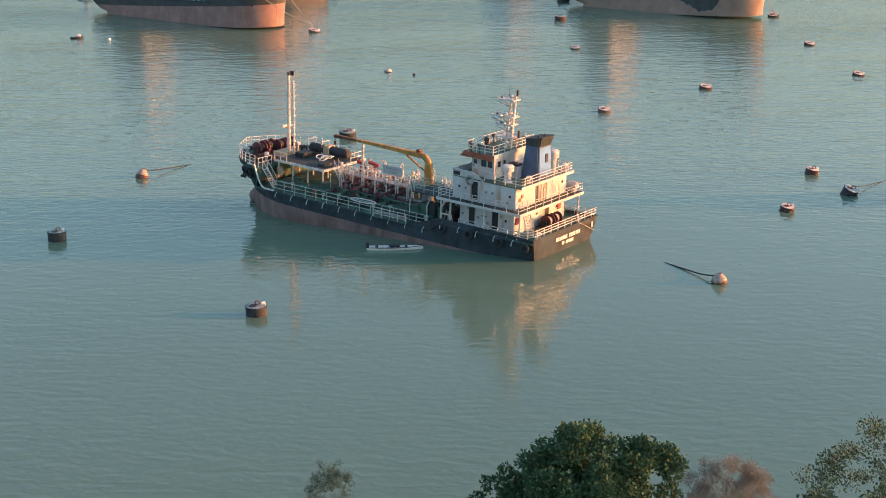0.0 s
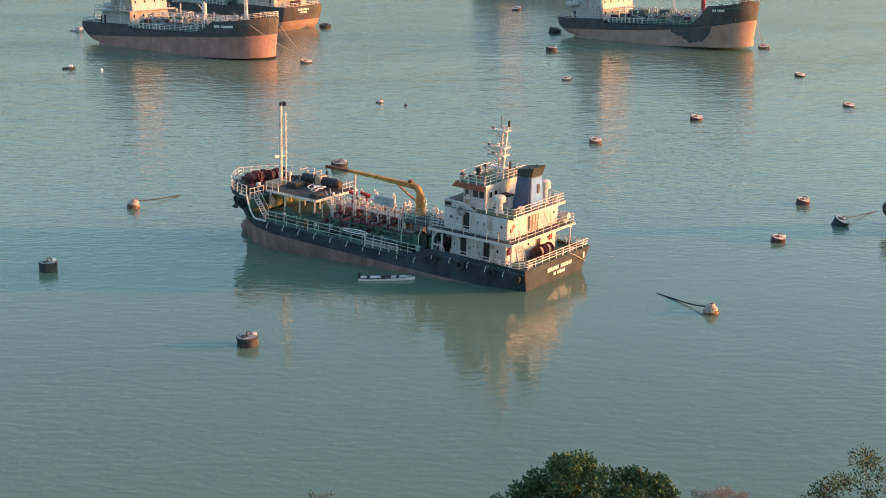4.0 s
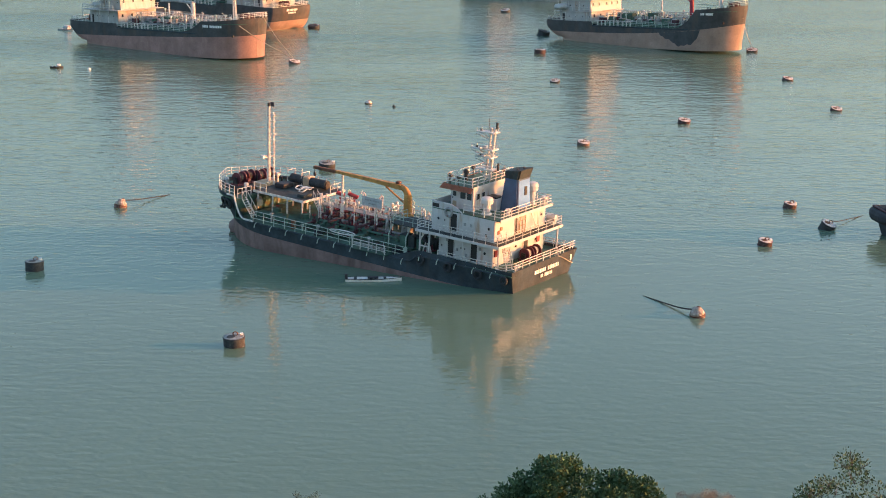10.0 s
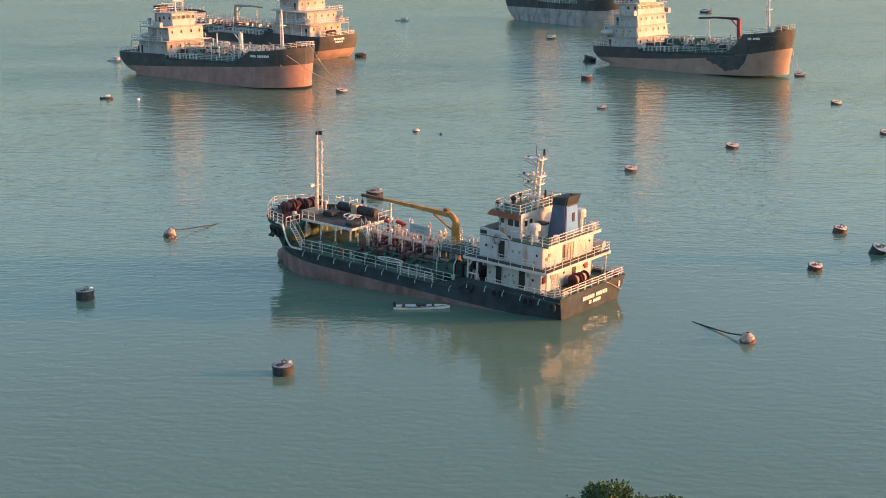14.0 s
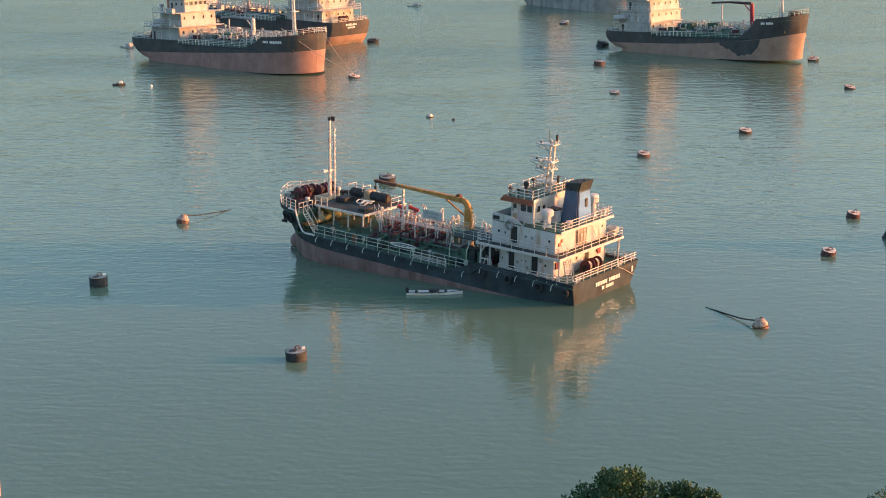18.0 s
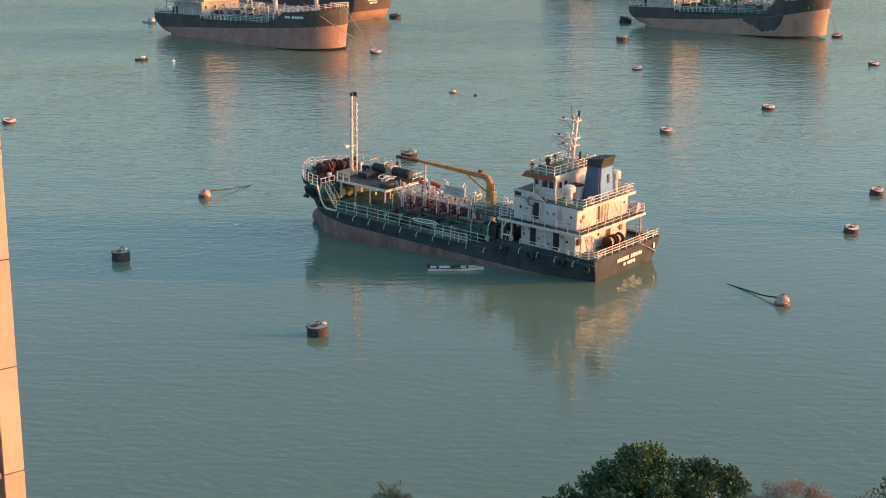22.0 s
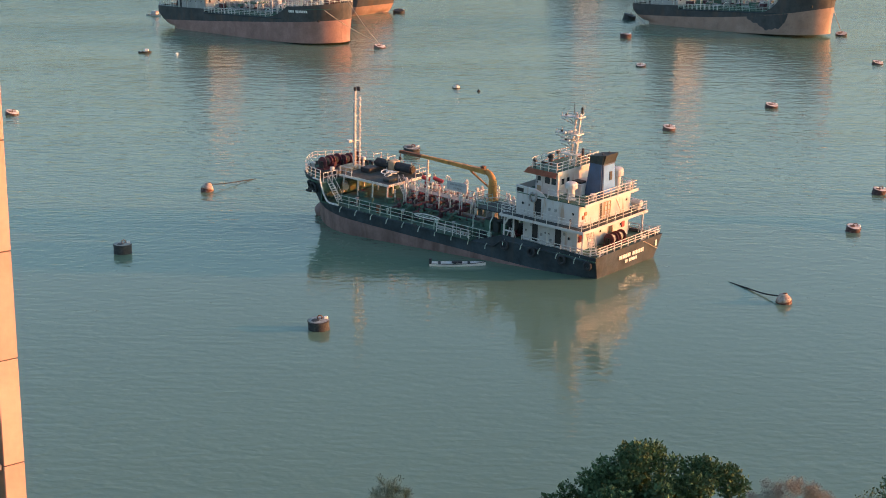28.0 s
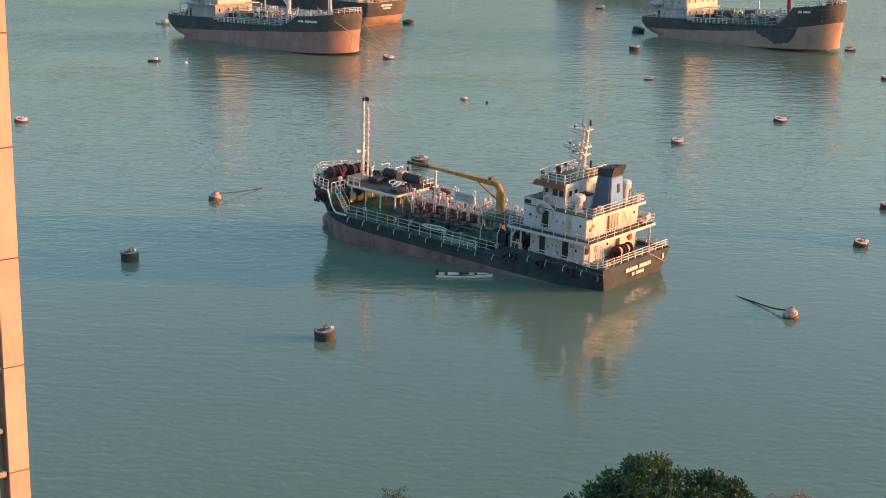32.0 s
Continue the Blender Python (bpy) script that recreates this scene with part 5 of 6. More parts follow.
    for s in (1, -1):
        railing(ship, [(px, 0.6 * s, dk + 2.1), (fcx, 0.6 * s, dk + 2.1)], 1.0, (0.5, 1.0), 2.2, 0.05, M["rail_white"])
    mid = (px + fcx) / 2
    for k in range(6):
        x = mid - 3 + k * 1.2
        mf = part("manifold", tube(bm_new(), [(x, -half * 0.8, dk + 1.5), (x, half * 0.8, dk + 1.5)], 0.17, 6), M["grey" if k % 2 else "dark_red"], ship)
        for s in (1, -1):
            part("valve", box(bm_new(), x - 0.25, x + 0.25, half * 0.6 * s - 0.25, half * 0.6 * s + 0.25, dk + 1.2, dk + 2.2, 0.05), M["grey"], mf)
    for k in range(look_.get("clutter", 24)):
        x = rnd.uniform(px + 1.5, fcx - 1)
        y = rnd.uniform(-half * 0.85, half * 0.7)
        h = rnd.uniform(1.0, 2.8)
        paint_ = M[("rail_white", rail.name, "grey", "rail_green")[k % 4]]
        if k % 3 == 0:
            # swan-neck pipe across the deck
            w = rnd.uniform(1.2, 3.0)
            v = part("loading_pipe", tube(bm_new(), [(x, y, dk + 0.5), (x, y, dk + h), (x + 0.15 * w, y + 0.15 * w, dk + h + 0.35), (x + 0.5 * w, y + 0.3 * w, dk + h + 0.3), (x + 0.6 * w, y + 0.35 * w, dk + 0.6)], 0.13, 6), paint_, ship)
        elif k % 3 == 1:
            v = part("vent_pipe", rod(bm_new(), (x, y, dk + 0.5), (x, y, dk + 0.5 + h), 0.12, 6), paint_, ship)
            part("vent_head", lathe(bm_new(), [(0.12, 0), (0.26, 0.06), (0.26, 0.36), (0.08, 0.45)], 8, (x, y, dk + 0.45 + h)), paint_, v)
        else:
            bm = bm_new()
            w, d = rnd.uniform(0.3, 0.9), rnd.uniform(0.3, 0.7)
            box(bm, x - w, x + w, y - d, y + d, dk + 0.5, dk + 0.5 + h * 0.55, 0.05)
            v = part("deck_box", bm, M[("deck_green", "grey", "dark_red")[k % 4 % 3]], ship)
            part("lid", box(bm_new(), x - w - 0.06, x + w + 0.06, y - d - 0.06, y + d + 0.06, dk + 0.5 + h * 0.55, dk + 0.58 + h * 0.55, 0.02), M["grey"], v)
    for k in range(8):
        x = px + 3 + k * (fcx - px - 5) / 7
        for s in (1, -1):
            part("tank_hatch", lathe(bm_new(), [(0.6, 0), (0.6, 0.6), (0.7, 0.62), (0.7, 0.72), (0.1, 0.8)], 12, (x, half * 0.42 * s, dk + 0.55)), M["deck_green"], ship)
    for x, y, w, h in look_.get("lockers", ()):
        part("deck_locker", box(bm_new(), x - w, x + w, y - w * 0.8, y + w * 0.8, dk + 0.5, dk + 0.5 + h, 0.05), M["deck_green"], ship)
    # crane
    c = look_.get("crane")
    if c:
        cx, col, reach, top = c
        cr = part("crane", rod(bm_new(), (cx, 0, dk + 0.5), (cx, 0, top), 0.5, 10), M[col], ship, {"crimson": "crimson", "rail_white": "white", "grey": "grey"}[col] + " deck crane")
        bm = bm_new()
        rod(bm, (cx, 0, top), (cx - reach * 0.55, 0, top + 0.25), 0.32, 8, 0.24)
        rod(bm, (cx - reach * 0.55, 0, top + 0.25), (cx - reach, 0, top + 0.05), 0.22, 8)
        part("boom", bm, M["dark_red" if col == "crimson" else "grey"], cr)
        part("luffing_cylinder", rod(bm_new(), (cx - 0.4, 0, top - 1.8), (cx - 2.2, 0, top - 0.05), 0.14, 6), M[col], cr)
        part("boom_rest", rod(bm_new(), (cx - reach * 0.75, 0, dk + 0.5), (cx - reach * 0.75, 0, top - 0.3), 0.16, 8), M["rail_white"], ship)
    # foremast and windlass
    fx = fcx + look_.get("mast_dx", 1.5)
    fm = part("foremast", rod(bm_new(), (fx, 0, fc - 0.4), (fx, 0, fc + 8.5), 0.34, 10, 0.18), M["rail_white"], ship)
    part("ladder_post", rod(bm_new(), (fx - 0.7, 0, fc - 0.4), (fx - 0.55, 0, fc + 7.5), 0.1, 6), M["rail_white"], fm)
    part("light_bracket", box(bm_new(), fx - 0.4, fx + 0.5, -0.9, 0.9, fc + 5.0, fc + 5.15), M["rail_white"], fm)
    winch(ship, fx + 2.6, 1.0, fc - 0.4, 1.1, "windlass")
    winch(ship, 2.6, 0, dk + 0.45, 1.0)
    for s in (1, -1):
        bollard(ship, fcx + 1, 2.6 * s, fc - 0.4)
        bm = bm_new()
        y = (E(L - 3.2) - 0.9) * s
        rod(bm, (L - 3.4, y, fc - 1.4), (L - 3.2, y + 0.15 * s, fc - 2.8), 0.14, 6)
        box(bm, L - 3.9, L - 2.6, y - 0.2, y + 0.25, fc - 3.2, fc - 2.7, 0.05)
        part("anchor", bm, M["black"], ship)
        # painted name on each bow, a bar for each letter, laid on the curved plating
        n, long = look_.get("letters", 9), look_.get("name_len", 2.8)
        bm = bm_new()
        for k in range(n):
            if k == n // 3:
                continue
            x0, x1, z0 = L - 4.6 - long + long * (k + 0.12) / n, L - 4.6 - long + long * (k + 0.88) / n, fc - 1.25
            vs = [bm.verts.new((x, (half_at(x, zz) + o) * s, zz)) for o in (0.03, -0.03) for x, zz in ((x0, z0), (x1, z0), (x1, z0 + 0.5), (x0, z0 + 0.5))]
            for f in ((0, 1, 2, 3), (7, 6, 5, 4), (0, 4, 5, 1), (1, 5, 6, 2), (2, 6, 7, 3), (3, 7, 4, 0)):
                bm.faces.new([vs[q] for q in f])
        part("name_lettering", bm, M["letters"], ship, "pale painted lettering")
    if "patch" in look_:
        # bare dark patch of scrubbed paint on the starboard bottom
        xa, xb = look_["patch"]
        bm = bm_new()
        cols = []
        for k in range(25):
            q = k / 24
            x = xa + (xb - xa) * q
            zt = paint[2] + (paint[3] - paint[2]) * (x / L) ** look_.get("sweep", 1.0) + 0.03
            zb = zt - (0.3 + 3.0 * max(0.0, math.sin(math.pi * q ** 1.5)) ** 0.7 + 0.2 * math.sin(q * 17) + 0.16 * math.sin(q * 41 + 1))
            cols.append([bm.verts.new((x, -half_at(x, zb + (zt - zb) * j / 5) - 0.02, zb + (zt - zb) * j / 5)) for j in range(6)])
        for c0, c1 in zip(cols, cols[1:]):
            for j in range(5):
                bm.faces.new((c0[j], c1[j], c1[j + 1], c0[j + 1]))
        part("bare_patch", bm, M["hull_hazed"], ship, "dark bare patch on the bottom paint")
    name_bars(ship, ((-0.06, 2.0, dk - 0.3), (-0.06, -2.0, dk - 0.3), (0, 0, 1)), 8, 0.5, M["letters"])
    name_bars(ship, ((-0.06, 1.4, dk - 0.95), (-0.06, -1.4, dk - 0.95), (0, 0, 1)), 6, 0.4, M["letters"])
    return ship


def at(x, y, heading, trim=0.0, z=0.0):
    return Matrix.Translation((x, y, z)) @ pose(0, 0, 0, 0, 0, heading) @ pose(0, 0, 0, 0, -trim, 0)


M["crimson"] = mat("crimson", (0.34, 0.03, 0.06), 0.6, vary=0.3, size=0.6)
M["white_old"] = mat("white_old", (0.44, 0.44, 0.43), 0.6, vary=0.18, size=2.0, stain=(0.33, 0.23, 0.16), stain_amt=0.2, streak=0.2)
# tan-bottomed tanker with a red crane, bow towards the open water
far_tanker(at(31.2, 404.0, -43, 2.2), 52.6, 6.4, (M["hull_hazed"], M["boot_tan"], 1.8, 4.6),
                    dict(deck=3.6, fc=8.0, fc_len=8.6, house_x=15.0, stem=1.3, tiers=((5.0, 14.4, 5.9, 2.5), (5.3, 14.4, 5.8, 2.5), (7.0, 14.2, 5.5, 2.5), (8.4, 14.0, 5.2, 2.5), (9.4, 13.0, 3.2, 2.0)), bridge=3,
                         crane=(38.6, "crimson", 11.0, 10.9), funnel="red", lockers=((21.5, -0.5, 2.1, 2.2), (25.0, 0.6, 1.2, 1.8), (29.0, -1.0, 1.2, 2.4)), mast_dx=2.6, patch=(34.2, 45.0), clutter=110, ramp=5.5, sweep=3.3),
                    "black tanker with a tan bottom, white house and red crane", 3)
# red-bottomed tanker
LP = at(-80.3, 390.3, -42, 1.6)
far_tanker(LP, 59.0, 6.8, (M["hull_hazed"], M["boot_orange"], 1.7, 3.6),
                    dict(deck=4.0, fc=6.5, fc_len=10.5, house_x=19.5, rail="rail_white", counter=6.0, ramp=7.0, sweep=1.4, stem=0.8, entrance=8.0, visor=1.4,
                         tiers=((8.0, 18.4, 5.4, 3.1), (11.0, 18.8, 4.9, 3.1), (12.4, 18.2, 3.3, 2.9)), crane=(38.0, "rail_white", 11.0, 9.6),
                         funnel="orange", letters=12, name_len=5.4, clutter=120, lockers=((30, 0, 2.2, 1.8), (40, 1, 1.6, 1.5)), mast_dx=3.4),
                    "black tanker with a bright red bottom and white house", 4)
# tanker behind it, stern towards the shore
far_tanker(at(-34.7, 413.3, 143.0, 1.2), 64.0, 7.3, (M["hull_hazed"], M["boot_tan"], 2.3, 3.0),
                     dict(deck=5.0, fc=8.0, fc_len=9.0, house_x=19.0, rail="rail_white", counter=2.2, transom=0.93, run=3.0,
                          tiers=((4.4, 16.5, 5.9, 3.0), (5.6, 16.5, 5.5, 2.9), (9.0, 15.5, 5.0, 2.7), (10.5, 15.0, 4.2, 2.6)),
                          crane=(36.0, "grey", 10.0, 11.0), funnel="white_old"),
                     "black tanker with white house, its stern towards the shore", 6)
# grey-bottomed tanker further out
M["boot_grey"] = mat("boot_grey", (0.34, 0.32, 0.31), 0.7, vary=0.3, size=4, stain=(0.14, 0.12, 0.12), stain_amt=0.4, streak=0.4)
far_tanker(at(13.5, 544.0, -56.0, 0.6), 52.0, 7.0, (M["hull_hazed"], M["boot_grey"], 4.0, 4.6),
                    dict(deck=6.2, fc=9.0, fc_len=10.0, house_x=20.0, tiers=((4.0, 17.0, 5.8, 2.8), (5.2, 17.0, 5.4, 2.8), (8.0, 16.5, 4.8, 2.7), (10.0, 16.0, 4.4, 2.6)),
                         funnel="blue"),
                    "large grey-bottomed tanker lying far out", 8)


# dark workboat at the edge of the bay
def workboat():
    b = thing("workboat", at(52.1, 186.6, 8, 0) @ Matrix.Diagonal((1.45, 1.45, 1.5, 1.0)), "dark-hulled workboat with a rubber bow fender, moored", "boat")
    bm = bm_new()
    st = []
    for x, w0, w1, z1 in ((0.0, 0.7, 1.5, 2.1), (0.8, 1.3, 2.0, 1.95), (2.5, 1.8, 2.3, 1.8), (6, 2.1, 2.4, 1.6), (12, 1.9, 2.3, 1.6)):
        st.append([(x + 0.75 * (1 - k), w * 0.98, z) for k, w, z in ((0, w0 * 0.7, -0.6), (0.4, w0, 0.1), (1, w1, z1))])
    for s in (1, -1):
        V = [[bm.verts.new((x, y * s, z)) for x, y, z in r] for r in st]
        for i in range(len(V) - 1):
            for j in range(2):
                bm.faces.new((V[i][j], V[i + 1][j], V[i + 1][j + 1], V[i][j + 1]))
    for end in (0, -1):
        a = [bm.verts.new(p) for p in st[end]]
        c = [bm.verts.new((p[0], -p[1], p[2])) for p in st[end]]
        for j in range(2):
            bm.faces.new((a[j], a[j + 1], c[j + 1], c[j]))
    bmesh.ops.remove_doubles(bm, verts=bm.verts, dist=0.01)
    part("hull", bm, M["hull_black"], b)
    part("deck", prism(bm_new(), [(0.1, 1.4), (0.8, 1.9), (2.5, 2.2), (6, 2.3), (12, 2.2), (12, -2.2), (6, -2.3), (2.5, -2.2), (0.8, -1.9), (0.1, -1.4)], 1.5, 1.58), M["dark_red"], b)
    part("bow_fender", tube(bm_new(), [(1.2, 2.1, 1.55), (0.2, 1.7, 1.55), (-0.1, 0.8, 1.55), (-0.1, -0.8, 1.55), (0.2, -1.7, 1.55), (1.2, -2.1, 1.55)], 0.48, 10), M["rubber"], b)
    part("bulwark_cap", tube(bm_new(), [(12, 2.3, 1.62), (6, 2.4, 1.62), (2.5, 2.3, 1.82), (0.8, 2.0, 1.97), (0, 1.5, 2.1), (0, -1.5, 2.1), (0.8, -2.0, 1.97), (2.5, -2.3, 1.82), (6, -2.4, 1.62), (12, -2.3, 1.62)], 0.09, 6), M["dark_red"], b)
    w = part("wheelhouse", box(bm_new(), 5.5, 8.5, -1.3, 1.3, 1.58, 3.9, 0.08), M["white"], b)
    for y in (-0.7, 0.1, 0.8):
        window(w, y, 2.9, 0.55, 0.6, 5.5, -1, "y")
    part("bitt", lathe(bm_new(), [(0.14, 0), (0.14, 0.7), (0.22, 0.72), (0.22, 0.85)], 10, (1.0, 0.7, 1.55)), M["red"], b)
    winch(b, 2.6, 0, 1.58, 0.6)


workboat()


# ---- mooring buoys ----
def drum_buoy(x, y, r, h, tilt, body, top, label, low=0.0):
    b = thing("mooring_buoy", Matrix.Translation((x, y, low)) @ pose(0, 0, 0, *tilt), label, "buoy", "mooring buoys")
    part("drum", lathe(bm_new(), [(r * 0.9, -h * 0.7), (r, -h * 0.62), (r, -0.1), (r * 1.03, -0.06), (r * 1.03, 0.04), (r, 0.08), (r, h * 0.62), (r * 1.04, h * 0.64), (r * 1.04, h * 0.71), (r, h * 0.73)], 28), M[body], b)
    part("top_plate", lathe(bm_new(), [(r * 0.97, h * 0.70), (r * 0.97, h * 0.735), (r * 0.55, h * 0.76), (0.05, h * 0.77)], 28), M[top], b)
    part("top_well", lathe(bm_new(), [(r * 0.4, h * 0.75), (r * 0.38, h * 0.775), (r * 0.2, h * 0.785), (0.04, h * 0.785)], 20, (-0.3 * r, -0.1 * r, 0)), M["rust" if top == "buoy_pale" else "buoy_dark"], b, "dark rusty well in the buoy's top")
    part("mooring_ring", torus(bm_new(), (0.15 * r, 0, h * 0.77 + 0.16), (0.3, 1, 0.1), 0.2, 0.05, 14, 6), M["rust"], b)
    part("shackle", box(bm_new(), r * 0.55, r * 0.9, -0.1, 0.1, h * 0.74, h * 0.74 + 0.22, 0.03), M["letters"], b)
    return b


def peg_buoy(x, y, r, h, tilt, label, turn=0.0, paint="buoy_crown", low="buoy_orange"):
    """Round-topped steel buoy, dark below and paler above."""
    b = thing("mooring_buoy", Matrix.Translation((x, y, 0)) @ pose(0, 0, 0, tilt[0], tilt[1], turn), label, "buoy", "mooring buoys")
    part("float", lathe(bm_new(), [(r * 0.5, -h * 0.6), (r * 0.95, -h * 0.2), (r * 1.02, 0.02), (r * 0.98, h * 0.2)], 24), M[low], b, smooth=True)
    part("crown", lathe(bm_new(), [(r * 0.98, h * 0.2), (r * 0.92, h * 0.42), (r * 0.78, h * 0.56), (r * 0.62, h * 0.60), (r * 0.56, h * 0.80), (r * 0.36, h * 0.86), (0.04, h * 0.87)], 24), M[paint], b, smooth=True)
    part("mooring_ring", torus(bm_new(), (0.22 * r, 0, h * 0.82 + 0.05), (0.2, 0.6, 1), 0.15, 0.045, 14, 6), M["rust"], b)
    part("waist_band", torus(bm_new(), (0, 0, h * 0.2), (0, 0, 1), r * 0.99, 0.05, 26, 6), M["rust"], b)
    return b


M["buoy_orange"] = mat("buoy_orange", (0.135, 0.075, 0.062), 0.75, vary=0.4, size=0.4, bump=0.02, stain=(0.30, 0.26, 0.24), stain_amt=0.35)
M["buoy_crown"] = mat("buoy_crown", (0.46, 0.385, 0.33), 0.75, vary=0.45, size=0.3, bump=0.02, stain=RUST, stain_amt=0.5)
M["buoy_dark"] = mat("buoy_dark", (0.030, 0.035, 0.040), 0.75, vary=0.4, size=0.5, bump=0.02, stain=(0.085, 0.085, 0.08), stain_amt=0.35)
M["buoy_grey"] = mat("buoy_grey", (0.26, 0.28, 0.27), 0.8, vary=0.5, size=0.5, bump=0.02, stain=(0.5, 0.48, 0.45), stain_amt=0.3)
M["buoy_red"] = mat("buoy_red", (0.072, 0.036, 0.035), 0.75, vary=0.4, size=0.4, bump=0.02, stain=(0.24, 0.20, 0.18), stain_amt=0.3)
M["buoy_pale"] = mat("buoy_pale", (0.66, 0.62, 0.57), 0.7, vary=0.25, size=0.5, stain=RUST, stain_amt=0.35)
drum_buoy(-17.3, 141.0, 0.95, 1.3, (4, -3, 20), "buoy_dark", "buoy_grey", "dark rusty drum buoy with a pale worn top", -0.05)
drum_buoy(-41.3, 168.0, 0.95, 1.4, (0, 0, 40), "buoy_dark", "buoy_grey", "dark weathered steel drum buoy on calm water", -0.05)
drum_buoy(37.8, 181.6, 0.8, 1.0, (12, 6, 10), "buoy_red", "buoy_pale", "red drum buoy with a pale top", -0.1)
drum_buoy(44.9, 202.0, 0.82, 1.05, (9, 8, 14), "buoy_red", "buoy_pale", "dull red drum buoy with a rust-streaked side", -0.1)
drum_buoy(23.1, 247.2, 0.94, 0.95, (12, 6, 8), "buoy_orange", "buoy_pale", "orange and white drum buoy far out", -0.1)
drum_buoy(41.7, 269.6, 1.02, 0.95, (12, 7, 10), "buoy_red", "buoy_pale", "low red drum buoy with a pale top", -0.12)
drum_buoy(-14.4, 226.6, 1.15, 1.35, (8, 2, 15), "buoy_dark", "buoy_grey", "dark drum buoy with a worn grey top", -0.1)
drum_buoy(24.1, 366.2, 1.25, 1.45, (2, 3, 12), "buoy_red", "buoy_pale", "rusty drum buoy astern of a tanker", -0.1)
drum_buoy(27.2, 404.5, 1.45, 1.9, (10, 14, 20), "buoy_dark", "buoy_dark", "big dark buoy against a tanker's stern", -0.2)
sq = drum_buoy(46.7, 190.2, 0.9, 1.45, (16, 20, 0), "buoy_dark", "buoy_pale", "dark tilted drum buoy with a mooring line", -0.2)
drum_buoy(-29.5, 417.0, 1.45, 1.4, (8, 0, 0), "buoy_dark", "buoy_dark", "dark buoy under a tanker's stern", -0.2)
peg_buoy(-38.2, 199.8, 0.78, 1.2, (-10, 12), "pale orange round-topped mooring buoy with a line")
peg_buoy(25.55, 151.6, 0.74, 1.1, (6, -8), "orange round-topped mooring buoy with a slack line")
LOW = "low round mooring buoy, rusty with a pale top"
low_spots = [(70.4, 284.6, 1.0, 0.75), (24.0, 318.8, 0.95, 0.75), (70.3, 324.5, 1.05, 0.8), (72.4, 372.8, 1.25, 1.0), (-28.6, 345.6, 1.2, 0.85), (20.8, 465.5, 1.3, 1.2), (-79.9, 256.8, 1.05, 0.8), (76.5, 560.0, 1.9, 1.5)]
for i, (x, y, r, h) in enumerate(low_spots):
    drum_buoy(x, y, r, h, (13, 5 + (-1) ** i * 4, (-1) ** i * 6 * i), "buoy_orange" if i in (4, 6) else "buoy_red" if i % 2 == 0 else "buoy_dark", "buoy_pale", LOW, -0.1)
FLOATING = peg_buoy(-11.0, 288.6, 0.66, 0.62, (4, 3), "small drifting buoy with a dark float and white top", 0.0, "buoy_pale", "buoy_dark")
for x, y, r in ((-6.4, 284.8, 0.3), (-68.9, 333.0, 0.38)):
    b = thing("float", Matrix.Translation((x, y, 0)), "small round white fishing float" if x < -20 else "small dark fishing float on the water", "float", "fishing floats")
    part("ball", lathe(bm_new(), [(0.05, -r), (r * 0.7, -r * 0.7), (r, 0), (r * 0.7, r * 0.7), (0.06, r)], 16), M["letters" if x < -20 else "rope"], b, smooth=True)
    part("eye", torus(bm_new(), (0, 0, r + 0.06), (0, 1, 0), 0.07, 0.02, 10, 5), M["rope"], b)


def rope(pts, r, label, material="rope"):
    bm = bm_new()
    P = [Vector(p) for p in pts]
    curve = []
    for i in range(len(P) - 1):
        for k in range(8):
            t = k / 8
            a = P[max(i - 1, 0)]
            b, c, d = P[i], P[i + 1], P[min(i + 2, len(P) - 1)]
            curve.append(0.5 * ((2 * b) + (c - a) * t + (2 * a - 5 * b + 4 * c - d) * t * t + (3 * b - a - 3 * c + d) * t ** 3))
    curve.append(P[-1])
    tube(bm, curve, r, 6)
    ob = part("mooring_rope", bm, M[material], None, label)
    return tagged(ob, category="rope")


rope([(-37.9, 200.1, 0.8), (-36.6, 202.2, 0.45), (-35.0, 204.9, 0.2), (-33.35, 207.7, -0.03)], 0.06, "dark mooring rope slack from a buoy to the water")
rope([(25.3, 152.0, 0.55), (24.1, 154.0, 0.22), (22.7, 156.6, 0.07), (21.3, 159.05, -0.03)], 0.075, "dark mooring rope trailing from an orange buoy")
rope([(47.2, 190.2, 1.0), (48.6, 192.4, 0.45), (50.8, 195.2, 0.15), (53.2, 198.0, -0.03)], 0.045, "thin mooring rope from a tilted buoy")
BUOY_L = Vector((-28.6, 345.9, 0.8))
for p, r in (((54.0, -5.6, 8.4), 0.09), ((58.2, 1.5, 8.2), 0.07)):
    a = LP @ Vector(p)
    rope([a, a * 0.5 + BUOY_L * 0.5 - Vector((0, 0, 0.6)), BUOY_L], r, "pale mooring rope from a tanker's bow to its buoy", "pale_rope")
rope([(69.8, 372.4, 8.2), (71.0, 372.6, 4.0), (72.4, 372.8, 0.9)], 0.07, "thin mooring rope hanging from a tanker's bow", "pale_rope")


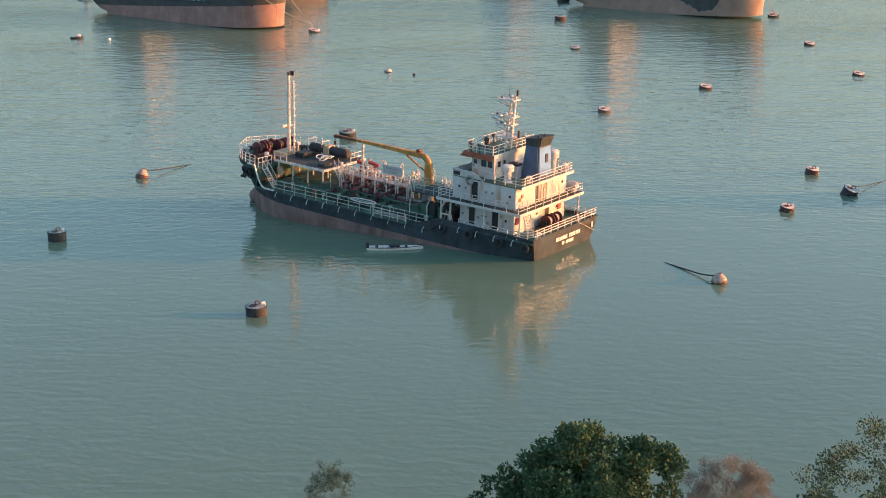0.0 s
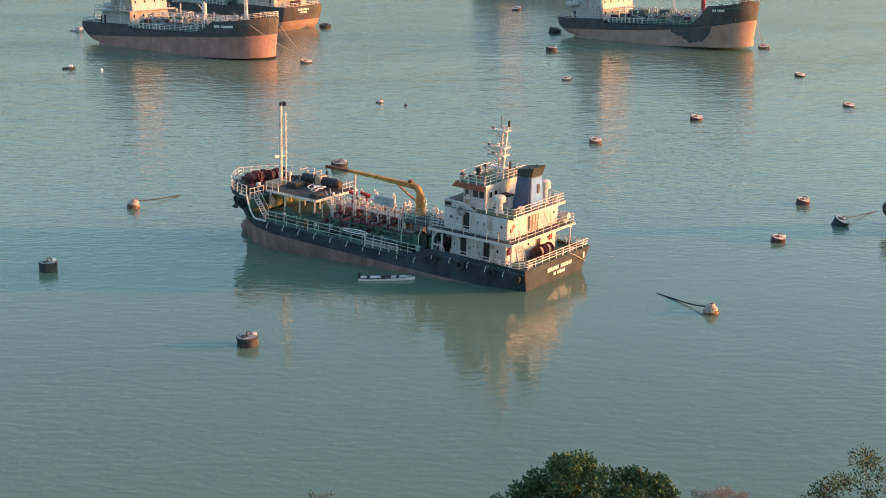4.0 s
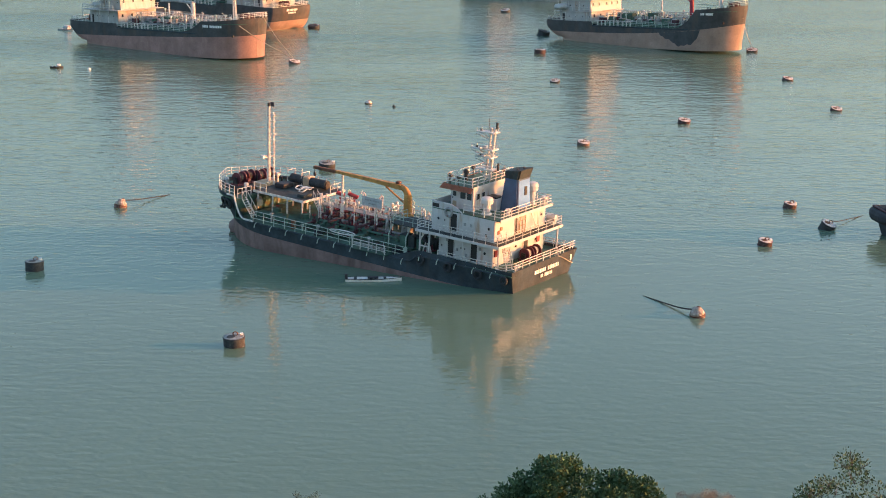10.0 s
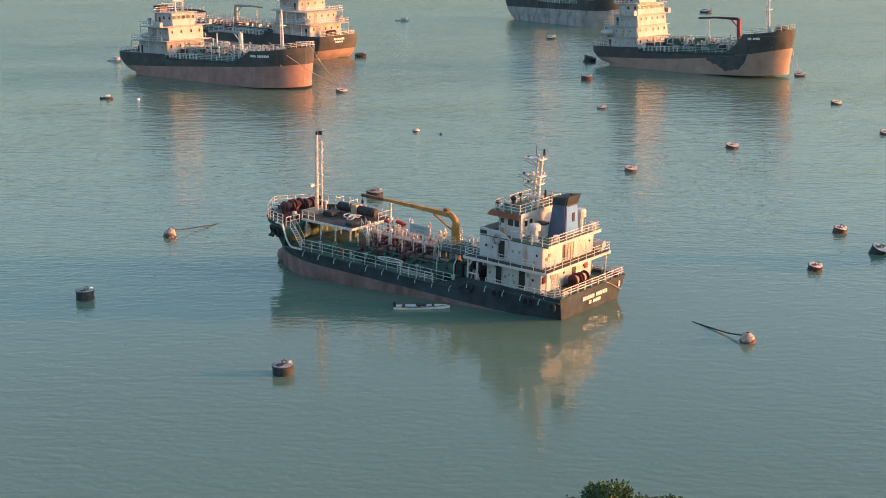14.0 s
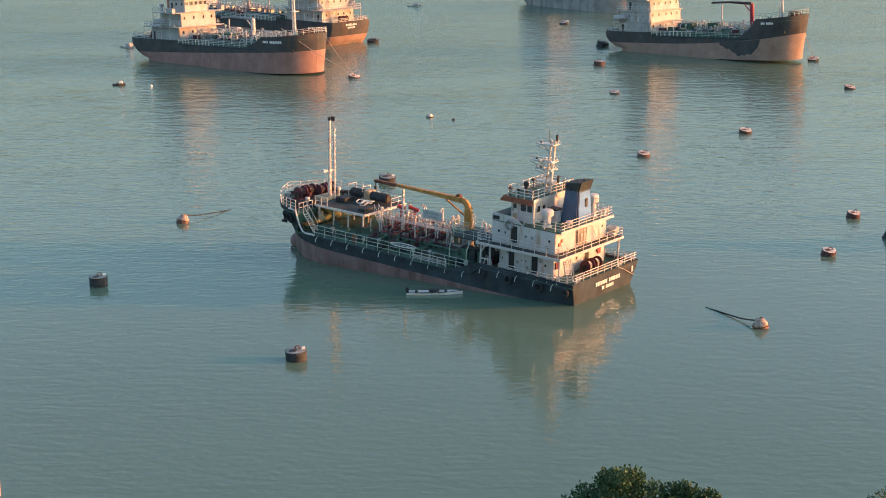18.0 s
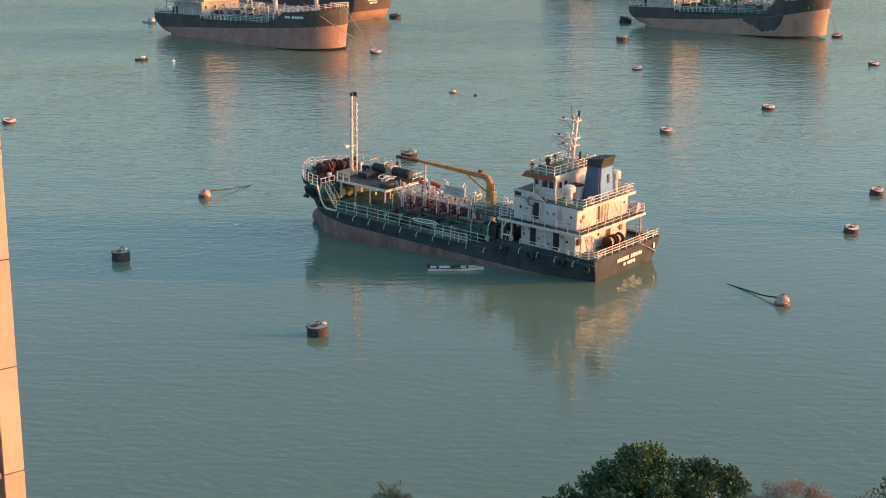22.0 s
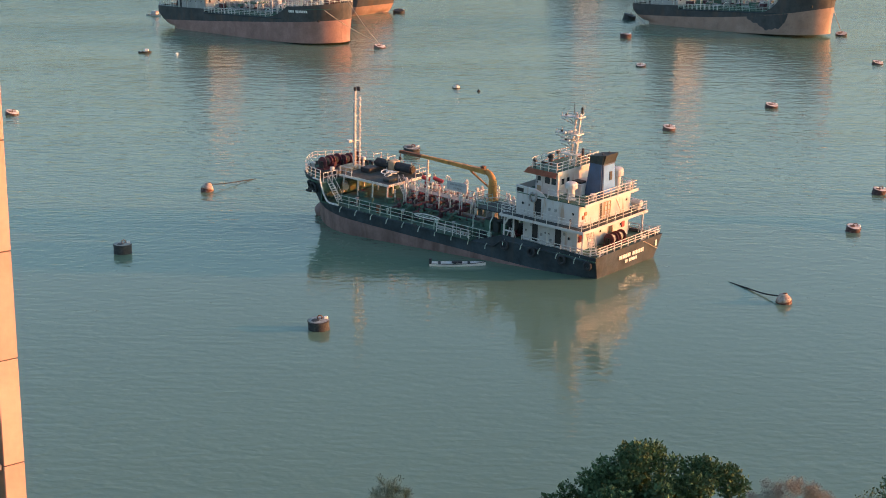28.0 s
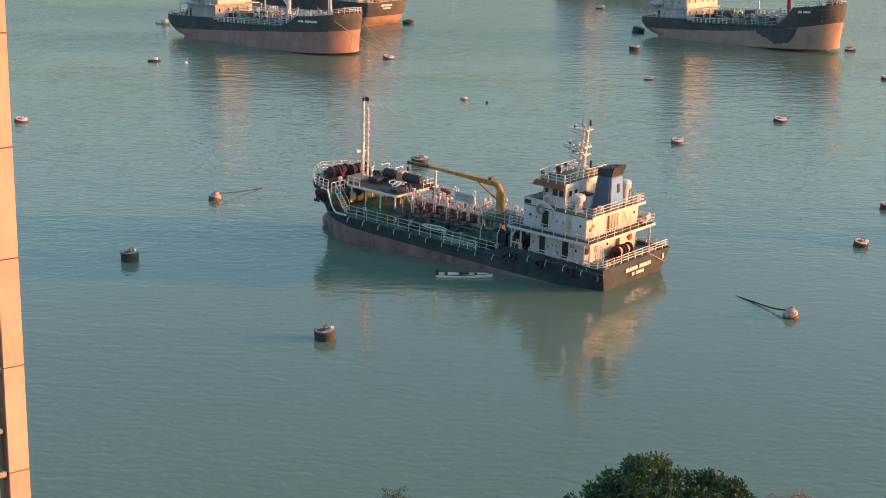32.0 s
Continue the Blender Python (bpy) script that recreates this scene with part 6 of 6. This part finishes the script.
# ---- small boats ----
def skiff(m, L, w, label, hullm="letters", inner="grey"):
    b = thing("skiff", m, label, "boat")
    bm = bm_new()
    n = 14
    outer, inn = [], []
    for i in range(n + 1):
        t = i / n
        x = -L / 2 + L * t
        hw = w / 2 * (min(1.0, 0.72 + 1.2 * t) if t < 0.25 else (1 - max(0.0, (t - 0.45) / 0.55) ** 2.2))
        sheer = 0.24 + 0.28 * max(0.0, t - 0.4) ** 1.5 + 0.05 * (1 - t)
        outer.append([(x, 0, -0.25), (x, hw * 0.7, -0.2), (x, hw, 0.15), (x, hw * 1.03 + 0.01, sheer)])
        inn.append([(x, max(hw - 0.09, 0.005), sheer), (x, max(hw * 0.7 - 0.05, 0.005), 0.02), (x, 0, 0.0)])
    for s in (1, -1):
        V = [[bm.verts.new((x, y * s, z)) for x, y, z in o + k] for o, k in zip(outer, inn)]
        for i in range(n):
            for j in range(len(V[0]) - 1):
                bm.faces.new((V[i][j], V[i + 1][j], V[i + 1][j + 1], V[i][j + 1]))
        for end in (0, n):
            bm.faces.new(V[end])
    bmesh.ops.remove_doubles(bm, verts=bm.verts, dist=0.004)
    part("hull", bm, M[hullm], b)
    part("floor_boards", prism(bm_new(), [(-L * 0.46, -w * 0.3), (L * 0.2, -w * 0.33), (L * 0.38, 0), (L * 0.2, w * 0.33), (-L * 0.46, w * 0.3)], 0.03, 0.07), M[inner], b)
    for x in (-L * 0.32, -L * 0.05, L * 0.2):
        hw = w / 2 * (0.9 if x < L * 0.1 else 0.72)
        part("thwart", box(bm_new(), x - 0.14, x + 0.14, -hw, hw, 0.26, 0.31, 0.01), M[inner], b)
    part("gunwale", tube(bm_new(), [(o[3][0], o[3][1], o[3][2]) for o in outer] + [(o[3][0], -o[3][1], o[3][2]) for o in reversed(outer)], 0.035, 5), M["black"], b, "dark rubbing gunwale")
    return b


sk = skiff(Matrix.Translation((-5.75, 164.35, 0)) @ pose(0, 0, 0, 0, 0, 3), 5.8, 1.25, "white open skiff lying alongside the tanker", "letters", "deck_dark")
part("tarpaulin", box(bm_new(), -0.6, 0.5, -0.4, 0.4, 0.3, 0.42, 0.06), M["black"], sk, "dark tarpaulin bundle")
part("outboard", box(bm_new(), -2.95, -2.65, -0.15, 0.15, 0.1, 0.75, 0.05), M["black"], sk)
d1 = skiff(Matrix.Translation((-75.8, 334.8, 0)) @ pose(0, 0, 0, 0, 0, 10), 2.6, 1.2, "small dark dinghy with a white cover", "buoy_dark", "grey")
part("cover", box(bm_new(), -0.1, 0.8, -0.4, 0.4, 0.3, 0.85, 0.15), M["letters"], d1, "white cover")
d2 = skiff(Matrix.Translation((-23.9, 530.0, 0)) @ pose(0, 0, 0, 0, 0, -12), 5.0, 2.0, "white motor boat far out", "letters", "white")
part("cuddy", box(bm_new(), -0.6, 1.4, -0.7, 0.7, 0.3, 1.1, 0.25), M["white"], d2)
d3 = skiff(Matrix.Translation((-89.6, 408.0, 0)) @ pose(0, 0, 0, 0, 0, -40), 5.0, 1.9, "white boat under a tanker's stern", "letters", "grey")
part("cuddy", box(bm_new(), -0.6, 1.2, -0.6, 0.6, 0.3, 1.2, 0.2), M["white"], d3)


# ---- shore ----
def shore():
    bm = bm_new()
    rnd = random.Random(2)
    outline = [(-420, -320), (420, -320), (420, 84)] + [(420 - i * 40, 84 + rnd.uniform(-2, 2)) for i in range(1, 21)] + [(-420, 84)]
    prism(bm, outline, -3.0, 3.0)
    g = part("ground", bm, M["grass"], None, "grassy shore behind a low sea wall")
    tagged(g, category="ground", kind="structure")
    bm = bm_new()
    tube(bm, [(x, y, 3.0) for x, y in outline[2:]], 0.35, 6)
    tagged(part("sea_wall", bm, M["grey"], None, "grey concrete coping of the sea wall"), category="wall", kind="structure")


M["grass"] = mat("grass", (0.06, 0.08, 0.03), 0.9, vary=0.5, size=3, bump=0.1, bump_size=0.3, stain=(0.12, 0.09, 0.05), stain_amt=0.4)
shore()


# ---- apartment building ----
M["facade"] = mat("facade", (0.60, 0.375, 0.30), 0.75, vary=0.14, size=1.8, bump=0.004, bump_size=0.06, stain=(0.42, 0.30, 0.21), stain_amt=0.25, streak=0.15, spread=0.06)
# darker facade copy with stains: the recess's shade is put into its colour
M["facade_shaded"] = mat("facade_shaded", (0.34, 0.27, 0.21), 0.8, vary=0.2, size=1.5, bump=0.004, stain=(0.18, 0.13, 0.10), stain_amt=0.35, streak=0.15)
M["spandrel"] = mat("spandrel", (0.36, 0.33, 0.28), 0.8, vary=0.2, size=1.2, bump=0.004, stain=(0.2, 0.16, 0.12), stain_amt=0.35, streak=0.15)
M["joint"] = mat("joint", (0.12, 0.09, 0.07), 0.9, vary=0.2, size=0.5)
M["pane"] = mat("pane", (0.025, 0.03, 0.032), 0.08, vary=0.2, size=1.0)


def apartment():
    """Local x runs along the facade (0 at the corner), y is out of it, z up."""
    b = thing("apartment_building", Matrix.Translation((-12.75, 40.2, 3.0)) @ pose(0, 0, 0, 0, 0, 43),
              "tall cream-tiled apartment tower with recessed window bays", "building")
    ST_H, Z0, N = 2.85, 26.65 - 3.0, 13
    base = Z0 - 8 * ST_H
    top = base + 21 * ST_H
    PW, REC = 0.57, 0.32
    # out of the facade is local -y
    part("wall", box(bm_new(), -9.0, -PW, REC, 7.0, 0, top, 0), M["facade_shaded"], b)
    part("pier_core", box(bm_new(), -PW + 0.01, -0.012, 0.03, 6.9, 0, top, 0), M["joint"], b)
    panel = finish("panel", box(bm_new(), -PW, 0, 0, 0.06, 0.02, ST_H - 0.02, 0.008), M["facade"])
    side = finish("side_panel", box(bm_new(), -PW - 0.004, -PW + 0.02, 0.062, REC, 0.012, ST_H - 0.012), M["facade_shaded"])
    BAR = finish("window_bar", rod(bm_new(), (0, 0, 0), (0, 0, 1.22), 0.013, 5), M["rail_white"])
    CROSS = finish("cross_bar", rod(bm_new(), (0, 0, 0), (0.72, 0, 0), 0.013, 5), M["rail_white"])
    SCROLL = finish("scroll", torus(bm_new(), (0, 0, 0), (0, 1, 0), 0.07, 0.012, 12, 4), M["rail_white"])
    for k in range(21):
        z = base + k * ST_H
        if z < -2.8:
            continue
        piece("panel", panel, b, Matrix.Translation((0, 0, z)))
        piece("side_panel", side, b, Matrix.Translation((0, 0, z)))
        if not 4 <= k <= 14:
            continue
        # window bay: hood, window with bars, planter grille, ledge, spandrel
        for x1 in (-PW - 0.16, -PW - 3.2):
            x0 = x1 - 1.7
            part("ledge", box(bm_new(), x0 - 0.15, x1 + 0.12, 0.06, REC + 0.02, z - 0.10, z + 0.06, 0.012), M["spandrel"], b)
            part("ledge", box(bm_new(), x0 - 0.15, x1 + 0.1, 0.08, REC + 0.02, z - 1.76, z - 1.62, 0.012), M["spandrel"], b)
            part("spandrel", box(bm_new(), x0, x1, 0.2, REC + 0.02, z - ST_H + 0.06, z - 1.76, 0.005), M["spandrel"], b)
            w = part("window", box(bm_new(), x0 + 0.05, x1 - 0.05, REC - 0.03, REC - 0.01, z - 1.4, z - 0.14), M["pane"], b, "dark window with white frame and ornate bars")
            bm = bm_new()
            for a in ((x0, x1, z - 0.16, z - 0.1), (x0, x1, z - 1.46, z - 1.39), (x1 - 0.07, x1, z - 1.4, z - 0.14), (x0, x0 + 0.07, z - 1.4, z - 0.14), (x0 + 0.8, x0 + 0.87, z - 1.4, z - 0.14)):
                box(bm, a[0], a[1], REC - 0.08, REC, a[2], a[3])
            part("window_frame", bm, M["rail_white"], w)
            for q in range(6):
                piece("window_bar", BAR, w, Matrix.Translation((x1 - 0.14 - q * 0.16, REC - 0.12, z - 1.38)))
            for zz in (z - 0.3, z - 1.2):
                piece("cross_bar", CROSS, w, Matrix.Translation((x0 + 0.9, REC - 0.12, zz)))
            for q in range(3):
                for zz in (z - 0.45, z - 1.05):
                    piece("scroll", SCROLL, w, Matrix.Translation((x1 - 0.22 - 0.3 * q, REC - 0.12, zz)))
            bm = bm_new()
            for q in range(5):
                torus(bm, (x1 - 0.12 - 0.24 * q, 0.12, z - 1.52), (0, 1, 0), 0.09, 0.014, 12, 5)
            rod(bm, (x0, 0.12, z - 1.41), (x1, 0.12, z - 1.41), 0.014, 5)
            rod(bm, (x0, 0.12, z - 1.62), (x1, 0.12, z - 1.62), 0.014, 5)
            part("planter_grille", bm, M["black"], w)
    part("parapet", box(bm_new(), -9.0, 0.05, -0.05, 7.0, top, top + 0.9, 0.02), M["facade"], b)


apartment()


# ---- trees on the shore ----
def leaf_mat(name, dark, light, trans=0.25):
    m = bpy.data.materials.new(name)
    m.use_nodes = True
    N, L = m.node_tree.nodes, m.node_tree.links
    b = N["Principled BSDF"]
    g = N.new("ShaderNodeNewGeometry")
    r = N.new("ShaderNodeValToRGB")
    r.color_ramp.elements[0].color, r.color_ramp.elements[1].color = (*dark, 1), (*light, 1)
    L.new(g.outputs["Random Per Island"], r.inputs[0])
    L.new(r.outputs[0], b.inputs["Base Color"])
    b.inputs["Roughness"].default_value, b.inputs["Specular IOR Level"].default_value = 0.8, 0.2
    tr = N.new("ShaderNodeBsdfTranslucent")
    L.new(r.outputs[0], tr.inputs[0])
    mx = N.new("ShaderNodeMixShader")
    mx.inputs[0].default_value = trans
    L.new(b.outputs[0], mx.inputs[1]), L.new(tr.outputs[0], mx.inputs[2])
    L.new(mx.outputs[0], N["Material Output"].inputs[0])
    return m


M["leaf"] = leaf_mat("leaf", (0.046, 0.098, 0.050), (0.098, 0.175, 0.085), 0.12)
M["leaf_olive"] = leaf_mat("leaf_olive", (0.040, 0.078, 0.038), (0.110, 0.172, 0.095), 0.15)
M["plume"] = leaf_mat("plume", (0.16, 0.172, 0.160), (0.29, 0.30, 0.275), 0.3)
M["twig_leaf"] = leaf_mat("twig_leaf", (0.055, 0.100, 0.075), (0.105, 0.175, 0.13), 0.2)
M["bark"] = mat("bark", (0.085, 0.080, 0.068), 0.9, vary=0.4, size=0.4, bump=0.03, bump_size=0.08)


def leaves_mesh(name, rng, blobs, per, size, material, up_bias=0.35, shell=0.62, long=1.6):
    """Thousands of folded leaves scattered through the outer parts of many small clumps."""
    C = []
    for cx, cy, cz, r in blobs:
        C += [(cx, cy, cz, r)] * max(4, int(per * r * r))
    C = np.array(C)
    n = len(C)

    def unit(v):
        return v / (np.linalg.norm(v, axis=1, keepdims=True) + 1e-9)

    d = unit(rng.normal(size=(n, 3)))
    rad = C[:, 3] * (shell + (1 - shell) * rng.random(n) ** 0.5) * (1 + 0.13 * rng.normal(size=n))
    p = C[:, :3] + d * rad[:, None] * np.array((1, 1, 0.85))
    ax = unit(d * 0.8 + rng.normal(size=(n, 3)) * 0.6 + np.array((0, 0, up_bias)))
    sd = unit(np.cross(ax, rng.normal(size=(n, 3))))
    nn = np.cross(ax, sd)
    s = (size * (0.6 + 0.8 * rng.random(n)))[:, None]
    V = np.stack((p - ax * s * long * 0.5, p + sd * s * 0.5 + nn * s * 0.12, p + ax * s * long * 0.5, p - sd * s * 0.5 + nn * s * 0.12), axis=1).reshape(-1, 3)
    k = np.arange(n)[:, None] * 4
    F = np.concatenate((k + np.array((0, 1, 2)), k + np.array((0, 2, 3))), axis=0)
    me = bpy.data.meshes.new(name)
    me.from_pydata(V.tolist(), [], F.tolist())
    me.materials.append(material)
    return me


def limbs(bm, rng, start, ends, r0):
    s = Vector(start)
    for e in ends:
        e = Vector(e)
        mid = s.lerp(e, 0.5) + Vector(rng.normal(size=3) * 0.25)
        rod(bm, s, mid, r0, 6, r0 * 0.6)
        rod(bm, mid, e, r0 * 0.6, 5, r0 * 0.2)


def tree(x, y, blobs, per, size, leaf, seed, label, trunk_r=0.3, twigs=0, name="tree", up=0.35, shell=0.5, long=1.6, limb="bark", twig_r=0.025):
    """blobs: clumps (dx, dy, z, r) round the trunk's foot, z over the sea."""
    rng = np.random.default_rng(seed)
    t = thing(name, Matrix.Translation((x, y, 3.0)), label, "tree" if name == "tree" else "bush")
    bl = [(a, b, c - 3.0, r) for a, b, c, r in blobs]
    zlow = min(c - r for _, _, c, r in bl)
    fork = max(0.8, zlow * 0.8)
    bm = bm_new()
    rod(bm, (0, 0, -0.2), (0.1, 0.05, fork), trunk_r, 10, trunk_r * 0.75)
    part("trunk", bm, M["bark"], t)
    bm = bm_new()
    limbs(bm, rng, (0.1, 0.05, fork - 0.1), [(a * 0.55, b * 0.55, fork + (c - fork) * 0.6) for a, b, c, r in bl[::max(1, len(bl) // 12)]], trunk_r * 0.45)
    for a, b, c, r in bl:
        for _ in range(twigs):
            d = rng.normal(size=3)
            d = d / np.linalg.norm(d)
            d[2] = abs(d[2])
            e = Vector((a, b, c)) + Vector(d * r * (0.7 + 0.5 * rng.random()))
            rod(bm, (a, b, c - r * 0.5), e, twig_r, 3, twig_r * 0.3)
    tagged(part("branchwork", bm, M[limb], t), kind="stuff")
    ob = new("crown", leaves_mesh("crown", rng, bl, per, size, leaf, up, shell, long))
    ob.parent = t
    tagged(ob, kind="stuff")
    return t


def clump(rng, n, rx, ry, zc, rz, r0, r1, top=lambda x: 1.0):
    """Clumps inside a lopsided dome; top(x/rx) scales its height across."""
    out = []
    while len(out) < n:
        a, b, c = rng.uniform(-1, 1, 3)
        if a * a + b * b + c * c > 1 or a * a + b * b + c * c < 0.12:
            continue
        out.append((a * rx, b * ry, zc + c * rz * (top(a) if c > 0 else 1.0), rng.uniform(r0, r1)))
    return out


rg = np.random.default_rng(11)
BIG = clump(rg, 250, 4.4, 3.8, 8.6, 5.3, 0.45, 0.85, lambda a: 1.0 - 0.5 * max(0.0, -a - 0.15) / 0.85 - 0.12 * max(0.0, a - 0.3))
BIG += [(0.1, -0.5, 14.2, 0.6), (-0.6, 0.1, 13.9, 0.6), (0.7, 0.2, 13.9, 0.55), (1.7, 0.0, 13.4, 0.55), (3.0, 0.2, 13.2, 0.6), (3.9, 0.1, 12.9, 0.5), (4.3, 0, 12.2, 0.55),
        (-1.6, 0.0, 13.2, 0.6), (-2.4, 0.0, 12.6, 0.55), (-3.4, 0, 11.9, 0.55), (-4.2, 0.2, 11.2, 0.5), (-4.8, 0.2, 10.4, 0.5), (2.4, 0.1, 13.3, 0.5),
        (3.6, 0, 13.0, 0.7), (4.3, 0.2, 12.6, 0.65), (4.6, 0, 11.8, 0.6), (3.2, -0.4, 12.5, 0.7), (4.4, -0.5, 11.0, 0.7), (4.5, 0.1, 13.0, 0.5), (4.9, 0.0, 12.4, 0.5), (4.2, -1.0, 10.2, 0.9), (3.6, -1.4, 9.4, 0.9), (3.0, -1.8, 10.6, 0.9), (4.4, -0.6, 9.2, 0.8), (3.9, -0.8, 8.4, 0.9), (2.2, -2.0, 9.6, 0.9), (3.3, 0.1, 13.3, 0.5), (2.6, -0.6, 12.7, 0.7), (1.2, -0.5, 13.1, 0.7), (-0.5, -0.7, 13.1, 0.7), (-2.0, -0.5, 12.2, 0.7)]
# fuller heart of the crown, so that no sky or water shows through
for a, b, c in np.random.default_rng(12).uniform(-1, 1, (60, 3)):
    if a * a + c * c < 0.9:
        BIG.append((a * 3.4 + 0.4, b * 1.6, 8.9 + c * 2.6, 1.0))
tree(6.1, 75.0, BIG, 720, 0.125, M["leaf"], 21, "broad evergreen tree with dense dark green leaves", 0.45, shell=0.35)
RIGHT = clump(np.random.default_rng(5), 95, 3.7, 2.8, 11.2, 4.9, 0.4, 0.8)
tree(19.6, 72.0, RIGHT, 330, 0.085, M["leaf_olive"], 22, "thin tree with sparse olive and brownish leaves", 0.22, 6, shell=0.3, twig_r=0.015)
BUSH = clump(np.random.default_rng(8), 170, 2.75, 1.8, 8.6, 3.3, 0.3, 0.6)
tree(13.85, 77.5, BUSH, 3300, 0.018, M["plume"], 23, "feathery bush with pinkish brown plumes", 0.08, 6, "plume_bush", 0.9, 0.1, 4.0, "plume", 0.008)
BARE = clump(np.random.default_rng(9), 120, 1.3, 1.0, 8.2, 2.5, 0.25, 0.45)
tree(-6.3, 80.0, BARE, 1200, 0.018, M["twig_leaf"], 24, "slender nearly bare sapling with grey twigs", 0.07, 8, "sapling", 0.7, 0.1, 4.0, "twig_leaf", 0.009)


# ---- movement ----
def motions():
    # ripples drift slowly with the breeze
    walk(sea, [(0.0, pose(0, 600, 0)), (32.0, pose(-7, 596, 0))])
    # the moored tanker swings a little on its lines
    walk(tanker, [(0.0, swung(0.1)), (10.0, swung(0.0)), (20.0, swung(-0.15)), (32.0, swung(-0.3))])
    walk(FLOATING, [(0.0, pose(-11.0, 288.6, 0, 4, 3, 0)), (14.0, pose(-10.85, 288.6, 0, 2, 4, 1)), (25.0, pose(-10.4, 288.9, 0, 4, 2, 2)), (32.0, pose(-10.5, 288.7, 0, 3, 3, 3))])


motions()
